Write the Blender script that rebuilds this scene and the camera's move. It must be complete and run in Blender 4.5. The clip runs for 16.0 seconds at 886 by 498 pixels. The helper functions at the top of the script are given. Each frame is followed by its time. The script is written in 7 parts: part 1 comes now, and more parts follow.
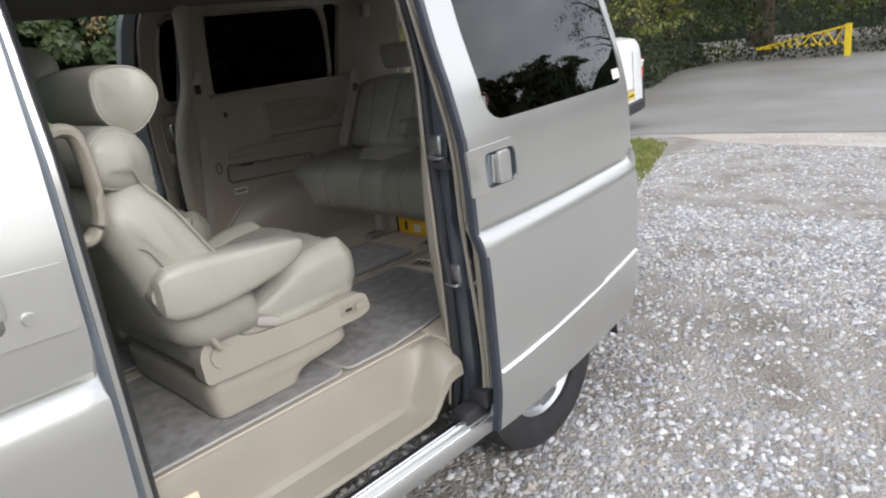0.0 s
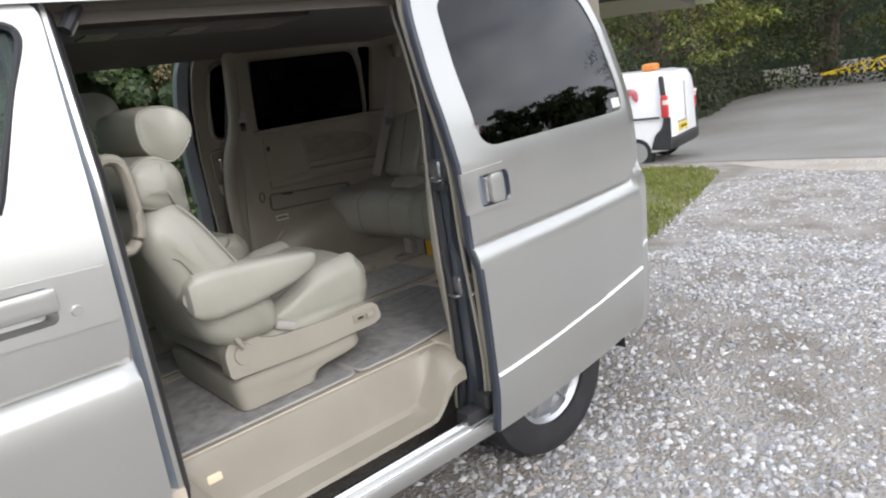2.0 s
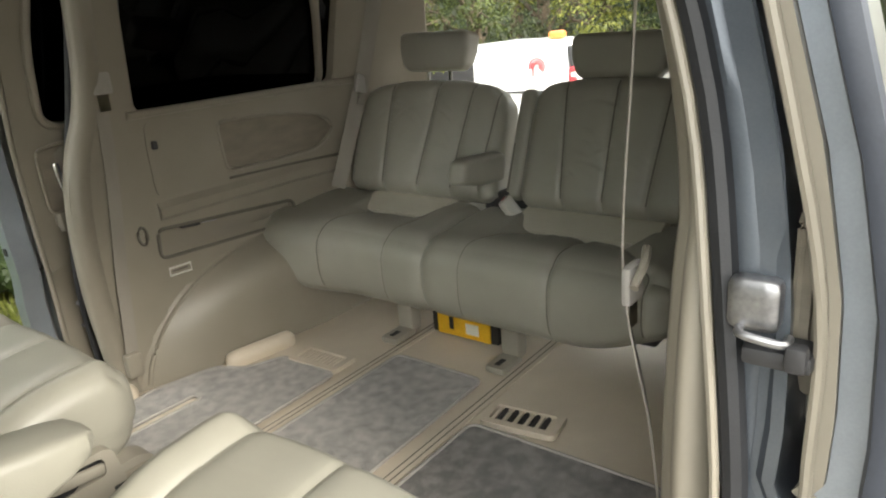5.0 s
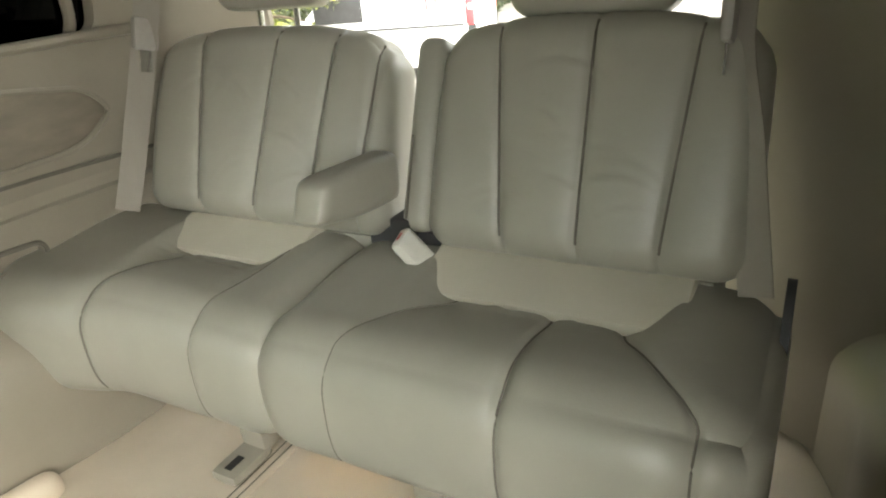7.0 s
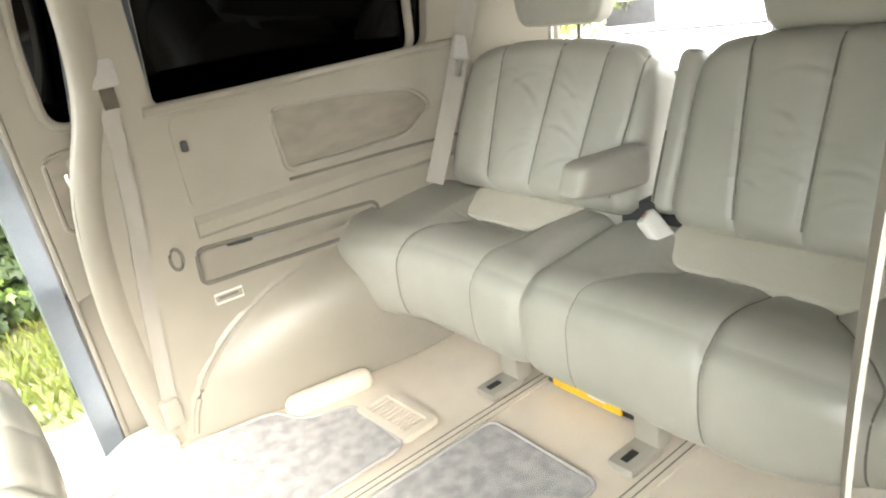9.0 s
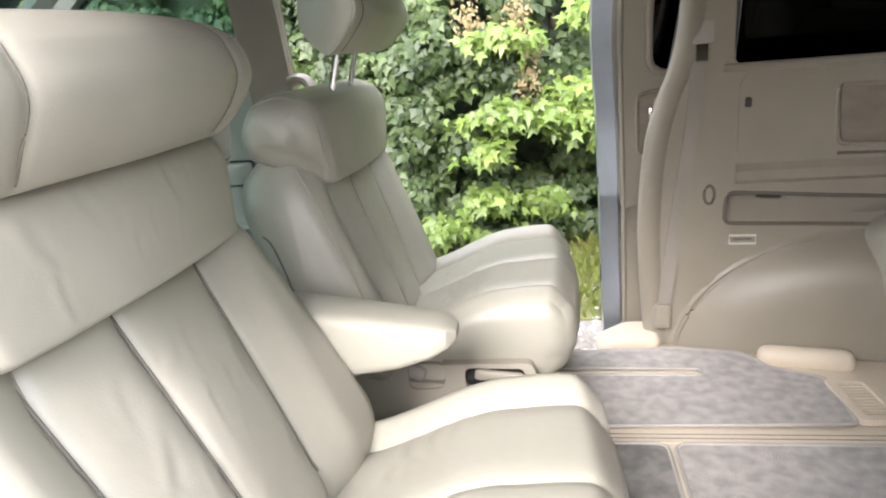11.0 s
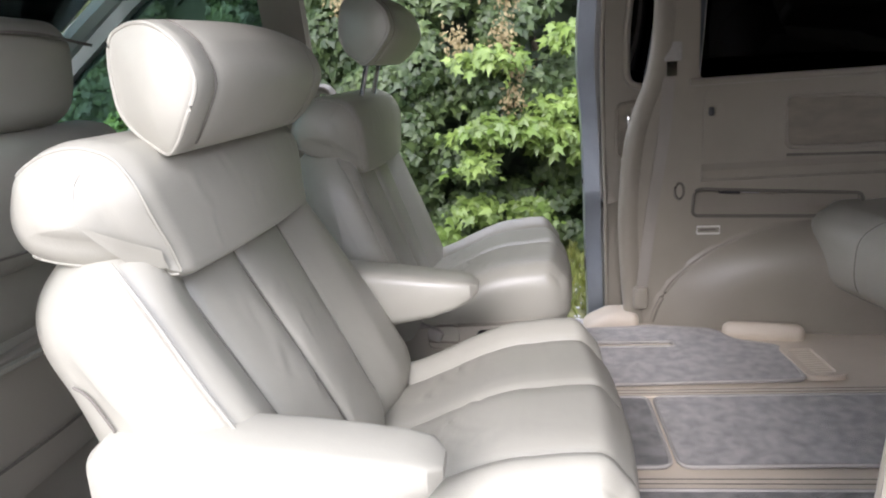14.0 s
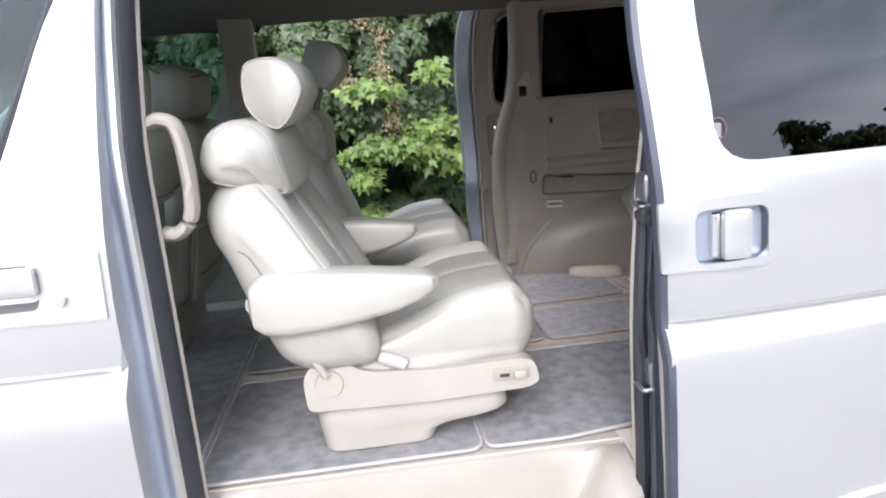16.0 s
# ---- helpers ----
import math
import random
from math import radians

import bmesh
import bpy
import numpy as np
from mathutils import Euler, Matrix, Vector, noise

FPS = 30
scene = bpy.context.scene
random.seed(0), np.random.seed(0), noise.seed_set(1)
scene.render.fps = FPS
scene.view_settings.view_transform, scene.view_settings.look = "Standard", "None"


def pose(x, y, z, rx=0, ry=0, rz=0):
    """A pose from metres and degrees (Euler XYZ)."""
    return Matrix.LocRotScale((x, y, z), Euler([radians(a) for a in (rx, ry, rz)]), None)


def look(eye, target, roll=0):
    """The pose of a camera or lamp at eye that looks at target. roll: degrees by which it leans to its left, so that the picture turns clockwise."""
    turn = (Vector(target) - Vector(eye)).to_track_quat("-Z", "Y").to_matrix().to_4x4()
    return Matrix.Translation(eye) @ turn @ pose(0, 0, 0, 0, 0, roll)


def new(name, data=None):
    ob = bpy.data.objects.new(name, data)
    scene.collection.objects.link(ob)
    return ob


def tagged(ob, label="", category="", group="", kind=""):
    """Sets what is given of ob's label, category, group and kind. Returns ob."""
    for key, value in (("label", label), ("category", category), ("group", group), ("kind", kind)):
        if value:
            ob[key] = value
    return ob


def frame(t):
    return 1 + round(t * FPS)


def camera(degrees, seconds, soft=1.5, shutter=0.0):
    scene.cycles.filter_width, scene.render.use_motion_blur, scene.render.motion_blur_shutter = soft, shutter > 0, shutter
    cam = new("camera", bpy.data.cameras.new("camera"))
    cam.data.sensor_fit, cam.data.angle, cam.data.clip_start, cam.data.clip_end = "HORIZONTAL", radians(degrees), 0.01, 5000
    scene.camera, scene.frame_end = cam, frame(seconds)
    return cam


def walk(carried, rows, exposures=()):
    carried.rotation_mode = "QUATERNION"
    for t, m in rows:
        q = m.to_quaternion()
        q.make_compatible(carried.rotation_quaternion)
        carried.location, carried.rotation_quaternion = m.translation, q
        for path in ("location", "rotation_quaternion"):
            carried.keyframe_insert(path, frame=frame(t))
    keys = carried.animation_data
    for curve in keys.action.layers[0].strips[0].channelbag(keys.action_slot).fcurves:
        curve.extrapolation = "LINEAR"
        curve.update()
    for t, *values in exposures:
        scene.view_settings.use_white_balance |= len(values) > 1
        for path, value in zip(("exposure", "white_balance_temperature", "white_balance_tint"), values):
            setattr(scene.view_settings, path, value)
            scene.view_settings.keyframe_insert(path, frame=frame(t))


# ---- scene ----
cam = camera(66.1, 16.0, soft=2.1)
PATH = [
    (0, (-1.28, -1.27, 1.523), (0.049, 0.101, 0.928), -7.2),
    (0.5, (-1.294, -1.429, 1.522), (-0.011, -0.005, 0.952), -6.7),
    (1, (-1.305, -1.541, 1.502), (-0.055, -0.066, 0.989), -7.5),
    (1.5, (-1.302, -1.572, 1.505), (-0.053, -0.082, 1.037), -8.8),
    (2, (-1.302, -1.552, 1.502), (-0.075, -0.047, 1.024), -8.8),
    (2.5, (-1.296, -1.507, 1.494), (-0.081, 0.006, 1.008), -8.3),
    (3, (-1.198, -1.296, 1.478), (0.087, 0.157, 0.993), -6.4),
    (5.5, (-0.446, 0.119, 1.558), (1.044, 1.273, 0.889), -4.7),
    (6, (-0.158, 0.247, 1.513), (1.342, 1.365, 0.806), -3.7),
    (6.5, (0.041, 0.351, 1.492), (1.57, 1.371, 0.704), -4.1),
    (7, (0.056, 0.365, 1.487), (1.617, 1.304, 0.661), -6.0),
    (7.5, (0.039, 0.353, 1.496), (1.591, 1.349, 0.722), -6.2),
    (8, (0.026, 0.331, 1.5), (1.529, 1.41, 0.74), -6.2),
    (8.5, (-0.045, 0.281, 1.519), (1.257, 1.602, 0.771), -8.3),
    (9, (-0.135, 0.166, 1.536), (0.931, 1.695, 0.809), -9.6),
    (9.5, (-0.223, 0.057, 1.553), (0.561, 1.756, 0.848), -5.1),
    (10, (-0.201, -0.032, 1.531), (0.14, 1.827, 0.878), -5.6),
    (12.5, (-0.208, -0.252, 1.478), (-0.878, 1.566, 0.984), -1.9),
    (13, (-0.203, -0.267, 1.483), (-0.906, 1.549, 1.028), -2.5),
    (13.5, (-0.207, -0.3, 1.485), (-0.825, 1.543, 1.012), -3.0),
    (14, (-0.26, -0.431, 1.473), (-0.507, 1.487, 0.96), -4.2),
    (14.5, (-0.339, -0.601, 1.462), (-0.17, 1.343, 1.021), -2.8),
    (15, (-0.333, -0.775, 1.455), (-0.102, 1.178, 1.089), -2.4),
    (15.5, (-0.378, -1.023, 1.436), (-0.17, 0.929, 1.051), -3.2),
    (16, (-0.465, -1.186, 1.444), (-0.292, 0.757, 0.999), -4.8),
]
EXPOSURES = [(0, 0.22, 6200, 12), (2.5, 0.22, 6200, 12), (3.0, 0.1, 6200, 12), (5.5, 1.87, 7100, 5), (6.0, 1.97, 7200, 4), (6.5, 2.45, 7200, 4), (7.0, 2.85, 7000, 5), (8.0, 3.1, 6900, 5), (8.5, 3.4, 6800, 6), (9.0, 3.6, 6600, 8), (9.5, 3.25, 6500, 10), (10.0, 2.95, 6500, 11), (12.5, 1.5, 6050, 20), (13.0, 1.35, 5950, 20), (14.0, 1.5, 6000, 19), (14.5, 1.35, 5900, 17), (15.5, 1.5, 5800, 18), (16.0, 1.25, 5800, 18)]
walk(cam, [(t, look(eye, target, roll)) for t, eye, target, roll in PATH], EXPOSURES)

from mathutils.geometry import delaunay_2d_cdt

# ---- world and light ----
SKY_GAIN = 0.19
world = bpy.data.worlds.new("overcast_sky")
scene.world = world
world.use_nodes = True
wn, wl = world.node_tree.nodes, world.node_tree.links
wn.clear()
w_out, w_bg = wn.new("ShaderNodeOutputWorld"), wn.new("ShaderNodeBackground")
sky = wn.new("ShaderNodeTexSky")
sky.sky_type, sky.sun_disc = "NISHITA", False
sky.sun_elevation, sky.sun_rotation = radians(33), radians(190)
sky.air_density, sky.dust_density, sky.ozone_density = 1.0, 4.0, 1.0
w_map, w_noise = wn.new("ShaderNodeTexCoord"), wn.new("ShaderNodeTexNoise")
w_noise.inputs["Scale"].default_value, w_noise.inputs["Detail"].default_value = 2.2, 6
w_scale = wn.new("ShaderNodeMapping")
w_scale.inputs["Scale"].default_value = (1, 1, 2.6)
wl.new(w_map.outputs["Generated"], w_scale.inputs["Vector"])
wl.new(w_scale.outputs[0], w_noise.inputs["Vector"])
w_ramp = wn.new("ShaderNodeValToRGB")
w_ramp.color_ramp.elements[0].position, w_ramp.color_ramp.elements[0].color = 0.34, (6.2, 6.5, 7.0, 1)
w_ramp.color_ramp.elements[1].position, w_ramp.color_ramp.elements[1].color = 0.68, (13.5, 13.6, 13.6, 1)
wl.new(w_noise.outputs["Fac"], w_ramp.inputs[0])
w_mix = wn.new("ShaderNodeMix")
w_mix.data_type = "RGBA"
w_mix.inputs["Factor"].default_value = 0.82
wl.new(sky.outputs[0], w_mix.inputs["A"])
wl.new(w_ramp.outputs[0], w_mix.inputs["B"])
wl.new(w_mix.outputs["Result"], w_bg.inputs["Color"])
w_bg.inputs["Strength"].default_value = SKY_GAIN
wl.new(w_bg.outputs[0], w_out.inputs["Surface"])
sun = new("sun", bpy.data.lights.new("sun", "SUN"))
sun.data.energy, sun.data.angle, sun.data.color = 1.2, radians(22), (1.0, 0.97, 0.93)
sun.matrix_world = look((0, 0, 30), (6.0, 33.0, 8.0))


# ---- materials ----
def node_mat(name):
    m = bpy.data.materials.new(name)
    m.use_nodes = True
    return m, m.node_tree.nodes, m.node_tree.links, m.node_tree.nodes["Principled BSDF"]


def surface(name, color, rough=0.6, metal=0.0, var=0.12, scale=8.0, fine=120.0, bump=0.15, dist=0.002, spec=0.5,
            stretch=(1, 1, 1), coat=0.0, second=None, per_island=False, sheen=0.0, tight=0.15):
    """A surface with wear at two scales: a broad mottle and a fine grain, both in colour and relief."""
    m, n, l, b = node_mat(name)
    tc, mp = n.new("ShaderNodeTexCoord"), n.new("ShaderNodeMapping")
    mp.inputs["Scale"].default_value = stretch
    l.new(tc.outputs["Object"], mp.inputs["Vector"])
    big, small = n.new("ShaderNodeTexNoise"), n.new("ShaderNodeTexNoise")
    big.inputs["Scale"].default_value, big.inputs["Detail"].default_value = scale, 5
    small.inputs["Scale"].default_value, small.inputs["Detail"].default_value = fine, 3
    l.new(mp.outputs[0], big.inputs["Vector"])
    l.new(mp.outputs[0], small.inputs["Vector"])
    ramp = n.new("ShaderNodeValToRGB")
    c2 = second or tuple(c * (1 - var) for c in color)
    c1 = tuple(min(1, c * (1 + var * 0.6)) for c in color)
    ramp.color_ramp.elements[0].position, ramp.color_ramp.elements[0].color = 0.5 - tight, (*c2, 1)
    ramp.color_ramp.elements[1].position, ramp.color_ramp.elements[1].color = 0.5 + tight, (*c1, 1)
    add = n.new("ShaderNodeMath")
    add.operation = "MULTIPLY_ADD"
    add.inputs[1].default_value = 0.35
    l.new(small.outputs["Fac"], add.inputs[0])
    sub = n.new("ShaderNodeMath")
    sub.operation = "MULTIPLY_ADD"
    sub.inputs[1].default_value, sub.inputs[2].default_value = 0.8, -0.08
    l.new(big.outputs["Fac"], sub.inputs[0])
    l.new(sub.outputs[0], add.inputs[2])
    if per_island:
        geo, isl = n.new("ShaderNodeNewGeometry"), n.new("ShaderNodeMath")
        isl.operation = "MULTIPLY_ADD"
        isl.inputs[1].default_value = 0.5
        l.new(geo.outputs["Random Per Island"], isl.inputs[0])
        l.new(add.outputs[0], isl.inputs[2])
        sh = n.new("ShaderNodeMath")
        sh.operation = "SUBTRACT"
        sh.inputs[1].default_value = 0.25
        l.new(isl.outputs[0], sh.inputs[0])
        l.new(sh.outputs[0], ramp.inputs[0])
    else:
        l.new(add.outputs[0], ramp.inputs[0])
    l.new(ramp.outputs[0], b.inputs["Base Color"])
    rr = n.new("ShaderNodeMapRange")
    rr.inputs["To Min"].default_value, rr.inputs["To Max"].default_value = rough * 0.85, min(1, rough * 1.15)
    l.new(big.outputs["Fac"], rr.inputs["Value"])
    l.new(rr.outputs[0], b.inputs["Roughness"])
    b.inputs["Metallic"].default_value = metal
    b.inputs["Specular IOR Level"].default_value = spec
    b.inputs["Coat Weight"].default_value = coat
    b.inputs["Coat Roughness"].default_value = 0.06
    b.inputs["Sheen Weight"].default_value = sheen
    if bump:
        bp = n.new("ShaderNodeBump")
        bp.inputs["Strength"].default_value, bp.inputs["Distance"].default_value = bump, dist
        l.new(small.outputs["Fac"], bp.inputs["Height"])
        l.new(bp.outputs[0], b.inputs["Normal"])
    return m


def leather_mat(name, color):
    """Soft hide: fine pebble grain, broad creases, a slightly polished wear."""
    m, n, l, b = node_mat(name)
    tc = n.new("ShaderNodeTexCoord")
    grain, crease, tone = n.new("ShaderNodeTexVoronoi"), n.new("ShaderNodeTexNoise"), n.new("ShaderNodeTexNoise")
    grain.inputs["Scale"].default_value = 420
    crease.inputs["Scale"].default_value, crease.inputs["Detail"].default_value, crease.inputs["Distortion"].default_value = 9, 3, 0.2
    tone.inputs["Scale"].default_value, tone.inputs["Detail"].default_value = 5, 6
    for k in (grain, crease, tone):
        l.new(tc.outputs["Object"], k.inputs["Vector"])
    ramp = n.new("ShaderNodeValToRGB")
    ramp.color_ramp.elements[0].position, ramp.color_ramp.elements[0].color = 0.3, (*(c * 0.9 for c in color), 1)
    ramp.color_ramp.elements[1].position, ramp.color_ramp.elements[1].color = 0.7, (*(min(1, c * 1.06) for c in color), 1)
    l.new(tone.outputs["Fac"], ramp.inputs[0])
    l.new(ramp.outputs[0], b.inputs["Base Color"])
    rr = n.new("ShaderNodeMapRange")
    rr.inputs["To Min"].default_value, rr.inputs["To Max"].default_value = 0.34, 0.47
    l.new(tone.outputs["Fac"], rr.inputs["Value"])
    l.new(rr.outputs[0], b.inputs["Roughness"])
    b.inputs["Specular IOR Level"].default_value = 0.6
    b1, b2 = n.new("ShaderNodeBump"), n.new("ShaderNodeBump")
    b1.inputs["Strength"].default_value, b1.inputs["Distance"].default_value = 0.22, 0.012
    b2.inputs["Strength"].default_value, b2.inputs["Distance"].default_value = 0.12, 0.0008
    l.new(crease.outputs["Fac"], b1.inputs["Height"])
    l.new(grain.outputs["Distance"], b2.inputs["Height"])
    l.new(b1.outputs[0], b2.inputs["Normal"])
    l.new(b2.outputs[0], b.inputs["Normal"])
    return m


def glass_mat(name, tint, rough=0.01, ior=1.5):
    m, n, l, b = node_mat(name)
    n.remove(b)
    out = n["Material Output"]
    tr, gl, mx, fr = (n.new("ShaderNodeBsdfTransparent"), n.new("ShaderNodeBsdfGlossy"), n.new("ShaderNodeMixShader"), n.new("ShaderNodeFresnel"))
    tr.inputs["Color"].default_value = (*tint, 1)
    gl.inputs["Roughness"].default_value = rough
    fr.inputs["IOR"].default_value = ior
    l.new(fr.outputs[0], mx.inputs[0])
    l.new(tr.outputs[0], mx.inputs[1])
    l.new(gl.outputs[0], mx.inputs[2])
    l.new(mx.outputs[0], out.inputs["Surface"])
    return m


PAINT = surface("silver_metallic_paint", (0.49, 0.49, 0.465), rough=0.34, metal=0.75, var=0.03, scale=3, fine=900, bump=0.02, dist=0.0005, coat=0.7)
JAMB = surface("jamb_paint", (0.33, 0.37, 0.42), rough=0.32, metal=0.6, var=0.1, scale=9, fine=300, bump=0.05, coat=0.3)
# Jamb paint darkened to stand for shade in the rear jamb and handle cup.
SHADEDJAMB = surface("shaded_jamb_paint", (0.10, 0.115, 0.135), rough=0.35, metal=0.5, var=0.15, scale=9, fine=300, bump=0.05, coat=0.3)
RUBBER = surface("black_rubber", (0.018, 0.019, 0.022), rough=0.55, var=0.2, scale=14, fine=260, bump=0.2)
SLATE = surface("slate_rubber", (0.032, 0.038, 0.051), rough=0.45, var=0.15, scale=14, fine=260, bump=0.1)
TYRE = surface("tyre_rubber", (0.022, 0.022, 0.023), rough=0.8, var=0.3, scale=18, fine=160, bump=0.3)
ALLOY = surface("alloy", (0.62, 0.63, 0.64), rough=0.3, metal=0.9, var=0.05, bump=0.02)
CHROME = surface("chrome", (0.8, 0.8, 0.8), rough=0.12, metal=1.0, var=0.03, bump=0.0)
# Near-white chrome: the sky's bright reflection is put into the colour.
SKYLITCHROME = surface("sky_lit_chrome", (0.86, 0.86, 0.85), rough=0.2, metal=0.4, var=0.02, bump=0.0, coat=0.5)
STEEL = surface("worn_steel", (0.35, 0.35, 0.36), rough=0.38, metal=0.9, var=0.25, scale=30, bump=0.1)
PLASTIC = surface("beige_trim_plastic", (0.275, 0.248, 0.201), rough=0.42, var=0.07, scale=6, fine=700, bump=0.12, dist=0.0006)
DARKPLASTIC = surface("dark_plastic", (0.03, 0.03, 0.032), rough=0.5, var=0.2, fine=500, bump=0.1)
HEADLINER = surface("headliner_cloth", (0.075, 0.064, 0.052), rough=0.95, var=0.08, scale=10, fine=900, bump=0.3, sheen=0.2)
TRIMCLOTH = surface("wood_tone_trim_cloth", (0.225, 0.198, 0.155), rough=0.8, var=0.15, scale=14, fine=600, bump=0.2, stretch=(1, 1, 3))
LEATHER = leather_mat("beige_leather", (0.325, 0.313, 0.262))
PALELEATHER = leather_mat("pale_leather", (0.53, 0.50, 0.41))
SHELL = surface("seat_shell_vinyl", (0.32, 0.295, 0.245), rough=0.5, var=0.05, scale=6, fine=800, bump=0.1, dist=0.0006)
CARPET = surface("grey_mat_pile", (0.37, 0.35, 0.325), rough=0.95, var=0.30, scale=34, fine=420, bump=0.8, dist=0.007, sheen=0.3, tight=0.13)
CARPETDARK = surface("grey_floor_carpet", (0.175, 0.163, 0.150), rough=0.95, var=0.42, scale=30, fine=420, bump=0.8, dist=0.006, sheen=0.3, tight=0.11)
PIPING = surface("grey_piping", (0.36, 0.34, 0.31), rough=0.7, var=0.1, bump=0.2)
VINYL = surface("beige_floor_vinyl", (0.60, 0.525, 0.42), rough=0.6, var=0.1, scale=5, fine=500, bump=0.12)
BELT = surface("seatbelt_webbing", (0.29, 0.265, 0.23), rough=0.7, var=0.08, scale=20, fine=900, bump=0.4, stretch=(1, 1, 0.3))
SEAM = surface("seam_thread", (0.145, 0.132, 0.112), rough=0.8, var=0.1, bump=0.2)
PRIVACY = glass_mat("privacy_glass", (0.006, 0.007, 0.008), 0.008, 1.6)
DEEPGLASS = glass_mat("inner_privacy_glass", (0.004, 0.005, 0.005), 0.01, 1.28)
CLEAR = glass_mat("green_tint_glass", (0.55, 0.68, 0.66))
WHITEPAINT = surface("white_van_paint", (0.82, 0.83, 0.84), rough=0.3, var=0.03, bump=0.02, coat=0.5)
REDPAINT = surface("red_vinyl", (0.55, 0.05, 0.06), rough=0.4, bump=0.02)
AMBER = surface("amber_lens", (0.60, 0.22, 0.05), rough=0.3, bump=0.05)
YELLOW = surface("yellow_paint", (0.75, 0.55, 0.02), rough=0.5, var=0.15, bump=0.1)
YELLOWCARD = surface("yellow_card", (0.8, 0.45, 0.02), rough=0.6, var=0.2, bump=0.05)
BLACK = surface("black_print", (0.02, 0.02, 0.02), rough=0.6, bump=0.0)
WHITE = surface("white_label", (0.7, 0.68, 0.62), rough=0.5, var=0.05, bump=0.0)
STEPLAMP = surface("step_lamp_lens", (0.55, 0.46, 0.34), rough=0.3, var=0.05, bump=0.0)
STEPLAMP.node_tree.nodes["Principled BSDF"].inputs["Emission Color"].default_value = (1.0, 0.72, 0.42, 1)
STEPLAMP.node_tree.nodes["Principled BSDF"].inputs["Emission Strength"].default_value = 0.3
BARK = surface("bark", (0.10, 0.075, 0.05), rough=0.9, var=0.5, scale=9, fine=60, bump=0.8, dist=0.02, stretch=(1, 1, 0.25))


def leaf_mat(name, dark, light, gloss=0.4):
    m, n, l, b = node_mat(name)
    geo, ramp = n.new("ShaderNodeNewGeometry"), n.new("ShaderNodeValToRGB")
    ramp.color_ramp.elements[0].color, ramp.color_ramp.elements[1].color = (*dark, 1), (*light, 1)
    mid = ramp.color_ramp.elements.new(0.6)
    mid.color = (*(0.6 * a + 0.4 * c for a, c in zip(dark, light)), 1)
    tc, patch, mixer = n.new("ShaderNodeTexCoord"), n.new("ShaderNodeTexNoise"), n.new("ShaderNodeMath")
    patch.inputs["Scale"].default_value, patch.inputs["Detail"].default_value = 2.4, 3
    mixer.operation = "MULTIPLY_ADD"
    mixer.inputs[1].default_value = 0.55
    l.new(tc.outputs["Object"], patch.inputs["Vector"])
    l.new(geo.outputs["Random Per Island"], mixer.inputs[0])
    shift = n.new("ShaderNodeMapRange")
    shift.inputs["From Min"].default_value, shift.inputs["From Max"].default_value = 0.3, 0.7
    shift.inputs["To Min"].default_value, shift.inputs["To Max"].default_value = -0.05, 0.5
    l.new(patch.outputs["Fac"], shift.inputs["Value"])
    l.new(shift.outputs[0], mixer.inputs[2])
    l.new(mixer.outputs[0], ramp.inputs[0])
    l.new(ramp.outputs[0], b.inputs["Base Color"])
    b.inputs["Roughness"].default_value = gloss
    tr, mx = n.new("ShaderNodeBsdfTranslucent"), n.new("ShaderNodeMixShader")
    l.new(ramp.outputs[0], tr.inputs["Color"])
    mx.inputs[0].default_value = 0.3
    out = n["Material Output"]
    l.new(b.outputs[0], mx.inputs[1])
    l.new(tr.outputs[0], mx.inputs[2])
    l.new(mx.outputs[0], out.inputs["Surface"])
    return m


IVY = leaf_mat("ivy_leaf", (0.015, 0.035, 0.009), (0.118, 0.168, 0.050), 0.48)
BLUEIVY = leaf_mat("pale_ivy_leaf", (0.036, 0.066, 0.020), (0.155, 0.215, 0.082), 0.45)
SEEDHEAD = leaf_mat("tan_seed_heads", (0.16, 0.12, 0.05), (0.36, 0.31, 0.16), 0.7)
MAPLE = leaf_mat("maple_leaf", (0.095, 0.16, 0.026), (0.25, 0.34, 0.085), 0.4)
WOODLEAF = leaf_mat("woodland_leaf", (0.016, 0.032, 0.008), (0.16, 0.19, 0.04), 0.5)
# Yellow-green leaf, brightened so that some crowns look sunlit.
LIGHTLEAF = leaf_mat("sunlit_yellow_green_leaf", (0.05, 0.07, 0.013), (0.32, 0.33, 0.055), 0.5)
# Leaf green darkened to stand for shade inside the hedge and the woods.
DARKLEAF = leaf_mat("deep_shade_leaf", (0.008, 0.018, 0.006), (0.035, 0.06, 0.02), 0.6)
GRASSBLADE = leaf_mat("grass_blade", (0.11, 0.14, 0.025), (0.30, 0.31, 0.07), 0.5)
FADEDRED = surface("faded_red", (0.22, 0.08, 0.08), rough=0.4, bump=0.0)
STICKER = surface("faded_sticker", (0.20, 0.185, 0.19), rough=0.4, bump=0.0)


# ---- building helpers ----
def part(name, bm, material, parent=None, label="", smooth=True, sharp=35):
    """Link a bmesh as one mesh object, under a thing or a part."""
    me = bpy.data.meshes.new(name)
    bm.normal_update()
    if smooth:
        for e in bm.edges:
            e.smooth = len(e.link_faces) != 2 or e.calc_face_angle(0) < radians(sharp)
        for f in bm.faces:
            f.smooth = True
    bm.to_mesh(me)
    bm.free()
    me.materials.append(material)
    ob = new(name, me)
    if parent:
        ob.parent = parent
        ob.matrix_parent_inverse = Matrix.Identity(4) if parent.parent else Matrix.Translation(-parent.location)
    if label:
        ob["label"] = label
    return ob


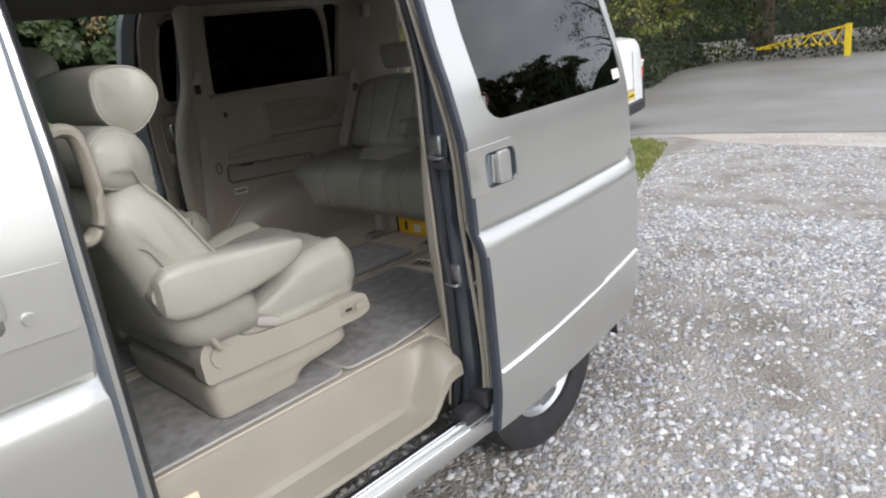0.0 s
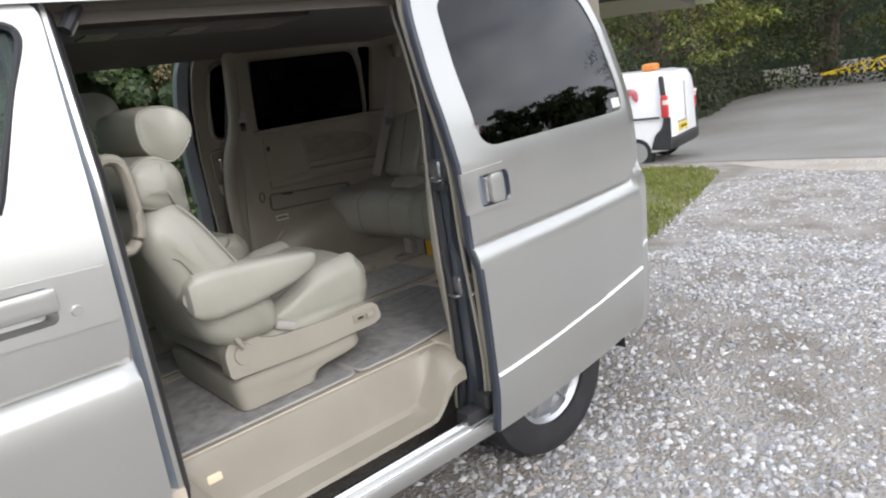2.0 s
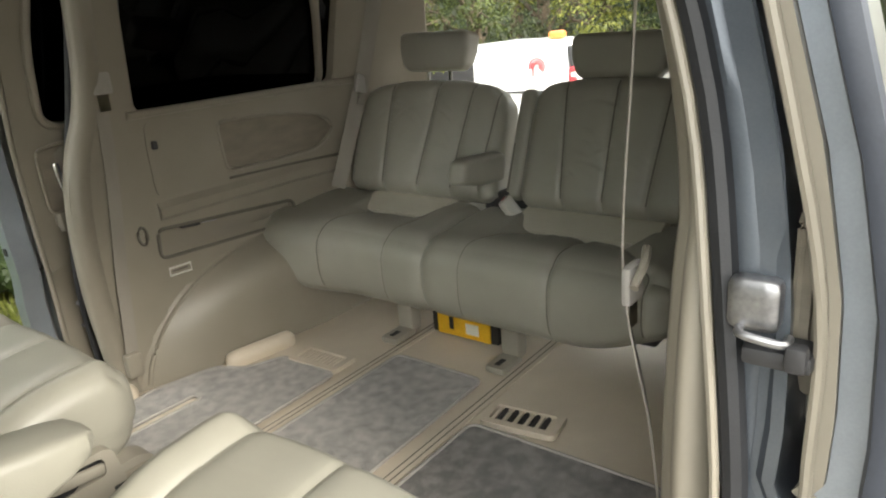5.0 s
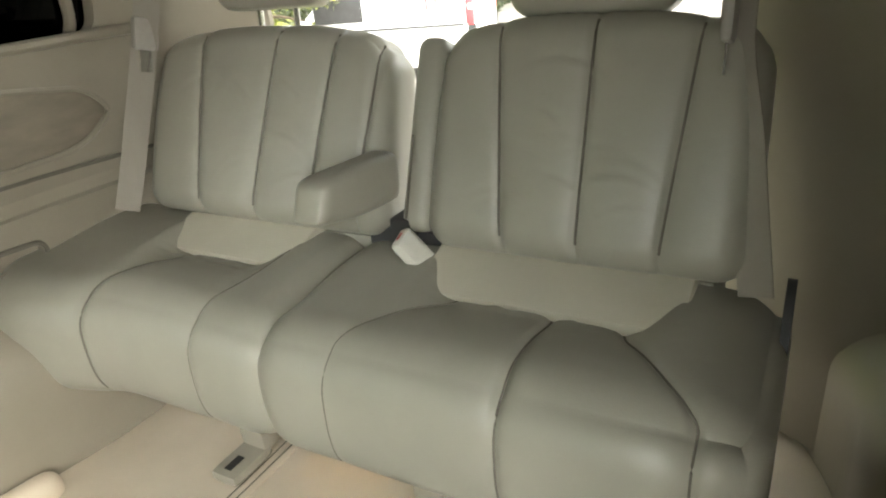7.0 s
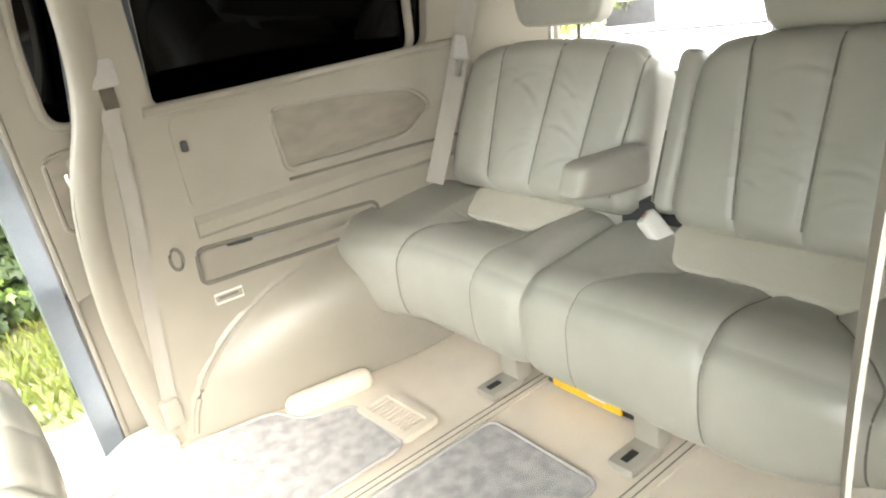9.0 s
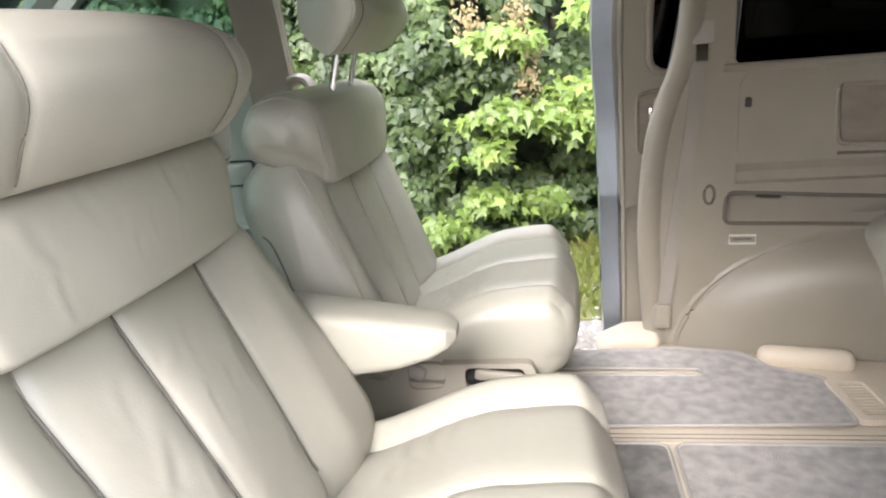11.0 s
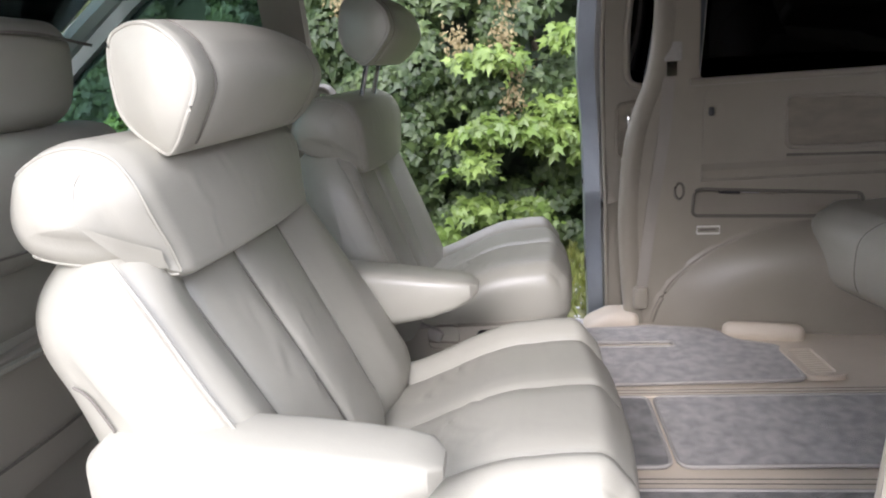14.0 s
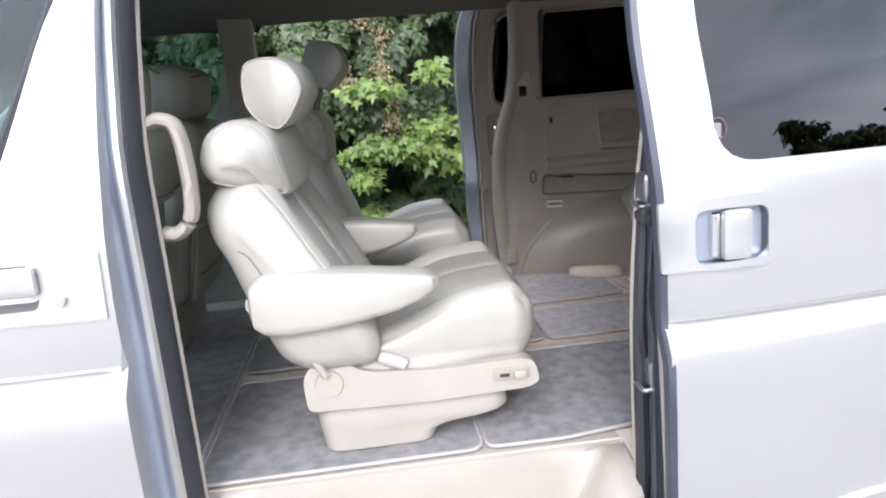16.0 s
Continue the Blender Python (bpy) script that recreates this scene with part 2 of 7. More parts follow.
def thing(name, at, label, category, group="", kind=""):
    e = new(name)
    e.location = at
    e.empty_display_size = 0.1
    return tagged(e, label, category, group, kind)


def box(x0, x1, y0, y1, z0, z1, bevel=0.0, seg=2):
    bm = bmesh.new()
    bmesh.ops.create_cube(bm, size=1)
    for v in bm.verts:
        v.co = Vector((x0 + (v.co.x + 0.5) * (x1 - x0), y0 + (v.co.y + 0.5) * (y1 - y0), z0 + (v.co.z + 0.5) * (z1 - z0)))
    if bevel:
        bmesh.ops.bevel(bm, geom=list(bm.edges), offset=bevel, segments=seg, affect="EDGES", profile=0.6)
    return bm


def join(*bms):
    """One bmesh out of several."""
    out = bms[0]
    for b in bms[1:]:
        me = bpy.data.meshes.new("tmp")
        b.to_mesh(me)
        b.free()
        out.from_mesh(me)
        bpy.data.meshes.remove(me)
    return out


def moved(bm, m):
    bmesh.ops.transform(bm, matrix=m, verts=bm.verts)
    if m.determinant() < 0:
        bmesh.ops.reverse_faces(bm, faces=bm.faces)
    return bm


def softbox(size, r, n, fn=None):
    """A box with round edges on a fine grid; fn reshapes each of its points (given in -1..1 and in metres)."""
    h = Vector(size) / 2
    r = min(r, *h)
    bm, seen = bmesh.new(), {}

    def vert(u):
        p = Vector((u[0] * h.x, u[1] * h.y, u[2] * h.z))
        core = Vector([max(-(h[i] - r), min(h[i] - r, p[i])) for i in range(3)])
        d = p - core
        if d.length > 1e-9:
            p = core + d.normalized() * r
        if fn:
            p = Vector(fn(Vector(u), p))
        return bm.verts.new(p)

    def get(i, j, k):
        key = (i, j, k)
        if key not in seen:
            seen[key] = vert((-1 + 2 * i / n[0], -1 + 2 * j / n[1], -1 + 2 * k / n[2]))
        return seen[key]

    def quad(a, b, c, d):
        bm.faces.new((get(*a), get(*b), get(*c), get(*d)))
    for i in range(n[0]):
        for j in range(n[1]):
            quad((i, j, 0), (i, j + 1, 0), (i + 1, j + 1, 0), (i + 1, j, 0))
            quad((i, j, n[2]), (i + 1, j, n[2]), (i + 1, j + 1, n[2]), (i, j + 1, n[2]))
    for i in range(n[0]):
        for k in range(n[2]):
            quad((i, 0, k), (i + 1, 0, k), (i + 1, 0, k + 1), (i, 0, k + 1))
            quad((i, n[1], k), (i, n[1], k + 1), (i + 1, n[1], k + 1), (i + 1, n[1], k))
    for j in range(n[1]):
        for k in range(n[2]):
            quad((0, j, k), (0, j, k + 1), (0, j + 1, k + 1), (0, j + 1, k))
            quad((n[0], j, k), (n[0], j + 1, k), (n[0], j + 1, k + 1), (n[0], j, k + 1))
    return bm


def soft_point(size, r, u, fn):
    """Where the point u (-1..1) of a softbox of that size lies."""
    h = Vector(size) / 2
    p = Vector((u[0] * h.x, u[1] * h.y, u[2] * h.z))
    core = Vector([max(-(h[i] - r), min(h[i] - r, p[i])) for i in range(3)])
    if (p - core).length > 1e-9:
        p = core + (p - core).normalized() * r
    return Vector(fn(Vector(u), p))


def loft(rings, cap=True, closed=True):
    bm = bmesh.new()
    vs = [[bm.verts.new(p) for p in ring] for ring in rings]
    m = len(vs[0])
    for a, b in zip(vs, vs[1:]):
        for i in range(m if closed else m - 1):
            j = (i + 1) % m
            bm.faces.new((a[i], a[j], b[j], b[i]))
    if cap and closed:
        bm.faces.new(vs[0][::-1])
        bm.faces.new(vs[-1])
    bmesh.ops.recalc_face_normals(bm, faces=bm.faces)
    return bm


def smooth_line(pts, per=6):
    """Catmull-Rom points through pts."""
    P = [Vector(p) for p in pts]
    P = [2 * P[0] - P[1]] + P + [2 * P[-1] - P[-2]]
    out = []
    for i in range(1, len(P) - 2):
        for s in range(per):
            t = s / per
            a, b, c, d = P[i - 1:i + 3]
            out.append(0.5 * (2 * b + (c - a) * t + (2 * a - 5 * b + 4 * c - d) * t * t + (3 * b - a - 3 * c + d) * t ** 3))
    out.append(P[-2])
    return out


def tube(pts, r, n=10, per=6, smooth=True):
    line = smooth_line(pts, per) if smooth else [Vector(p) for p in pts]
    rings, up = [], Vector((0.3, 0.2, 1)).normalized()
    for i, p in enumerate(line):
        d = (line[min(i + 1, len(line) - 1)] - line[max(i - 1, 0)]).normalized()
        s = d.cross(up if abs(d.dot(up)) < 0.95 else Vector((1, 0, 0))).normalized()
        q = s.cross(d)
        rr = r(i / (len(line) - 1)) if callable(r) else r
        rings.append([p + rr * (math.cos(a) * s + math.sin(a) * q) for a in (2 * math.pi * k / n for k in range(n))])
    return loft(rings)


def ribbon(pts, width_dir, w, thick, per=8):
    """A flat strap along pts; width_dir is the direction across it."""
    line = smooth_line(pts, per)
    rings, wd = [], Vector(width_dir).normalized()
    for i, p in enumerate(line):
        d = (line[min(i + 1, len(line) - 1)] - line[max(i - 1, 0)]).normalized()
        s = (wd - d * wd.dot(d)).normalized()
        q = s.cross(d)
        rings.append([p + s * a * w / 2 + q * b * thick / 2 for a, b in ((-1, -1), (1, -1), (1, 1), (-1, 1))])
    return loft(rings)


def rounded(outline, r, n=5):
    """A closed 2D outline with its corners rounded by r (a number, or one for each corner)."""
    out, m = [], len(outline)
    for i, p in enumerate(outline):
        a, c, b = Vector(outline[i - 1]), Vector(p), Vector(outline[(i + 1) % m])
        rr = r[i] if isinstance(r, (list, tuple)) else r
        da, db = (a - c), (b - c)
        k = min(rr, da.length * 0.48, db.length * 0.48)
        if k < 1e-5:
            out.append(c)
            continue
        s, e = c + da.normalized() * k, c + db.normalized() * k
        for j in range(n + 1):
            t = j / n
            out.append((1 - t) ** 2 * s + 2 * t * (1 - t) * c + t * t * e)
    return out


def inside(p, poly):
    hit, j = False, len(poly) - 1
    for i in range(len(poly)):
        a, b = poly[i], poly[j]
        if (a[1] > p[1]) != (b[1] > p[1]) and p[0] < (b[0] - a[0]) * (p[1] - a[1]) / (b[1] - a[1]) + a[0]:
            hit = not hit
        j = i
    return hit


def sheet(outline, front, back, step=0.06, holes=(), rows=()):
    """A curved plate with an outline and openings in (u, v); front and back map (u, v) to places."""
    def dense(poly):
        out = []
        for i, p in enumerate(poly):
            a, b = Vector(p), Vector(poly[(i + 1) % len(poly)])
            k = max(1, int((b - a).length / step))
            out += [a + (b - a) * j / k for j in range(k)]
        return out
    loops = [dense(outline)] + [dense(h) for h in holes]
    pts, edges = [], []
    for lp in loops:
        o = len(pts)
        pts += lp
        edges += [(o + i, o + (i + 1) % len(lp)) for i in range(len(lp))]
    us, vs = [p[0] for p in loops[0]], [p[1] for p in loops[0]]
    near = step * 0.45
    rim = list(pts)
    for v in rows:
        for k in range(1, int((max(us) - min(us)) / (step * 0.7))):
            q = Vector((min(us) + k * step * 0.7, v))
            if inside(q, loops[0]) and not any(inside(q, h) for h in loops[1:]) and all((q - p).length_squared > 1e-4 for p in rim):
                pts.append(q)
    rim += [q for q in pts[len(rim):]]
    u = min(us) + step
    while u < max(us):
        v = min(vs) + step
        while v < max(vs):
            q = Vector((u, v))
            if inside(q, loops[0]) and not any(inside(q, h) for h in loops[1:]) and all((q - p).length_squared > near * near for p in rim):
                pts.append(q)
            v += step
        u += step
    co, _, faces, _, _, _ = delaunay_2d_cdt(pts, edges, [], 0, 1e-6)
    bm = bmesh.new()
    fv, bv = [bm.verts.new(front(p[0], p[1])) for p in co], [bm.verts.new(back(p[0], p[1])) for p in co]
    count = {}
    for f in faces:
        c = (co[f[0]] + co[f[1]] + co[f[2]]) / 3
        if not inside(c, loops[0]) or any(inside(c, h) for h in loops[1:]):
            continue
        bm.faces.new([fv[i] for i in f])
        bm.faces.new([bv[i] for i in reversed(f)])
        for i in range(3):
            e = (f[i], f[(i + 1) % 3])
            if (e[1], e[0]) in count:
                del count[(e[1], e[0])]
            else:
                count[e] = 1
    for a, b in count:
        bm.faces.new((fv[b], fv[a], bv[a], bv[b]))
    for v in [v for v in bm.verts if not v.link_faces]:
        bm.verts.remove(v)
    bmesh.ops.recalc_face_normals(bm, faces=bm.faces)
    return bm


def slab(outline, x=None, y=None, z=None, t=0.01, step=0.5, holes=()):
    """A flat plate: outline in the other two axes, at x, y or z, with thickness t."""
    if y is not None:
        return sheet(outline, lambda u, v: (u, y, v), lambda u, v: (u, y + t, v), step, holes)
    if x is not None:
        return sheet(outline, lambda u, v: (x, u, v), lambda u, v: (x + t, u, v), step, holes)
    return sheet(outline, lambda u, v: (u, v, z), lambda u, v: (u, v, z - t), step, holes)


def lerp_table(table, v):
    if v <= table[0][0]:
        return table[0][1]
    for (a, p), (b, q) in zip(table, table[1:]):
        if v <= b:
            return p + (q - p) * (v - a) / (b - a)
    return table[-1][1]


def step01(v, a, b):
    t = max(0, min(1, (v - a) / (b - a)))
    return t * t * (3 - 2 * t)


def wheel(parent_name, centre, side, label):
    """A road wheel with tyre and spoked rim; side is -1 where its face looks to -y."""
    w = parent_name
    cx, cy, cz = centre
    k = 0.955
    prof = [(0.205, -0.10), (0.24, -0.112), (0.29, -0.11), (0.325, -0.095), (0.338, -0.06), (0.34, 0.0), (0.338, 0.06), (0.325, 0.095), (0.29, 0.11), (0.24, 0.112), (0.205, 0.10)]
    rings = []
    for j in range(49):
        a = 2 * math.pi * j / 48
        rings.append([(cx + k * r * math.cos(a), cy + s, cz + k * r * math.sin(a)) for r, s in prof])
    bm = loft(rings, cap=False, closed=True)
    bmesh.ops.remove_doubles(bm, verts=bm.verts, dist=1e-5)
    tyre = part("tyre", bm, TYRE, w)
    rimp = [(0.207, -0.10), (0.207, -0.085), (0.188, -0.075), (0.182, 0.06), (0.207, 0.09)]
    rings = [[(cx + k * r * math.cos(a), cy + s * -side, cz + k * r * math.sin(a)) for r, s in rimp] for a in (2 * math.pi * j / 48 for j in range(49))]
    bm = loft(rings, cap=False, closed=False)
    spokes = []
    for j in range(6):
        a = math.pi / 3 * j + 0.3
        def sp(u, v, a=a):
            wd = 0.032 + 0.012 * u
            r0 = 0.03 + 0.157 * u
            return (cx + r0 * math.cos(a) - v * wd * math.sin(a), r0 * math.sin(a) + v * wd * math.cos(a) + cz)
        ring = []
        for u in (0, 0.3, 0.7, 1.0):
            d = 0.085 - 0.02 * u
            ring.append([(sp(u, -1)[0], cy + side * d, sp(u, -1)[1]), (sp(u, 1)[0], cy + side * d, sp(u, 1)[1]),
                         (sp(u, 1)[0], cy + side * (d - 0.03), sp(u, 1)[1]), (sp(u, -1)[0], cy + side * (d - 0.03), sp(u, -1)[1])])
        spokes.append(loft(ring))
    hub = moved(softbox((0.13, 0.04, 0.13), 0.02, (6, 4, 6)), Matrix.Translation((cx, cy + side * 0.08, cz)))
    part("rim", join(bm, hub, *spokes), ALLOY, w)
    bm = bmesh.new()
    bmesh.ops.create_cone(bm, cap_ends=True, segments=32, radius1=0.18, radius2=0.18, depth=0.04)
    part("brake_disc", moved(bm, pose(cx, cy + side * 0.02, cz, 90, 0, 0)), STEEL, w)


# ---- ground ----
def ground_z(x, y):
    z = 0.03
    if x > 1.5:
        z -= 0.08 * (min(x, 13.5) - 1.5) * min(1, (x - 1.5) / 3)
    if y > 2.0 and x < 6:
        z += 0.16 * min(1, (y - 2.0) / 1.4) * min(1, max(0, (6 - x) / 3))
    return z


def terrain(outline, lift, step):
    return sheet(outline, lambda u, v: (u, v, ground_z(u, v) + lift), lambda u, v: (u, v, ground_z(u, v) + lift - 0.05), step)


GRAVEL = surface("pale_gravel", (0.35, 0.33, 0.305), rough=0.9, second=(0.20, 0.175, 0.145), scale=2.6, fine=70, bump=1.0, dist=0.03)
ASPHALT = surface("worn_asphalt", (0.20, 0.195, 0.185), rough=0.85, var=0.25, second=(0.155, 0.145, 0.125), scale=0.35, fine=90, bump=0.4, dist=0.01)
DIRT = surface("sandy_dirt", (0.36, 0.335, 0.305), rough=0.95, var=0.2, second=(0.31, 0.265, 0.21), scale=0.9, fine=60, bump=0.6, dist=0.02)
SOIL = surface("mossy_turf", (0.17, 0.17, 0.07), rough=0.95, var=0.5, scale=6, fine=90, bump=0.8, dist=0.02)


def stone_mat():
    """Chips of mixed stone: blue-grey, white, tan and dark."""
    m, n, l, b = node_mat("grey_limestone_chips")
    geo, ramp, tc, nz, mul = (n.new("ShaderNodeNewGeometry"), n.new("ShaderNodeValToRGB"), n.new("ShaderNodeTexCoord"), n.new("ShaderNodeTexNoise"), n.new("ShaderNodeMix"))
    r = ramp.color_ramp
    r.elements[0].position, r.elements[0].color = 0.0, (0.19, 0.19, 0.195, 1)
    r.elements[1].position, r.elements[1].color = 1.0, (0.58, 0.57, 0.55, 1)
    for at, c in ((0.25, (0.27, 0.275, 0.29)), (0.5, (0.36, 0.355, 0.35)), (0.62, (0.33, 0.285, 0.23)), (0.72, (0.42, 0.42, 0.425)), (0.92, (0.50, 0.50, 0.50))):
        k = r.elements.new(at)
        k.color = (*c, 1)
    l.new(geo.outputs["Random Per Island"], ramp.inputs[0])
    nz.inputs["Scale"].default_value, nz.inputs["Detail"].default_value = 90, 4
    l.new(tc.outputs["Object"], nz.inputs["Vector"])
    mul.data_type, mul.blend_type = "RGBA", "OVERLAY"
    mul.inputs["Factor"].default_value = 0.5
    l.new(ramp.outputs[0], mul.inputs["A"])
    l.new(nz.outputs["Fac"], mul.inputs["B"])
    l.new(mul.outputs["Result"], b.inputs["Base Color"])
    b.inputs["Roughness"].default_value = 0.8
    return m


STONE = stone_mat()


def ground_sheet():
    xs = [-300, -120, -50, -20, -8, -4] + [-3 + 0.5 * i for i in range(80)] + [40, 55, 80, 130, 300]
    ys = [-300, -120, -50, -25, -12, -8] + [-6 + 0.5 * i for i in range(40)] + [16, 22, 35, 60, 130, 300]
    bm = bmesh.new()
    g = [[bm.verts.new((x, y, ground_z(x, y))) for y in ys] for x in xs]
    for i in range(len(xs) - 1):
        for j in range(len(ys) - 1):
            bm.faces.new((g[i][j], g[i + 1][j], g[i + 1][j + 1], g[i][j + 1]))
    return bm


tagged(part("ground", ground_sheet(), GRAVEL), "pale grey gravel ground sloping away from the minivan", "ground", kind="structure")
tagged(part("road", terrain([(11.3, -14), (11.1, 1), (10.8, 3.5), (10.4, 5), (10.2, 6.5), (10.2, 11), (13, 13), (32, 13), (32, -14)], 0.012, 0.8), ASPHALT),
       "worn grey asphalt car park surface", "road", kind="structure")
tagged(part("dirt_strip", terrain(rounded([(9.3, -8), (9.0, 0), (9.2, 3), (10.3, 4.6), (11.0, 1), (11.5, -8)], 0.4), 0.006, 0.4), DIRT),
       "sandy worn verge between gravel and asphalt", "verge", kind="structure")
tagged(part("turf", terrain(rounded([(2.6, 1.35), (4.4, 2.05), (6.6, 2.9), (8.9, 3.85), (9.6, 4.5), (9.5, 6.0), (4.0, 6.0), (2.2, 3.0)], 0.5), 0.008, 0.3), SOIL),
       "patch of mossy turf behind the minivan", "turf", kind="structure")
tagged(part("turf_strip", terrain(rounded([(-7, 3.0), (2.6, 3.0), (3.6, 4.4), (-7, 4.6)], 0.4), 0.008, 0.3), SOIL),
       "narrow strip of turf under the hedge", "turf", kind="structure")


def stones(n, region, lo, hi, seed):
    """Loose chips of stone, each an uneven low lump."""
    rnd = np.random.RandomState(seed)
    base = np.array([(1, 0, 0), (0.3, 0.95, 0), (-0.8, 0.6, 0), (-0.8, -0.6, 0), (0.3, -0.95, 0), (0.45, 0.3, 0.8), (-0.35, 0.35, 0.9), (-0.1, -0.5, 0.85)])
    tri = [(0, 1, 5), (1, 6, 5), (1, 2, 6), (2, 3, 6), (3, 7, 6), (3, 4, 7), (4, 0, 7), (0, 5, 7), (5, 6, 7)]
    V, F = [], []
    k = 0
    while k < n:
        x, y = rnd.uniform(region[0], region[1]), rnd.uniform(region[2], region[3])
        if -3.0 < x < 1.45 and 0.6 < y < 1.7:
            continue
        if rnd.rand() > (x - region[0]) / 0.9 or rnd.rand() > (y - region[2]) / 1.2:
            continue
        if x > 2.2 and y > 0.85 + 0.39 * (x - 1.2) and y < 6.0 and rnd.rand() < 0.85:
            continue
        bare = noise.noise(Vector((x * 0.9, y * 0.9, 4))) + 0.5 * noise.noise(Vector((x * 2.7, y * 2.7, 7)))
        if bare > 0.12 and rnd.rand() < 0.62:
            continue
        s = lo + (hi - lo) * rnd.rand() ** 2.2
        a = rnd.uniform(0, 6.28)
        p = base * (1 + rnd.uniform(-0.3, 0.3, base.shape)) * np.array([s, s * rnd.uniform(0.55, 1), s * rnd.uniform(0.4, 0.75)])
        c, d = math.cos(a), math.sin(a)
        p = np.stack([p[:, 0] * c - p[:, 1] * d + x, p[:, 0] * d + p[:, 1] * c + y, p[:, 2] + ground_z(x, y) - 0.1 * s], 1)
        o = 8 * k
        V.append(p)
        F += [(o + i, o + j, o + m) for i, j, m in tri]
        k += 1
    me = bpy.data.meshes.new("gravel_stones")
    me.from_pydata(np.concatenate(V).tolist(), [], F)
    me.materials.append(STONE)
    return new("gravel_stones", me)


tagged(stones(42000, (-1.2, 4.2, -3.6, 1.4), 0.006, 0.025, 3), "loose grey and white gravel chips", "gravel", kind="stuff")
tagged(stones(26000, (3.5, 10.5, -5.0, 3.2), 0.008, 0.028, 4), "loose grey and white gravel chips further off", "gravel", kind="stuff")
tagged(stones(2500, (-3.0, 2.0, 1.9, 3.6), 0.008, 0.03, 5), "sparse gravel chips beside the hedge", "gravel", kind="stuff")


def blades(name, spots, lo, hi, seed, label):
    rnd = np.random.RandomState(seed)
    V, F = [], []
    for x, y in spots:
        z, h, a = ground_z(x, y) + 0.005, rnd.uniform(lo, hi), rnd.uniform(0, 6.28)
        w, l = h * 0.09 + 0.002, h * rnd.uniform(0.2, 0.8)
        c, s = math.cos(a), math.sin(a)
        b = rnd.uniform(0, 6.28)
        o = len(V)
        V += [(x - w * c, y - w * s, z), (x + w * c, y + w * s, z), (x + w * 0.6 * c + 0.4 * l * math.cos(b), y + w * 0.6 * s + 0.4 * l * math.sin(b), z + 0.6 * h),
              (x + l * math.cos(b), y + l * math.sin(b), z + h)]
        F += [(o, o + 1, o + 2), (o, o + 2, o + 3)]
    me = bpy.data.meshes.new(name)
    me.from_pydata(V, [], F)
    me.materials.append(GRASSBLADE)
    return tagged(new(name, me), label, "grass", kind="stuff")


def spots_in(poly, n, seed):
    rnd, out = np.random.RandomState(seed), []
    xs, ys = [p[0] for p in poly], [p[1] for p in poly]
    while len(out) < n:
        q = (rnd.uniform(min(xs), max(xs)), rnd.uniform(min(ys), max(ys)))
        if inside(q, poly) and rnd.rand() < 0.35 + 0.9 * noise.noise(Vector((q[0] * 1.3, q[1] * 1.3, seed))) + 0.3:
            out.append(q)
    return out


blades("grass", spots_in([(2.6, 1.3), (4.4, 2.0), (6.6, 2.85), (8.9, 3.8), (9.6, 4.5), (9.5, 6.0), (4.0, 6.0), (2.2, 3.0)], 20000, 11), 0.02, 0.07, 11, "short rough grass behind the minivan")
blades("grass", spots_in([(-5, 3.0), (2.6, 3.0), (3.4, 4.3), (-5, 4.4)], 16000, 12), 0.03, 0.10, 12, "short green grass under the hedge")


# ---- leaves ----
LOBED = [(0, 0.05), (0.50, 0.30), (0.22, 0.55), (0.0, 1.0), (-0.22, 0.55), (-0.50, 0.30)]
MAPLESHAPE = [(0, 0), (0.30, 0.05), (0.18, 0.25), (0.50, 0.42), (0.16, 0.48), (0.0, 1.0), (-0.16, 0.48), (-0.50, 0.42), (-0.18, 0.25), (-0.30, 0.05)]
DIAMOND = [(0, 0), (0.27, 0.48), (0, 1.0), (-0.27, 0.48)]
OVAL = [(0, 0), (0.26, 0.3), (0.24, 0.65), (0, 1.0), (-0.24, 0.65), (-0.26, 0.3)]


def leaves(name, spots, size, shape, material, seed, spread=0.9, droop=0.5):
    """Many single leaves; spots are (place, outward direction)."""
    rnd = np.random.RandomState(seed)
    n, m = len(spots), len(shape)
    P = np.array([p for p, _ in spots])
    N = np.array([d for _, d in spots]) + rnd.normal(0, spread * 0.5, (n, 3))
    N /= np.linalg.norm(N, axis=1)[:, None] + 1e-9
    T = np.stack([rnd.normal(0, 0.6, n), rnd.normal(0, 0.6, n), -np.full(n, droop) - rnd.rand(n) * 0.7], 1)
    T -= N * (T * N).sum(1)[:, None]
    T /= np.linalg.norm(T, axis=1)[:, None] + 1e-9
    B = np.cross(N, T)
    S = size * (0.55 + 0.8 * rnd.rand(n))
    V = np.zeros((n, m, 3))
    for k, (a, b) in enumerate(shape):
        fold = -0.22 * abs(a) - 0.18 * b * b
        V[:, k] = P + (B * a + T * b + N * fold) * S[:, None]
    idx = np.arange(n)[:, None] * m
    F = np.concatenate([np.stack([idx[:, 0], idx[:, 0] + i, idx[:, 0] + i + 1], 1) for i in range(1, m - 1)])
    me = bpy.data.meshes.new(name)
    me.from_pydata(V.reshape(-1, 3).tolist(), [], F.tolist())
    me.materials.append(material)
    return new(name, me)


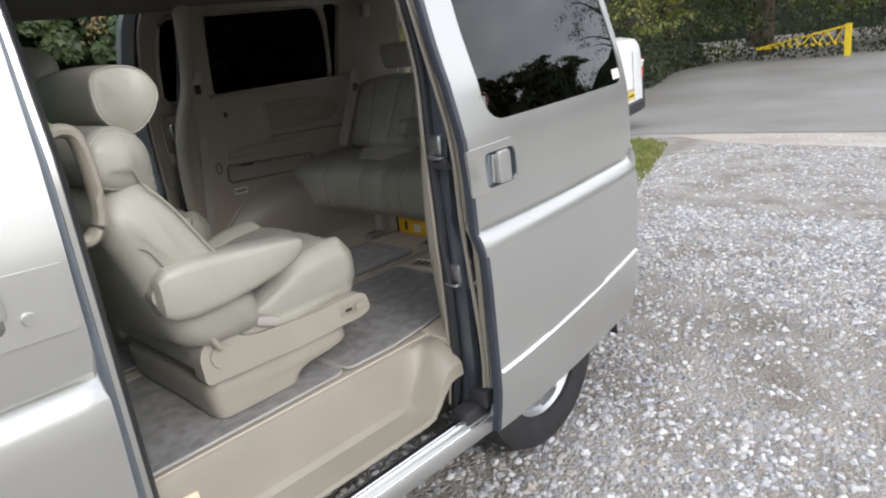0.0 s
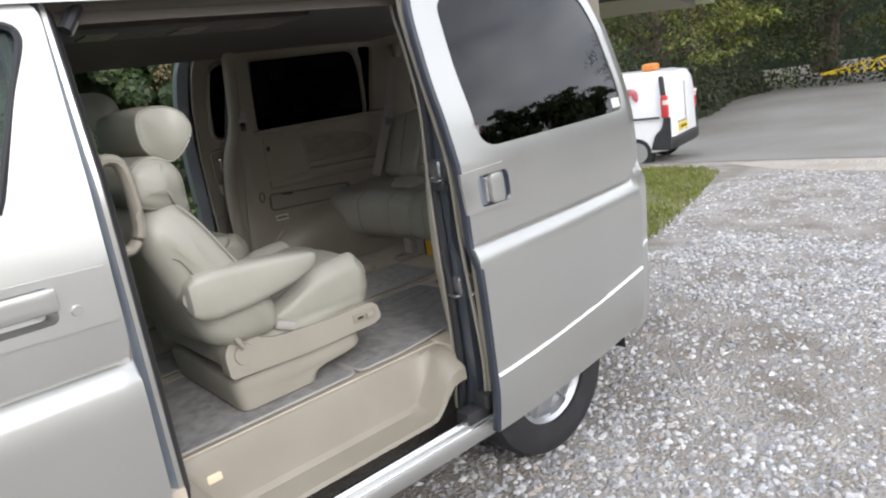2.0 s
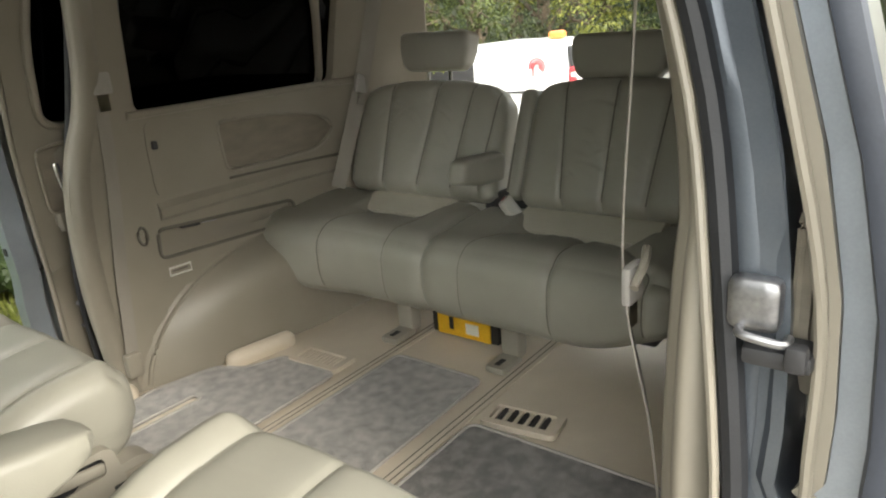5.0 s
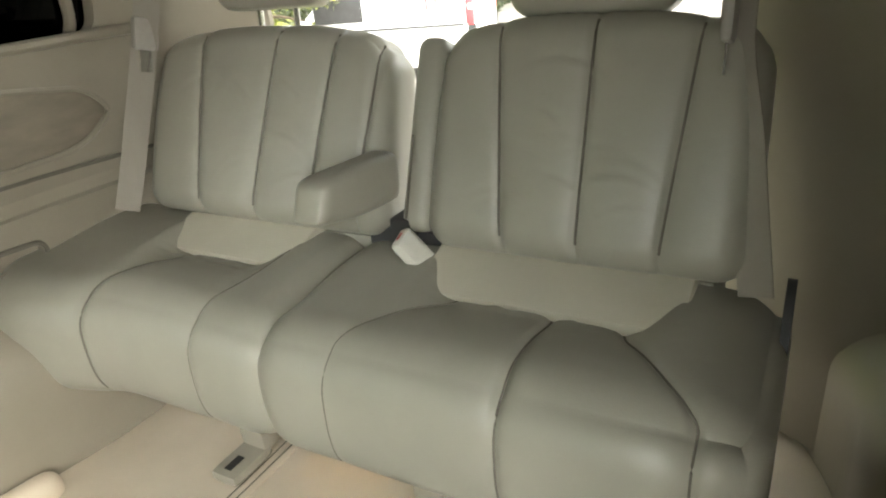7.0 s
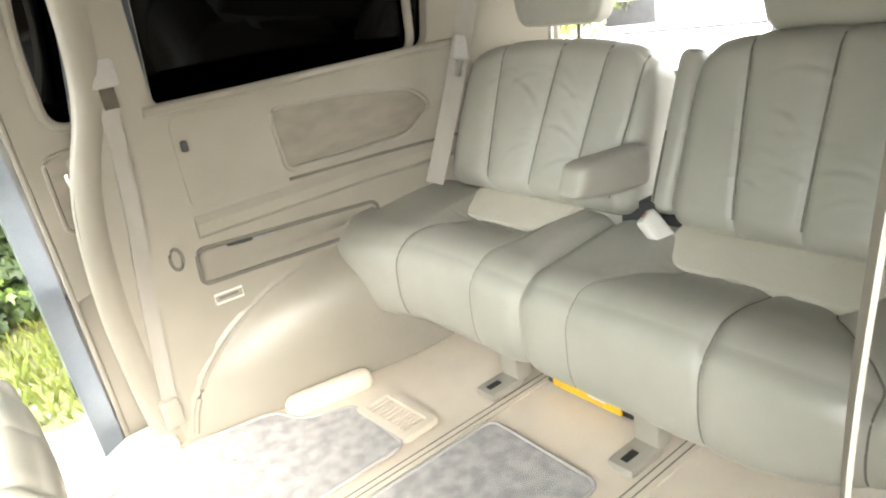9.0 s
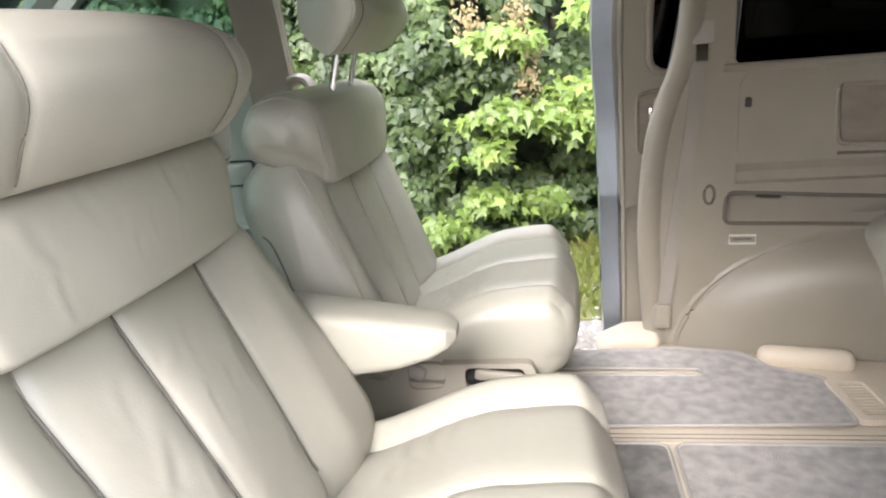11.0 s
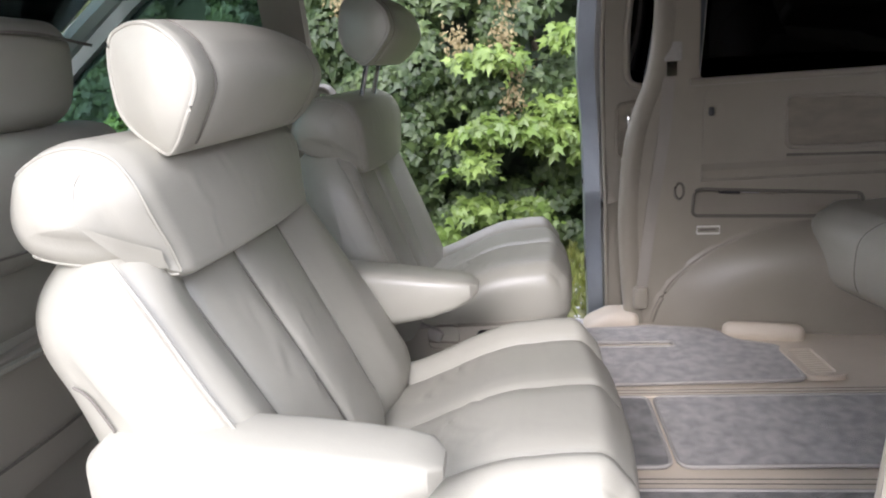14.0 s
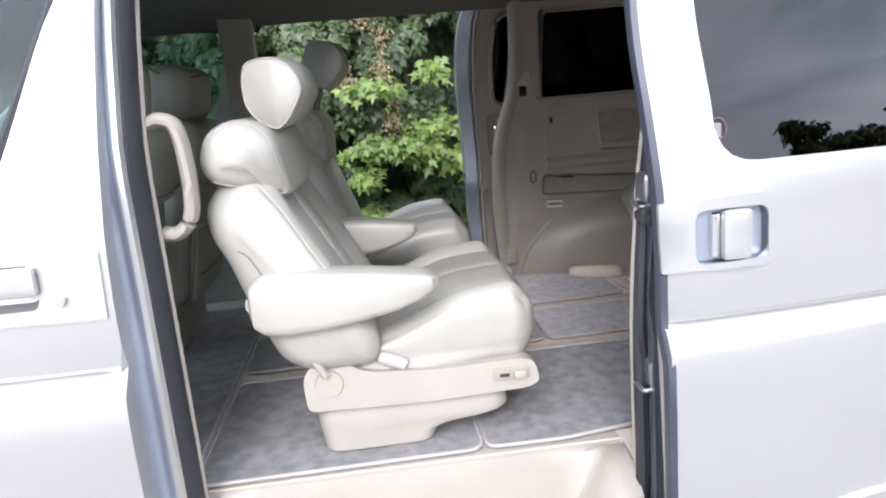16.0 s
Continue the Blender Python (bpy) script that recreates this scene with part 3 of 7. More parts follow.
def hedge():
    """Ivy in overlapping clumps with dark hollows between, maple sprays reaching out of it."""
    rnd = np.random.RandomState(21)
    e = thing("hedge", (-0.5, 4.0, ground_z(-0.5, 4.0)), "dense ivy hedge with lighter maple sprays over turf", "hedge")
    groups = {"ivy": [], "pale": [], "inner": [], "light": [], "seed": []}
    hollows = [(0.10, 1.75, 0.30), (0.22, 1.35, 0.22), (-0.15, 1.52, 0.16), (-0.70, 1.15, 0.20), (-0.30, 0.80, 0.22), (0.35, 0.75, 0.25), (-1.2, 1.7, 0.2), (-0.75, 1.75, 0.12), (-1.9, 1.2, 0.3), (0.9, 1.2, 0.35), (-2.6, 2.0, 0.3), (1.5, 2.1, 0.3)]

    def face(x, z):
        return 3.95 + 0.34 * noise.noise(Vector((x * 0.8, z * 0.8, 3))) + 0.14 * noise.noise(Vector((x * 2.6, z * 2.6, 8))) + 0.08 * math.sin(x * 1.3) + 0.05 * abs(z - 1.2)
    for _ in range(1500):
        x, z = rnd.uniform(-5.5, 3.2), rnd.uniform(0.22, 3.7)
        deep = max([0.0] + [1 - math.hypot(x - a, (z - b) * 1.1) / r for a, b, r in hollows])
        if deep > 0 and rnd.rand() < 0.93:
            continue
        r = rnd.uniform(0.07, 0.19)
        c = (x, face(x, z) + rnd.uniform(-0.02, 0.16) + 0.3 * max(0, deep), z)
        # Paler clumps are chosen more often towards the top.
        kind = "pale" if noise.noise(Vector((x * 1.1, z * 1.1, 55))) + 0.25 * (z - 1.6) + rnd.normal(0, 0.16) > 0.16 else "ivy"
        for _ in range(int(150 * r / 0.13 * (0.5 + r * 4))):
            d = rnd.normal(0, 1, 3)
            d /= np.linalg.norm(d) + 1e-9
            if d[1] > 0.45:
                d[1] = -d[1]
            k = r * (1 - 0.35 * rnd.rand() ** 2)
            groups[kind if rnd.rand() < 0.85 else "ivy"].append(((c[0] + d[0] * k, c[1] + d[1] * k * 0.7, c[2] + d[2] * k * 0.85 + 0.03), (0.6 * d[0], d[1] - 0.5, d[2] + 0.35)))
    # Dark inner leaves stand for the shade between the clumps.
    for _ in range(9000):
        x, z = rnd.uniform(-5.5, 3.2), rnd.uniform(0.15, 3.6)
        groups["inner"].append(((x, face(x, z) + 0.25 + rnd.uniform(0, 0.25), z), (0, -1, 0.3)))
    sprays = [(-0.45, 1.12, 0.20), (-0.22, 1.10, 0.22), (0.02, 1.02, 0.22), (0.14, 0.98, 0.15), (-0.12, 1.22, 0.14), (0.12, 1.24, 0.12), (-0.55, 0.62, 0.16), (-0.85, 0.45, 0.2), (-0.25, 0.55, 0.16), (0.0, 1.62, 0.10)]
    sprays += [(rnd.uniform(-4, 2.6), rnd.uniform(0.35, 2.9), rnd.uniform(0.1, 0.2)) for _ in range(16)]
    for x, z, r in sprays:
        y = face(x, z) - 0.16
        for _ in range(int(130 * r / 0.15)):
            q = rnd.normal(0, 0.55, 3) * np.array([r, 0.09, 0.07])
            groups["light"].append(((x + q[0], y + q[1], z + q[2] - 0.18 * abs(q[0])), (0.3 * q[0] / r, -0.75, 0.85)))
    for x, z in ((-0.33, 1.85), (-0.36, 1.62), (-0.30, 1.45), (-0.32, 1.28), (-0.62, 1.62), (-0.45, 2.0), (-1.3, 1.9), (0.7, 1.9), (-0.9, 2.2), (-0.2, 2.25), (-1.8, 2.1), (0.4, 2.3)):
        y = face(x, z) - 0.10
        for _ in range(110):
            q = rnd.normal(0, 0.04, 3)
            groups["seed"].append(((x + q[0], y + q[1], z + 1.4 * q[2]), (q[0] * 10, -1, 0.4)))
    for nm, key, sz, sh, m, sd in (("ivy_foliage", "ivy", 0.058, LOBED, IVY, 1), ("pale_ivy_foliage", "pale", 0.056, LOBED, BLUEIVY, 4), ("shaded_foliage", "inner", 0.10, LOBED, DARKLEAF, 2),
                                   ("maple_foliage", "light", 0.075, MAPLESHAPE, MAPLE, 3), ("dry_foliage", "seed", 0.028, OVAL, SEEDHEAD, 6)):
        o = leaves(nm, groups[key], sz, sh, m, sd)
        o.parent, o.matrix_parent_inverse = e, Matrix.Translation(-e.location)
    # A dark sheet behind the leaves stands for the shade deep inside.
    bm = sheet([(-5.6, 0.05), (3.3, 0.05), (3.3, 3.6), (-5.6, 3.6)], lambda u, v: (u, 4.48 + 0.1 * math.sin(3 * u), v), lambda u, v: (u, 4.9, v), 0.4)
    part("shade_core", bm, DARKLEAF, e)
    for k in range(9):
        x = -5 + k * 0.95
        part("stem", tube([(x, 4.3, 0.1), (x + 0.15, 4.25, 1.2), (x - 0.1, 4.2, 2.4), (x + 0.1, 4.3, 3.3)], lambda t: 0.03 * (1.2 - t), 7), BARK, e)


hedge()


def tree(x, y, h, spread, material, seed, n=4200, leaf=0.2, low=0.12, label="tall leafy tree at the edge of the car park"):
    """Tapered trunk, limbs and an uneven crown of single leaves."""
    rnd = np.random.RandomState(seed)
    z0 = ground_z(x, y)
    e = thing("tree", (x, y, z0), label, "tree", "trees round the car park")
    bms = [tube([(x, y, z0 - 0.1), (x + 0.1, y, z0 + h * 0.3), (x - 0.15, y + 0.1, z0 + h * 0.6), (x, y, z0 + h * 0.92)], lambda t: 0.03 * h * (1.05 - t) + 0.01, 9)]
    spots = []
    per = max(8, n // 75)
    for k in range(15):
        a, b = rnd.uniform(0, 6.28), rnd.uniform(low, 0.95)
        r = spread * (1 - 0.45 * abs(b - 0.45)) * rnd.uniform(0.55, 1.05)
        s, t = Vector((x, y, z0 + h * b * 0.75)), Vector((x + r * math.cos(a), y + r * math.sin(a), z0 + h * b + 0.05 * h))
        bms.append(tube([s, (s + t) / 2 + Vector((0, 0, 0.06 * h)), t], lambda u: 0.011 * h * (1.1 - u), 6, 4))
        for c_k in range(5):
            c = s.lerp(t, 1.05 - 0.7 * (c_k / 5) ** 1.3)
            g = rnd.normal(0, 1, 3) * spread * 0.14
            c = c + Vector(g) + Vector((0, 0, 0.03 * h))
            rr = spread * rnd.uniform(0.14, 0.27)
            for _ in range(per):
                d = rnd.normal(0, 1, 3)
                d /= np.linalg.norm(d) + 1e-9
                if d[2] < -0.3:
                    d[2] *= -0.6
                m = rr * (1 - 0.4 * rnd.rand() ** 2)
                spots.append(((c.x + d[0] * m, c.y + d[1] * m, max(z0 + 0.15, c.z + d[2] * m * 0.7)), (d[0] * 0.7, d[1] * 0.7, d[2] + 0.5)))
    part("trunk", join(*bms), BARK, e)
    o = leaves("crown", spots, leaf, DIAMOND, material, seed + 5)
    o.parent, o.matrix_parent_inverse = e, Matrix.Translation(-e.location)


TREES = [
    (17.0, 9.6, 8.5, 3.0, WOODLEAF, 0.10), (20.5, 9.0, 9, 3.2, LIGHTLEAF, 0.12), (24.0, 9.2, 10, 3.4, LIGHTLEAF, 0.12), (15.0, 13.0, 10, 3.6, WOODLEAF, 0.03),
    (28.0, 9.5, 10, 3.6, WOODLEAF, 0.03), (21.0, 13.5, 12, 4.2, WOODLEAF, 0.1), (31.0, 6.5, 11, 3.8, WOODLEAF, 0.03), (32.5, 2.0, 11, 3.9, LIGHTLEAF, 0.04),
    (33.0, -3.0, 12, 4.2, WOODLEAF, 0.04), (29.0, 14.0, 12, 4.6, WOODLEAF, 0.1), (37.0, 8.5, 13, 4.8, WOODLEAF, 0.05), (12.5, 10.5, 7.5, 2.8, WOODLEAF, 0.02), (10.0, 8.6, 6.0, 2.2, LIGHTLEAF, 0.02),
    (34.0, -9.5, 12, 4.4, WOODLEAF, 0.05), (6.8, 6.6, 4.6, 1.6, LIGHTLEAF, 0.03), (38.0, 0.0, 13, 4.8, WOODLEAF, 0.05),
]


def swung(x, y):
    """Turns the laid-out wood's edge six degrees, so that the trees fit the camera's view."""
    a, u, v = radians(6), x + 1.3, y + 1.45
    return u * math.cos(a) - v * math.sin(a) - 1.3, u * math.sin(a) + v * math.cos(a) - 1.45


for i, (x, y, h, sp, m, low) in enumerate(TREES):
    tree(*swung(x, y), h, sp, m, 100 + i, n=13000 if x < 34 else 6000, leaf=0.085 if x < 11 else 0.105 if x < 22 else 0.16, low=low)
ACROSS = [(17.5, -17.5, 6.8, 2.8), (22.5, -19, 6.9, 3.0), (27, -20, 8.0, 3.2), (31, -20.5, 9.0, 3.4), (35, -21, 9.0, 3.6), (40, -21, 10.5, 3.8), (45, -22, 11.0, 4.2), (51, -22, 12.5, 4.6), (57, -21, 13.5, 5.0), (14, -24, 5.5, 3.0), (8, -26, 5.0, 3.0), (1, -26, 4.6, 2.6), (-7, -26, 5.0, 3.0)]
for i, (x, y, h, sp) in enumerate(ACROSS):
    tree(x, y, h, sp, WOODLEAF, 200 + i, n=7500 if x > 12 else 2600, leaf=0.42 if x > 12 else 0.6, low=0.03, label="tree in the wood across the gravel")


def far_wood():
    """The lower storey of the wood across the gravel, rising to the rear."""
    rnd = np.random.RandomState(91)
    sp = []
    for _ in range(16000):
        x = rnd.uniform(14, 60)
        y = -18 - 0.08 * (x - 14) + rnd.normal(0, 0.8)
        top = 2.4 + 0.19 * max(0, x - 16) + 0.9 * noise.noise(Vector((x * 0.45, 0, 5))) + 0.5 * noise.noise(Vector((x * 1.4, 0, 9)))
        sp.append(((x, y, ground_z(x, y) + max(0.2, top * rnd.rand() ** 0.75)), (-0.2, 1, 0.5)))
    o = leaves("far_wood", sp, 0.75, OVAL, WOODLEAF, 19)
    tagged(o, "dark lower storey of the wood across the gravel", "undergrowth", kind="stuff")
    # Dark sheet behind the leaves: painted shade that closes the gaps.
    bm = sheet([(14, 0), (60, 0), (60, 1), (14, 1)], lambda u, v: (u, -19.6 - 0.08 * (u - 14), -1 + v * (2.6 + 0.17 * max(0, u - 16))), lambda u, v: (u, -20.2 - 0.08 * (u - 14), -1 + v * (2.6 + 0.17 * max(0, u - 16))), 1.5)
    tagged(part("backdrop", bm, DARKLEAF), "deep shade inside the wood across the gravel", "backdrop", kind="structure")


far_wood()


# Leaf green darkened for the shade the trees cast on the undergrowth.
SHADELEAF = leaf_mat("shaded_undergrowth_leaf", (0.010, 0.018, 0.006), (0.06, 0.075, 0.022), 0.6)


def rise(u):
    t = max(0, min(1, (u - 0.02) / 0.22))
    return 4.5 + 10.5 * t * t * (3 - 2 * t) + 0.5 * math.sin(u * 60)


def undergrowth():
    rnd = np.random.RandomState(77)
    sp = []
    for _ in range(26000):
        u = rnd.rand()
        x = 12 + 16 * u
        y = 8.7 - 1.0 * u + 0.6 * math.sin(u * 9) + rnd.exponential(1.0)
        x, y = swung(x, y)
        sp.append(((x, y, ground_z(x, y) + abs(rnd.normal(0, 0.8)) * (0.7 + 2.2 * rnd.rand() * max(0, 0.4 + noise.noise(Vector((x * 0.6, y * 0.6, 2)))))), (-0.5, -0.5, 0.7)))
    for _ in range(11000):
        y = rnd.uniform(-16, 11)
        x = 28.0 + 0.4 * math.sin(y) + rnd.exponential(1.0)
        x, y = swung(x, y)
        sp.append(((x, y, ground_z(x, y) + abs(rnd.normal(0, 1.0)) * 2.2), (-1, 0, 0.4)))
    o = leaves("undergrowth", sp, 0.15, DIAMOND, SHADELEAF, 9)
    tagged(o, "tangled undergrowth, darkened for shade, along the edge of the wood", "undergrowth", kind="stuff")
    # Dark curved sheet stands for the shade beyond the trees.
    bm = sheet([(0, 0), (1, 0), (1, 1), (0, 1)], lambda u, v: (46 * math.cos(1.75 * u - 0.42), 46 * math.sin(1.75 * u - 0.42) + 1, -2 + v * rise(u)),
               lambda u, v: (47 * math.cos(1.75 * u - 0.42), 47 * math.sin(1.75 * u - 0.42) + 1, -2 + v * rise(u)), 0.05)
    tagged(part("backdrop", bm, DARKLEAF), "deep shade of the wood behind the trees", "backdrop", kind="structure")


undergrowth()


def height_barrier():
    x, z0 = 27.0, ground_z(27, 0)
    e = thing("height_barrier", (x, 5.95, z0), "yellow steel height barrier over the car park entrance", "barrier")
    y0, y1, zb = 5.95, 9.1, -0.45
    part("post", box(x - 0.09, x + 0.09, y0 - 0.09, y0 + 0.09, z0, 0.20), YELLOW, e)
    bar = part("bar", box(x - 0.05, x + 0.05, y0, y1, zb - 0.04, zb + 0.04), YELLOW, e)
    for k in range(9):
        y = y0 + 0.2 + k * 0.25
        part("stripe", box(x - 0.056, x - 0.051, y, y + 0.12, zb - 0.04, zb + 0.04), BLACK, bar)
    part("brace", tube([(x, y0, 0.14), (x, y1, zb)], 0.035, 6, 2, False), YELLOW, e)
    for k in range(4):
        y = y0 + 0.15 + k * 0.55
        zt = 0.14 - (0.14 - zb) * (y - y0) / (y1 - y0)
        part("lattice", tube([(x, y, zt), (x, y + 0.28, zb)], 0.025, 6, 2, False), YELLOW, e)
        part("lattice", tube([(x, y + 0.28, zb), (x, y + 0.55, zt - 0.08)], 0.025, 6, 2, False), YELLOW, e)


height_barrier()


# ---- minivan: body ----
WIDE = 1.8
MIRROR = Matrix.Translation((0, WIDE, 0)) @ Matrix.Diagonal((1, -1, 1, 1))
PROFILE = [(0.30, 0.06), (0.38, 0.025), (0.50, 0.004), (0.75, -0.004), (0.90, -0.008), (0.955, -0.006), (0.985, 0.004), (1.000, 0.021), (1.003, 0.033), (1.011, 0.034), (1.014, 0.023), (1.10, 0.018),
           (1.25, 0.024), (1.40, 0.05), (1.60, 0.105), (1.75, 0.155), (1.82, 0.19), (1.9, 0.26)]


def skin(x, z):
    """The outer face of the body's near side: its distance from the plane y = 0."""
    y = lerp_table(PROFILE, z)
    if x > 0.55:
        y += 0.20 * ((x - 0.55) / 0.8) ** 1.6
    if x < -1.6:
        y += 0.10 * ((-1.6 - x) / 0.8) ** 2
    return y


def door_skin(x, z):
    """The open sliding door stands outside the body, its rear end drawn in a little to fit the camera's view."""
    return lerp_table(PROFILE, z) - 0.085 + 0.098 * max(0, (x - 0.08) / 0.92) ** 1.5


van = thing("minivan", (-0.9, 0.9, 0.0), "silver-beige minivan with both sliding doors and the tailgate open", "minivan")


def both(name, make, material, label="", parent=None, near_parent=None, far_parent=None, smooth=True, sharp=35, near_dx=0.0, far_dx=0.0):
    """The same part on the near and on the far side."""
    a = part(name, moved(make(), Matrix.Translation((near_dx, 0, 0))), material, near_parent or van, label, smooth, sharp)
    b = part(name, moved(make(), Matrix.Translation((far_dx, 0, 0)) @ MIRROR), material, far_parent or van, label, smooth, sharp)
    return a, b


def off(f, d):
    return lambda u, v: (u, f(u, v) + d, v)


# front doors
FD = rounded([(-0.955, 0.42), (-0.945, 1.20), (-0.925, 1.60), (-0.91, 1.80), (-1.30, 1.82), (-1.75, 1.55), (-2.10, 1.24), (-2.16, 0.9), (-2.10, 0.42)], [0.03, 0.1, 0.1, 0.05, 0.2, 0.2, 0.1, 0.1, 0.05])
FDW = rounded([(-1.125, 1.335), (-0.955, 1.745), (-1.32, 1.765), (-1.68, 1.53), (-1.98, 1.30)], [0.07, 0.05, 0.1, 0.1, 0.05])
CUP = rounded([(-1.285, 1.135), (-1.065, 1.135), (-1.065, 1.215), (-1.285, 1.215)], 0.018)
fd_n, fd_f = both("front_door", lambda: sheet(FD, off(skin, 0), off(skin, 0.045), 0.045, [FDW, CUP], rows=(0.90, 0.955, 0.985, 1.0, 1.003, 1.011, 1.014, 1.10)), PAINT)
both("window_glass", lambda: sheet([tuple(p) for p in FDW], off(skin, 0.012), off(skin, 0.016), 0.08), CLEAR, near_parent=fd_n, far_parent=fd_f)
both("window_seal", lambda: tube([(u, skin(u, v) + 0.004, v) for u, v in FDW] + [(FDW[0][0], skin(*FDW[0]) + 0.004, FDW[0][1])], 0.009, 6, 1, False), RUBBER, near_parent=fd_n, far_parent=fd_f)


def handle_cup(u0, u1, v0, v1, f, deep=0.032):
    o = rounded([(u0, v0), (u1, v0), (u1, v1), (u0, v1)], 0.018)
    c = ((u0 + u1) / 2, (v0 + v1) / 2)
    rings = []
    for k, d in ((1.0, 0.0), (0.97, 0.012), (0.85, deep), (0.5, deep + 0.004), (0.02, deep + 0.004)):
        rings.append([(c[0] + (p[0] - c[0]) * k, f(c[0], c[1]) + d, c[1] + (p[1] - c[1]) * k) for p in o])
    bm = loft(rings, cap=False)
    bm.faces.new([v for v in list(bm.verts)[-len(o):]])
    return bm


both("handle_cup", lambda: handle_cup(-1.285, -1.065, 1.135, 1.215, skin), PAINT, near_parent=fd_n, far_parent=fd_f)
both("handle", lambda: moved(softbox((0.225, 0.016, 0.052), 0.007, (14, 4, 6)), Matrix.Translation((-1.172, 0.006, 1.188))), PAINT, near_parent=fd_n, far_parent=fd_f)
PLATE = rounded([(-0.958, 1.105), (-0.955, 1.228), (-1.34, 1.240), (-1.36, 1.115)], [0.006, 0.006, 0.03, 0.03])
both("handle_plate", lambda: sheet(PLATE, off(skin, -0.006), off(skin, 0.004), 0.05, [CUP]), PAINT, near_parent=fd_n, far_parent=fd_f)


def keyhole():
    bm = bmesh.new()
    bmesh.ops.create_cone(bm, cap_ends=True, segments=20, radius1=0.013, radius2=0.011, depth=0.012)
    return moved(bm, Matrix.Translation((-1.03, skin(-1.03, 1.15) - 0.009, 1.150)) @ pose(0, 0, 0, 90, 0, 0))


part("key_lock", keyhole(), PAINT, fd_n)

# door frames between front door and opening
def pillar_run(profile):
    """A moulding up the pillar behind the front door, from points (x, y) of its section."""
    rings = []
    for k in range(25):
        z = 0.36 + 1.47 * k / 24
        dx = 0.014 * max(0, (z - 1.3) / 0.5) ** 2 + 0.05 * max(0, (0.62 - z) / 0.3) ** 2
        dy = max(0, lerp_table(PROFILE, z) - 0.045) - 0.03 * max(0, (0.62 - z) / 0.3)
        rings.append([(x + dx, y + dy, z) for x, y in profile])
    return loft(rings)


both("pillar_jamb", lambda: pillar_run([(-0.985, 0.050), (-0.966, 0.052), (-0.958, 0.066), (-0.950, 0.080), (-0.938, 0.086), (-0.928, 0.082), (-0.922, 0.070), (-0.914, 0.068), (-0.910, 0.080), (-0.906, 0.12), (-0.985, 0.12)]), JAMB, "blue-grey painted pillar", sharp=60)
both("pillar_seal", lambda: pillar_run([(-0.905, 0.080), (-0.899, 0.079), (-0.892, 0.088), (-0.886, 0.100), (-0.881, 0.112), (-0.882, 0.124), (-0.895, 0.13), (-0.905, 0.10)]), RUBBER, "black rubber door seal", sharp=60)
# Two strips of lighter paint stand for the highlights along the pillar's ridges.
both("pillar_ridge_glint", lambda: pillar_run([(-0.922, 0.080), (-0.917, 0.066), (-0.907, 0.064), (-0.902, 0.076), (-0.906, 0.084)]), PAINT)
both("pillar_flange_glint", lambda: pillar_run([(-0.972, 0.056), (-0.966, 0.048), (-0.957, 0.052), (-0.953, 0.066), (-0.960, 0.072)]), PAINT)
both("pillar_trim", lambda: pillar_run([(-0.884, 0.121), (-0.880, 0.120), (-0.877, 0.126), (-0.880, 0.136), (-0.888, 0.136)]), PLASTIC)


def frame_line(inset, d, rear=0.0, deep=0.0):
    """The line round the sliding door's opening."""
    a = [(-0.86 + inset, 1.73 - inset * 0.5)]
    b = [(-0.80 + inset, 1.795 - inset * 0.7), (-0.70 + inset, 1.815 - inset), (-0.30, 1.825 - inset), (0.03 + rear - inset, 1.815 - inset)]
    c = [(q + rear - inset, v) for q, v in ((0.082, 1.70), (0.065, 1.45), (0.024, 1.22), (-0.003, 0.95), (0.0, 0.62), (-0.01, 0.42))]
    return [(u, skin(u, v) + d, v) for u, v in a + b] + [(u, skin(u, v) + d + deep, v) for u, v in c]


part("door_seal", tube(frame_line(-0.004, 0.045, 0.034, 0.042), 0.015, 8, 4), RUBBER, van, "black rubber door seal")
part("door_seal", moved(tube(frame_line(-0.004, 0.045, 0.05), 0.011, 8, 4), MIRROR), RUBBER, van, "black rubber door seal")
part("opening_trim", tube(frame_line(0.010, 0.066, 0.040, 0.042), 0.006, 8, 4), PLASTIC, van)
# rear jamb beside the opening
JR = [(0.044, 0.40), (0.044, 0.95), (0.058, 1.22), (0.09, 1.45), (0.11, 1.72), (0.20, 1.78), (0.20, 0.40)]
both("rear_pillar", lambda: sheet(JR, off(skin, 0.022), off(skin, 0.05), 0.06), SHADEDJAMB, far_dx=0.06)


def jamb_face():
    rings = []
    for p in smooth_line([(q, 0, v) for q, v in ((0.085, 1.78), (0.075, 1.70), (0.055, 1.45), (0.015, 1.22), (-0.005, 0.95), (0.0, 0.62), (-0.01, 0.42))], 4):
        d = skin(p.x, p.z)
        rings.append([(p.x + 0.044 + a, d + b, p.z) for a, b in ((0.024, 0.1), (0.010, 0.085), (0.004, 0.066), (0.010, 0.046), (-0.002, 0.034), (-0.004, 0.020), (0.03, 0.03), (0.04, 0.095))])
    return loft(rings)


part("jamb_face", jamb_face(), SHADEDJAMB, van, "blue-grey painted door jamb")
for z in (1.235, 0.86):
    part("striker_block", join(moved(softbox((0.030, 0.055, 0.06), 0.010, (6, 6, 6)), Matrix.Translation((0.052, 0.060 if z < 1 else 0.078, z))),
                               tube([(0.042, 0.04, z - 0.03), (0.026, 0.045, z - 0.032), (0.026, 0.085, z - 0.028), (0.042, 0.09, z - 0.026)], 0.005, 8)), STEEL, van)
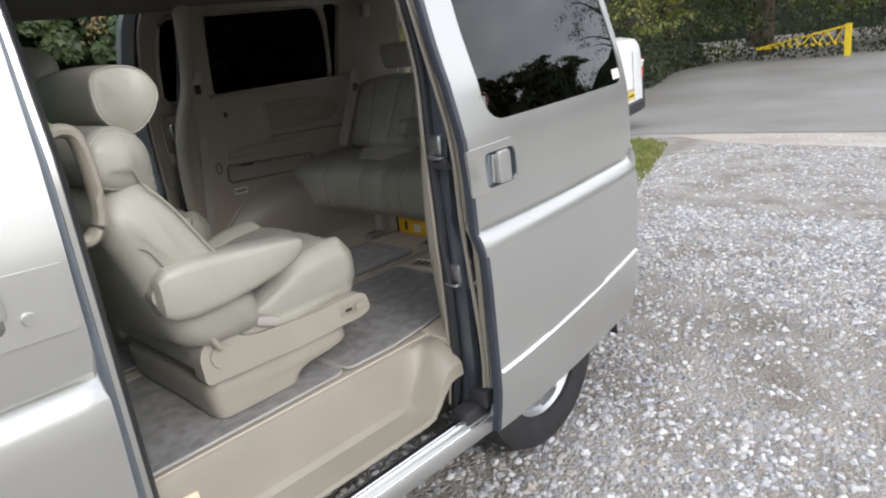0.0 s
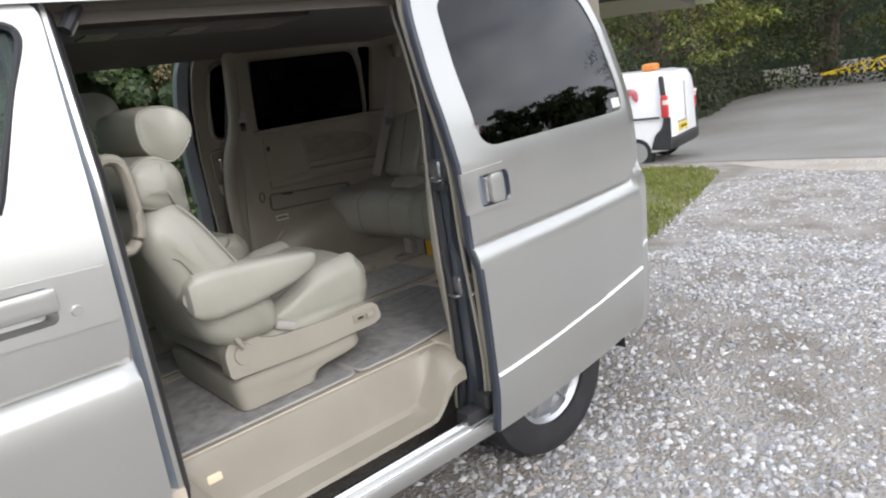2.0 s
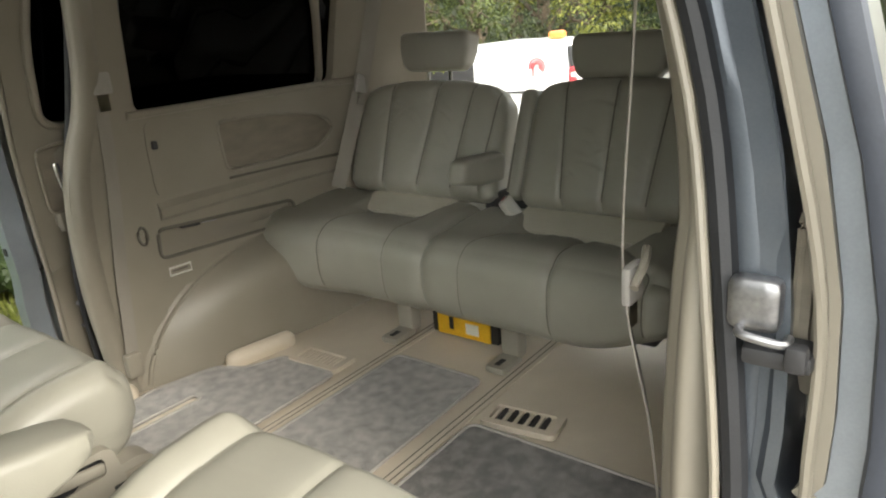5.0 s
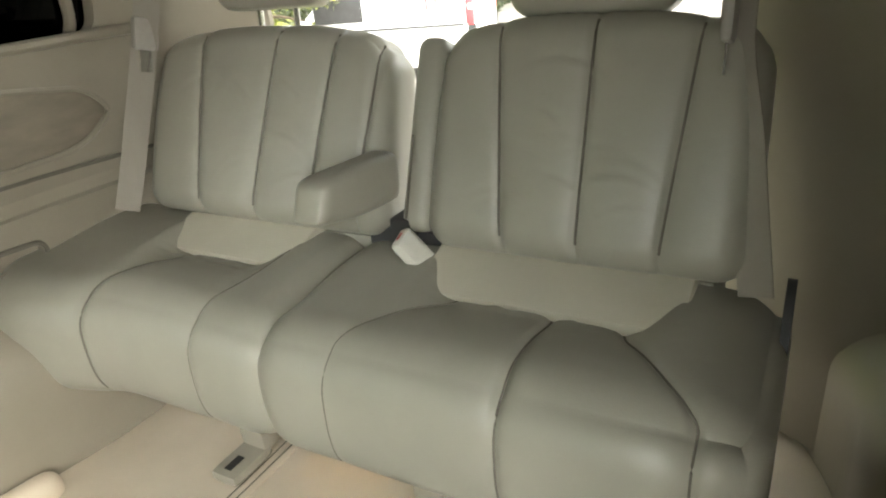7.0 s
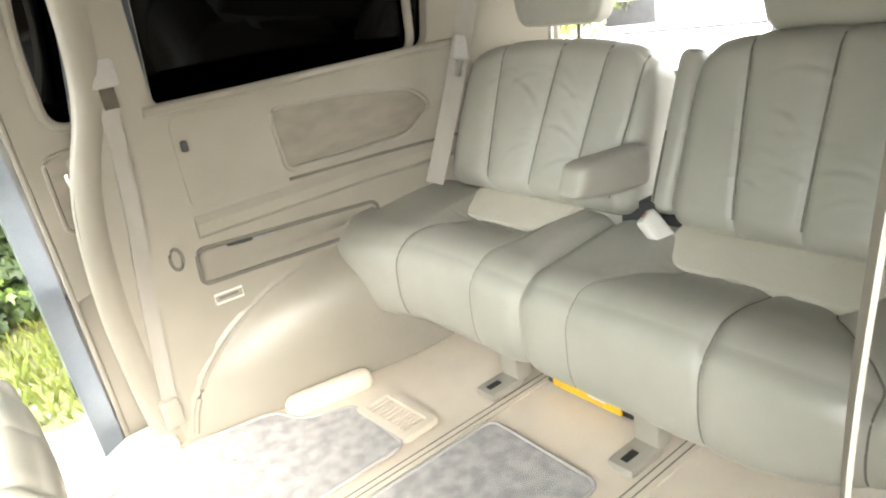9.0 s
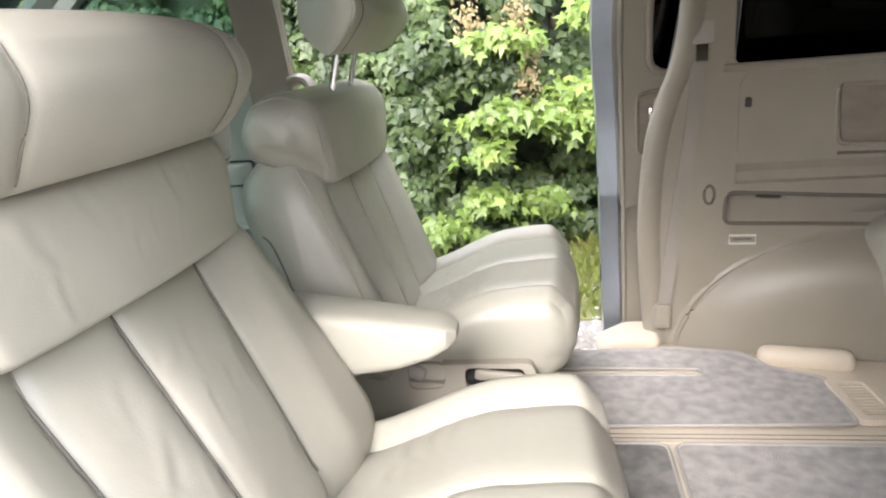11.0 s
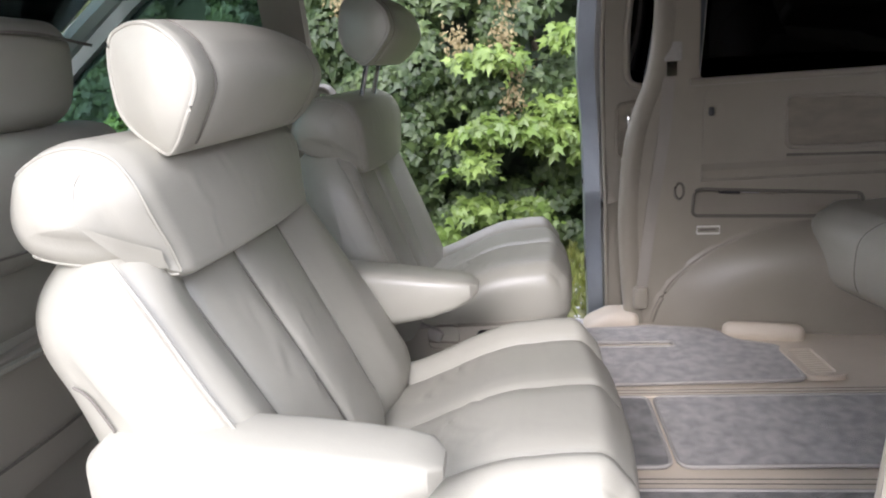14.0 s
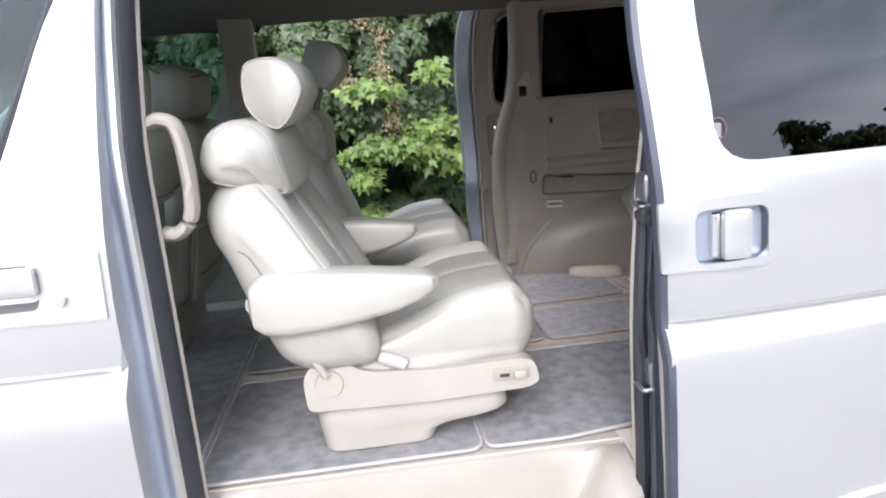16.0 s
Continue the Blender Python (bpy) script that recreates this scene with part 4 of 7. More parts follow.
part("roller_guide", join(moved(softbox((0.05, 0.07, 0.022), 0.006, (6, 6, 4)), Matrix.Translation((0.052, 0.05, 1.182))), moved(softbox((0.02, 0.022, 0.03), 0.005, (4, 4, 4)), Matrix.Translation((0.028, 0.03, 1.19)))), DARKPLASTIC, van)
both("latch_striker", lambda: join(moved(softbox((0.05, 0.02, 0.09), 0.008, (6, 4, 8)), Matrix.Translation((0.075, 0.012, 0.86))),
                                   tube([(0.05, 0.0, 0.90), (0.09, -0.012, 0.88), (0.09, -0.012, 0.85), (0.05, 0.0, 0.83)], 0.007, 8)), STEEL)
both("roller_bracket", lambda: join(box(-0.04, 0.10, 0.0, 0.06, 0.405, 0.45, 0.006), box(0.02, 0.10, -0.03, 0.04, 0.45, 0.50, 0.006)), DARKPLASTIC)

# sliding doors, slid back
SD = rounded([(0.018, 0.375), (0.018, 0.62), (0.012, 1.0), (0.006, 1.25), (-0.012, 1.50), (0.008, 1.70), (0.065, 1.82), (0.93, 1.82), (1.0, 1.66), (1.03, 1.25), (1.0, 0.62), (0.99, 0.40)],
             [0.01, 0.05, 0.05, 0.05, 0.1, 0.1, 0.08, 0.1, 0.1, 0.1, 0.1, 0.04])
SDW = rounded([(0.118, 1.285), (0.098, 1.56), (0.118, 1.745), (0.90, 1.745), (0.955, 1.62), (0.995, 1.285)], [0.075, 0.08, 0.06, 0.06, 0.06, 0.05])
SCUP = rounded([(0.066, 1.112), (0.205, 1.112), (0.205, 1.208), (0.066, 1.208)], 0.022)
sd_n, sd_f = both("sliding_door", lambda: sheet(SD, off(door_skin, 0), off(door_skin, 0.012), 0.04, [SDW, SCUP], rows=(0.90, 0.955, 0.985, 1.0, 1.003, 1.011, 1.014, 1.10)), PAINT, "open sliding door", far_dx=-0.04)
SDF = [(max(u, 0.048), v) for u, v in SD]
both("door_frame", lambda: sheet(SDF, lambda u, v: (u, door_skin(u, v) + 0.013, v), off(door_skin, 0.058), 0.07, [SDW]), JAMB, near_parent=sd_n, far_parent=sd_f, far_dx=-0.04)
SDI = rounded([(0.042, 0.42), (0.042, 1.0), (0.036, 1.30), (0.028, 1.72), (0.08, 1.79), (0.88, 1.79), (0.94, 1.66), (0.97, 1.25), (0.94, 0.45)], 0.05)
SDH = rounded([(0.10, 1.375), (0.092, 1.56), (0.115, 1.735), (0.88, 1.735), (0.93, 1.62), (0.96, 1.375)], [0.05, 0.08, 0.06, 0.06, 0.06, 0.05])
both("inner_panel", lambda: sheet(SDI, off(door_skin, 0.059), off(door_skin, 0.078), 0.06, [SDH]), PLASTIC, near_parent=sd_n, far_parent=sd_f, far_dx=-0.04)
both("inner_armrest", lambda: moved(softbox((0.75, 0.05, 0.24), 0.025, (16, 4, 8), lambda u, p: (p[0], p[1] + 0.098 * max(0, (p[0] + 0.38) / 0.92) ** 1.5, p[2])), Matrix.Translation((0.46, 0.022, 1.22))), PLASTIC, near_parent=sd_n, far_parent=sd_f, far_dx=-0.04)
both("inner_handle", lambda: moved(softbox((0.016, 0.014, 0.080), 0.005, (4, 4, 8)), pose(0.108, 0.056, 1.250, 0, -6, 0)), CHROME, near_parent=sd_n, far_parent=sd_f, far_dx=-0.04)
HCUP = rounded([(0.070, 1.165), (0.070, 1.325), (0.150, 1.335), (0.150, 1.165)], 0.02)
# The recess is a flat plate; a darker cloth tone stands for its shade.
both("handle_recess", lambda: join(sheet([tuple(p) for p in HCUP], lambda u, v: (u, 0.030, v), lambda u, v: (u, 0.044, v), 0.05), tube([(u, 0.044, v) for u, v in HCUP + HCUP[:1]], 0.005, 6, 1, False)), TRIMCLOTH, near_parent=sd_n, far_parent=sd_f, far_dx=-0.04)
both("window_glass", lambda: sheet([tuple(p) for p in SDW], off(door_skin, 0.004), off(door_skin, 0.008), 0.06), PRIVACY, "dark privacy glass", near_parent=sd_n, far_parent=sd_f, far_dx=-0.04)

def edge_seal(lip=0.008, deep=0.026, back=0.010):
    line = smooth_line([(0.018, 0, 0.38), (0.017, 0, 0.62), (0.010, 0, 1.0), (0.004, 0, 1.25), (-0.010, 0, 1.50), (0.006, 0, 1.70), (0.048, 0, 1.81)], 5)
    rings = []
    for p in line:
        d = door_skin(max(0, p.x), p.z)
        rings.append([(p.x - lip, d + 0.012, p.z), (p.x - 0.004, d + 0.000, p.z), (p.x + back - 0.002, d - 0.003, p.z), (p.x + back, d + 0.02, p.z), (p.x + back - 0.002, d + deep, p.z), (p.x - lip + 0.002, d + deep - 0.004, p.z)])
    return loft(rings)


part("edge_seal", edge_seal(), SLATE, sd_n, "slate-coloured rubber door edge")
part("door_edge", moved(edge_seal(0.014, 0.066, 0.040), Matrix.Translation((-0.066, 0, 0)) @ MIRROR), JAMB, sd_f, "blue-grey metal door edge")


def edge_trim():
    line = [(0.040, 0.40), (0.040, 0.62), (0.036, 1.0), (0.032, 1.25), (0.024, 1.50), (0.032, 1.68), (0.06, 1.79)]
    return tube([(u, door_skin(max(0, u), v) + 0.076, v) for u, v in line], 0.007, 8, 5)


both("inner_window_frame", lambda: tube([(u, door_skin(u, v) + 0.080, v) for u, v in SDH + SDH[:1]], 0.011, 8, 1, False), PLASTIC, near_parent=sd_n, far_parent=sd_f, far_dx=-0.04)
both("edge_trim", edge_trim, PLASTIC, near_parent=sd_n, far_parent=sd_f, far_dx=-0.04)
for z in (0.79, 1.08, 1.60):
    part("latch_slot", moved(softbox((0.006, 0.02, 0.05 if z < 1 else 0.02), 0.002, (3, 4, 5)), Matrix.Translation((-0.0645 - 0.006 * (z > 1) - 0.010 * (z > 1.5), WIDE - door_skin(0, z) - 0.030, z))), BLACK, sd_f)
# The cup's shade is put into its darker paint.
both("handle_cup", lambda: handle_cup(0.066, 0.205, 1.112, 1.208, door_skin, 0.045), SHADEDJAMB, near_parent=sd_n, far_parent=sd_f, far_dx=-0.04)
both("handle", lambda: moved(softbox((0.054, 0.022, 0.090), 0.007, (6, 4, 8)), Matrix.Translation((0.143, -0.068, 1.160))), PAINT, near_parent=sd_n, far_parent=sd_f, far_dx=-0.04)
both("handle_lever", lambda: moved(softbox((0.016, 0.014, 0.080), 0.004, (4, 3, 8)), Matrix.Translation((0.108, -0.058, 1.160))), CHROME, near_parent=sd_n, far_parent=sd_f, far_dx=-0.04)
SPL = rounded([(0.004, 1.102), (0.205, 1.098), (0.228, 1.12), (0.226, 1.215), (0.20, 1.232), (0.0, 1.226)], [0.004, 0.02, 0.02, 0.02, 0.02, 0.004])
both("handle_plate", lambda: sheet(SPL, off(door_skin, -0.007), off(door_skin, 0.003), 0.05, [SCUP]), PAINT, near_parent=sd_n, far_parent=sd_f, far_dx=-0.04)
both("chrome_strip", lambda: sheet([(0.028, 0.575), (0.985, 0.640), (0.985, 0.647), (0.028, 0.582)], lambda u, v: (u, door_skin(u, v) - 0.008 + 0.6 * (v - 0.574 - 0.0678 * (u - 0.012)), v), off(door_skin, 0.001), 0.05), SKYLITCHROME, near_parent=sd_n, far_parent=sd_f, far_dx=-0.04)
part("window_sticker", sheet([(0.918, 1.300), (0.982, 1.300), (0.982, 1.335), (0.918, 1.335)], off(door_skin, 0.0025), off(door_skin, 0.0035), 0.1), WHITE, sd_n, "small pale window sticker")
part("sticker_ring", tube([(0.119 + 0.017 * math.cos(a), door_skin(0.12, 1.345) + 0.0005, 1.345 + 0.019 * math.sin(a)) for a in (2 * math.pi * k / 20 for k in range(21))], 0.0007, 6, 1, False), FADEDRED, sd_n, "small faded round window sticker")
part("sticker_print", moved(softbox((0.014, 0.002, 0.026), 0.0008, (4, 2, 6)), Matrix.Translation((0.119, door_skin(0.12, 1.342) + 0.001, 1.342))), STICKER, sd_n)


sd_n.location.x += 0.012


# rear quarter panels with wheel arches
def quarter():
    arch = [(0.49 + 0.375 * math.cos(a), 0.37 + 0.385 * math.sin(a)) for a in (math.pi - 0.12 - (math.pi - 0.24) * k / 18 for k in range(19))]
    o = [(0.205, 0.40)] + arch + [(0.98, 0.38), (1.18, 0.40), (1.30, 0.5), (1.34, 0.9), (1.32, 1.2), (1.28, 1.5), (1.22, 1.82), (0.205, 1.82)]
    w = rounded([(0.27, 1.33), (0.27, 1.745), (1.08, 1.745), (1.13, 1.33)], 0.05)
    return sheet(o, off(skin, 0), off(skin, 0.02), 0.05, [w], rows=(0.90, 0.955, 0.985, 1.0, 1.003, 1.011, 1.014, 1.10))


q_n, q_f = both("quarter_panel", quarter, PAINT)
QW = rounded([(0.27, 1.33), (0.27, 1.745), (1.08, 1.745), (1.13, 1.33)], 0.05)
both("quarter_glass", lambda: sheet([tuple(p) for p in QW], off(skin, 0.005), off(skin, 0.009), 0.08), DEEPGLASS, "dark privacy glass", near_parent=q_n, far_parent=q_f)
both("slide_rail", lambda: sheet([(0.25, 1.012), (1.24, 1.012), (1.24, 1.034), (0.25, 1.034)], off(skin, -0.002), off(skin, 0.004), 0.06), DARKPLASTIC, near_parent=q_n, far_parent=q_f)
both("chrome_strip", lambda: sheet([(1.0, 0.640), (1.30, 0.660), (1.30, 0.670), (1.0, 0.650)], off(skin, -0.006), off(skin, 0.001), 0.05), SKYLITCHROME, near_parent=q_n, far_parent=q_f)
both("wheel_housing", lambda: loft([[(0.49 + 0.38 * math.cos(a), y, 0.33 + 0.38 * math.sin(a)) for y in (0.03, 0.20)] for a in (math.pi * k / 16 for k in range(17))], cap=False, closed=False), DARKPLASTIC)


def bumper():
    pts = [(1.00, 0.07), (1.16, 0.12), (1.29, 0.20), (1.365, 0.36), (1.38, 0.9), (1.365, 1.44), (1.29, 1.60), (1.16, 1.68), (1.00, 1.73)]
    line = smooth_line([(a, b, 0) for a, b in pts], 5)
    rings = []
    for p in line:
        k = 1 - abs(p.y - 0.9) / 0.9
        o = Vector((min(1, 0.2 + k * 2), -1 if p.y < 0.9 else 1, 0)) if abs(p.y - 0.9) > 0.6 else Vector((1, 0, 0))
        o.normalize()
        rings.append([(p.x + o.x * d, p.y + o.y * d * 0.6, z) for d, z in ((-0.02, 0.36), (0.0, 0.34), (0.015, 0.42), (0.022, 0.55), (0.012, 0.66), (-0.03, 0.68), (-0.06, 0.5))])
    return loft(rings)


part("rear_bumper", bumper(), PAINT, van)


# sills, steps
def sill():
    prof = [(0.006, 0.335), (-0.012, 0.37), (-0.008, 0.40), (0.004, 0.412), (0.03, 0.416), (0.034, 0.38), (0.03, 0.335)]
    return loft([[(x, y, z) for y, z in prof] for x in (-2.05, -1.5, -0.9, -0.4, 0.0, 0.18)])


both("sill", sill, PAINT, sharp=60)
both("sill_groove", lambda: loft([[(x, y, z) for y, z in ((0.034, 0.36), (0.034, 0.405), (0.058, 0.405), (0.058, 0.36))] for x in (-0.92, -0.4, 0.04)]), RUBBER)
for y, z, r in ((0.012, 0.417, 0.006), (-0.006, 0.402, 0.004), (0.024, 0.418, 0.004)):
    both("sill_rib", lambda: tube([(-0.92, y, z), (-0.4, y, z), (0.1, y, z)], r, 6), CHROME)
both("sill_channel", lambda: box(-0.92, 0.06, 0.0155, 0.0205, 0.4155, 0.4185), RUBBER)


def step_tub():
    """The entrance step: a moulded well with a sloping rear wall."""
    rows = []
    for k in range(33):
        x = -0.90 + 0.93 * k / 32
        e = max(0, min(1, (x + 0.13) / 0.12)) ** 2 * (3 - 2 * max(0, min(1, (x + 0.13) / 0.12)))
        f = max(0, min(1, (-0.80 - x) / 0.08))
        lift = 0.17 * max(e, f)
        yy = [(0.058, 0.445 + 0.55 * lift), (0.062, 0.458 + 0.7 * lift), (0.10, 0.462 + 0.9 * lift), (0.145, 0.468 + 0.95 * lift), (0.160, 0.482 + 0.9 * lift),
              (0.172, 0.54 + 0.55 * lift), (0.183, 0.605 + 0.18 * lift), (0.192, 0.632), (0.205, 0.641), (0.235, 0.643), (0.235, 0.60)]
        rows.append([(x, y, z) for y, z in yy])
    return loft(rows, cap=False, closed=False)


step_n, step_f = both("entrance_step", step_tub, PLASTIC, "beige moulded entrance step")
part("step_lamp", moved(softbox((0.042, 0.012, 0.024), 0.005, (6, 3, 4)), pose(-0.80, 0.172, 0.565, -10, 0, 0)), STEPLAMP, step_n, "small lit step lamp")

# wheels
for nm, cx, cy, sd in (("rear near", 0.475, 0.195, -1), ("rear far", 0.475, WIDE - 0.115, 1), ("front near", -2.40, 0.14, -1), ("front far", -2.40, WIDE - 0.14, 1)):
    w = new("wheel")
    w.parent, w.matrix_parent_inverse = van, Matrix.Translation(-van.location)
    wheel(w, (cx, cy, 0.358), sd, "")


# roof, ceiling, front, tailgate
def roof_z(x, y):
    k = (y - 0.9) / 0.72
    return 1.935 - 0.10 * abs(k) ** 3 - 0.03 * max(0, (-0.6 - x)) ** 2 - 0.04 * max(0, x - 0.6) ** 2


RO = rounded([(-1.35, 0.19), (1.28, 0.19), (1.28, 1.61), (-1.35, 1.61)], 0.06)
part("roof", sheet(RO, lambda u, v: (u, v, roof_z(u, v)), lambda u, v: (u, v, roof_z(u, v) - 0.03), 0.12), PAINT, van)
both("roof_rail", lambda: loft([[(x, y, z) for y, z in ((0.165, 1.79), (0.185, 1.845), (0.23, 1.88), (0.26, 1.80))] for x in (-1.45, -0.6, 0.4, 1.30)]), PAINT)
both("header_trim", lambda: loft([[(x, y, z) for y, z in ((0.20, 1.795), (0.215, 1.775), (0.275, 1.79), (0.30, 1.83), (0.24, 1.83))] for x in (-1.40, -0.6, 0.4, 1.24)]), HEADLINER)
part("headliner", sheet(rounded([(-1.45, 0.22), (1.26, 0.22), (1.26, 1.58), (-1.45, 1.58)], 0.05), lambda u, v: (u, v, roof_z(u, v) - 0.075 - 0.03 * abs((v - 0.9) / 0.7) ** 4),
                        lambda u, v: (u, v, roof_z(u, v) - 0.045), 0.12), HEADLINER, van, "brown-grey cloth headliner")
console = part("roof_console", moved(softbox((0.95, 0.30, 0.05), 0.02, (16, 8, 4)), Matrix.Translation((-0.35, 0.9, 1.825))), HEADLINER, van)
for k in range(3):
    part("roof_lamp", box(-0.65 + 0.3 * k, -0.55 + 0.3 * k, 0.83, 0.97, 1.795, 1.802, 0.002), PLASTIC, console)


def windscreen():
    return sheet([(0.0, 0.0), (1.0, 0.0), (1.0, 1.0), (0.0, 1.0)], lambda u, v: (-2.30 + 0.92 * v - 0.16 * (1 - (2 * u - 1) ** 2), 0.17 + 1.46 * u + 0.06 * (0.5 - u) * v * 0, 1.16 + 0.72 * v),
                 lambda u, v: (-2.294 + 0.92 * v - 0.16 * (1 - (2 * u - 1) ** 2), 0.17 + 1.46 * u, 1.165 + 0.72 * v), 0.12)


part("windscreen", windscreen(), CLEAR, van)


def nose():
    rings = []
    for x, h, w, b in ((-2.16, 1.18, 0.86, 0.30), (-2.6, 1.08, 0.86, 0.30), (-3.0, 0.98, 0.83, 0.28), (-3.25, 0.88, 0.74, 0.30), (-3.36, 0.74, 0.60, 0.34)):
        ring = []
        for k in range(24):
            a = 2 * math.pi * k / 24
            c, s = math.cos(a), math.sin(a)
            ring.append((x, 0.9 + w * abs(c) ** 0.4 * (1 if c > 0 else -1), (h + b) / 2 + (h - b) / 2 * abs(s) ** 0.4 * (1 if s > 0 else -1)))
        rings.append(ring)
    return loft(rings)


part("bonnet", nose(), PAINT, van)
both("front_pillar", lambda: tube([(-2.20, 0.11, 1.20), (-1.75, 0.14, 1.56), (-1.33, 0.20, 1.83)], 0.035, 8), PAINT)
part("dashboard", moved(softbox((0.42, 1.45, 0.30), 0.08, (10, 20, 8)), Matrix.Translation((-2.03, 0.9, 1.02))), PLASTIC, van)
part("bulkhead", box(-2.20, -2.15, 0.14, 1.66, 0.4, 1.10), DARKPLASTIC, van)


def tailgate():
    tg = pose(1.27, 0.9, 1.895, 0, 12, 0)
    o = rounded([(0.0, -0.66), (0.0, 0.66), (0.50, 0.72), (0.86, 0.70), (0.86, -0.70), (0.50, -0.72)], 0.05)
    w = rounded([(0.10, -0.58), (0.10, 0.58), (0.46, 0.62), (0.46, -0.62)], 0.05)
    body = sheet(o, lambda u, v: (u, v, 0.05 - 0.05 * (v / 0.7) ** 2), lambda u, v: (u, v, -0.005 - 0.05 * (v / 0.7) ** 2), 0.08, [w])
    t = part("tailgate", moved(body, tg), PAINT, van, "raised tailgate")
    part("tailgate_glass", moved(sheet([tuple(p) for p in w], lambda u, v: (u, v, 0.03 - 0.05 * (v / 0.7) ** 2), lambda u, v: (u, v, 0.026 - 0.05 * (v / 0.7) ** 2), 0.1), tg), PRIVACY, t)
    part("tailgate_lining", moved(sheet(rounded([(0.50, -0.62), (0.50, 0.62), (0.82, 0.62), (0.82, -0.62)], 0.05), lambda u, v: (u, v, -0.008 - 0.05 * (v / 0.7) ** 2), lambda u, v: (u, v, -0.03 - 0.05 * (v / 0.7) ** 2), 0.1), tg), PLASTIC, t)
    part("tail_frame", tube([(1.22, 0.34, 1.80), (1.29, 0.28, 1.30), (1.33, 0.26, 0.66), (1.34, 0.9, 0.62), (1.33, 1.54, 0.66), (1.29, 1.52, 1.30), (1.22, 1.46, 1.80)], 0.022, 8), PLASTIC, van)


tailgate()

# ---- minivan: cabin ----
FLOOR = 0.640
fl = part("cabin_floor", box(-2.20, 1.33, 0.20, 1.60, 0.585, FLOOR), VINYL, van, "beige vinyl cabin floor")
both("floor_edge", lambda: box(-2.20, -0.905, 0.06, 0.20, 0.585, FLOOR), VINYL)
both("floor_edge", lambda: box(0.035, 1.10, 0.12, 0.20, 0.585, FLOOR), VINYL)
part("underbody", box(-2.6, 1.26, 0.40, 1.40, 0.33, 0.40), DARKPLASTIC, van)


def wall(x, z):
    """The inner lining of the near side."""
    y = 0.145 + 0.0 * x
    if z > 1.30:
        y += 0.26 * (z - 1.30) ** 1.15
    if x > 0.92:
        y += 0.19 * min(1, (x - 0.92) / 0.36) ** 1.4
    return y


LIN = [(0.048, 0.645), (0.032, 0.80), (0.024, 0.96), (0.030, 1.12), (0.042, 1.235), (0.075, 1.32), (0.115, 1.41), (0.125, 1.50), (0.125, 1.70), (0.10, 1.80), (1.20, 1.80), (1.26, 1.30), (1.31, 0.645)]
LIN = [tuple(p) for p in rounded(LIN, [0, 0.05, 0.05, 0.05, 0.05, 0.05, 0.04, 0.04, 0.04, 0, 0, 0.05, 0], 4)]
WIN = rounded([(0.245, 1.388), (0.225, 1.735), (0.955, 1.735), (0.945, 1.388)], 0.03)
POCKET = rounded([(0.236, 0.988), (0.243, 1.070), (0.72, 1.035), (0.72, 0.965)], 0.022)
OVALP = rounded([(0.498, 1.178), (0.488, 1.326), (0.704, 1.320), (0.895, 1.288), (0.945, 1.235), (0.862, 1.178), (0.672, 1.174)], [0.025, 0.025, 0.1, 0.06, 0.03, 0.08, 0.1])
lin_n, lin_f = both("side_lining", lambda: sheet(LIN, off(wall, 0), off(wall, -0.03), 0.05, [WIN, POCKET, OVALP]), PLASTIC, "beige moulded side lining", near_dx=0.05)
both("storage_pocket", lambda: sheet([tuple(p) for p in POCKET], off(wall, -0.028), off(wall, -0.035), 0.08), PLASTIC, near_parent=lin_n, far_parent=lin_f, near_dx=0.05)
both("pocket_rim", lambda: tube([(u, wall(u, v) + 0.002, v) for u, v in POCKET + POCKET[:1]], 0.005, 6, 1, False), SEAM, near_parent=lin_n, far_parent=lin_f, near_dx=0.05)
both("cloth_inset", lambda: sheet([tuple(p) for p in OVALP], off(wall, -0.010), off(wall, -0.02), 0.05), TRIMCLOTH, near_parent=lin_n, far_parent=lin_f, near_dx=0.05)
both("inset_rim", lambda: tube([(u, wall(u, v) - 0.001, v) for u, v in OVALP + OVALP[:1]], 0.006, 6, 1, False), PLASTIC, near_parent=lin_n, far_parent=lin_f, near_dx=0.05)
LID = rounded([(0.263, 1.155), (0.263, 1.365), (0.445, 1.35), (0.459, 1.16)], 0.03)
both("storage_lid", lambda: sheet([tuple(p) for p in LID], off(wall, 0.004), off(wall, 0.0005), 0.05), PLASTIC, near_parent=lin_n, far_parent=lin_f, near_dx=0.05)
both("switch_panel", lambda: moved(softbox((0.06, 0.02, 0.016), 0.004, (6, 3, 4)), pose(0.345, 0.140, 1.058, 0, 5, 0)), DARKPLASTIC, near_parent=lin_n, far_parent=lin_f, near_dx=0.05)
both("switch_plate", lambda: moved(softbox((0.05, 0.012, 0.012), 0.003, (6, 3, 4)), pose(0.405, 0.142, 1.055, 0, 5, 0)), STEEL, near_parent=lin_n, far_parent=lin_f, near_dx=0.05)
both("coat_hook", lambda: moved(softbox((0.014, 0.02, 0.024), 0.004, (4, 4, 6)), Matrix.Translation((0.283, 0.152, 1.297))), DARKPLASTIC, near_parent=lin_n, far_parent=lin_f, near_dx=0.05)
both("ring_handle", lambda: tube([(0.198 + 0.013 * math.cos(a), 0.150, 1.066 + 0.024 * math.sin(a)) for a in (2 * math.pi * k / 12 for k in range(13))], 0.004, 6, 1, False), SEAM, near_parent=lin_n, far_parent=lin_f, near_dx=0.05)
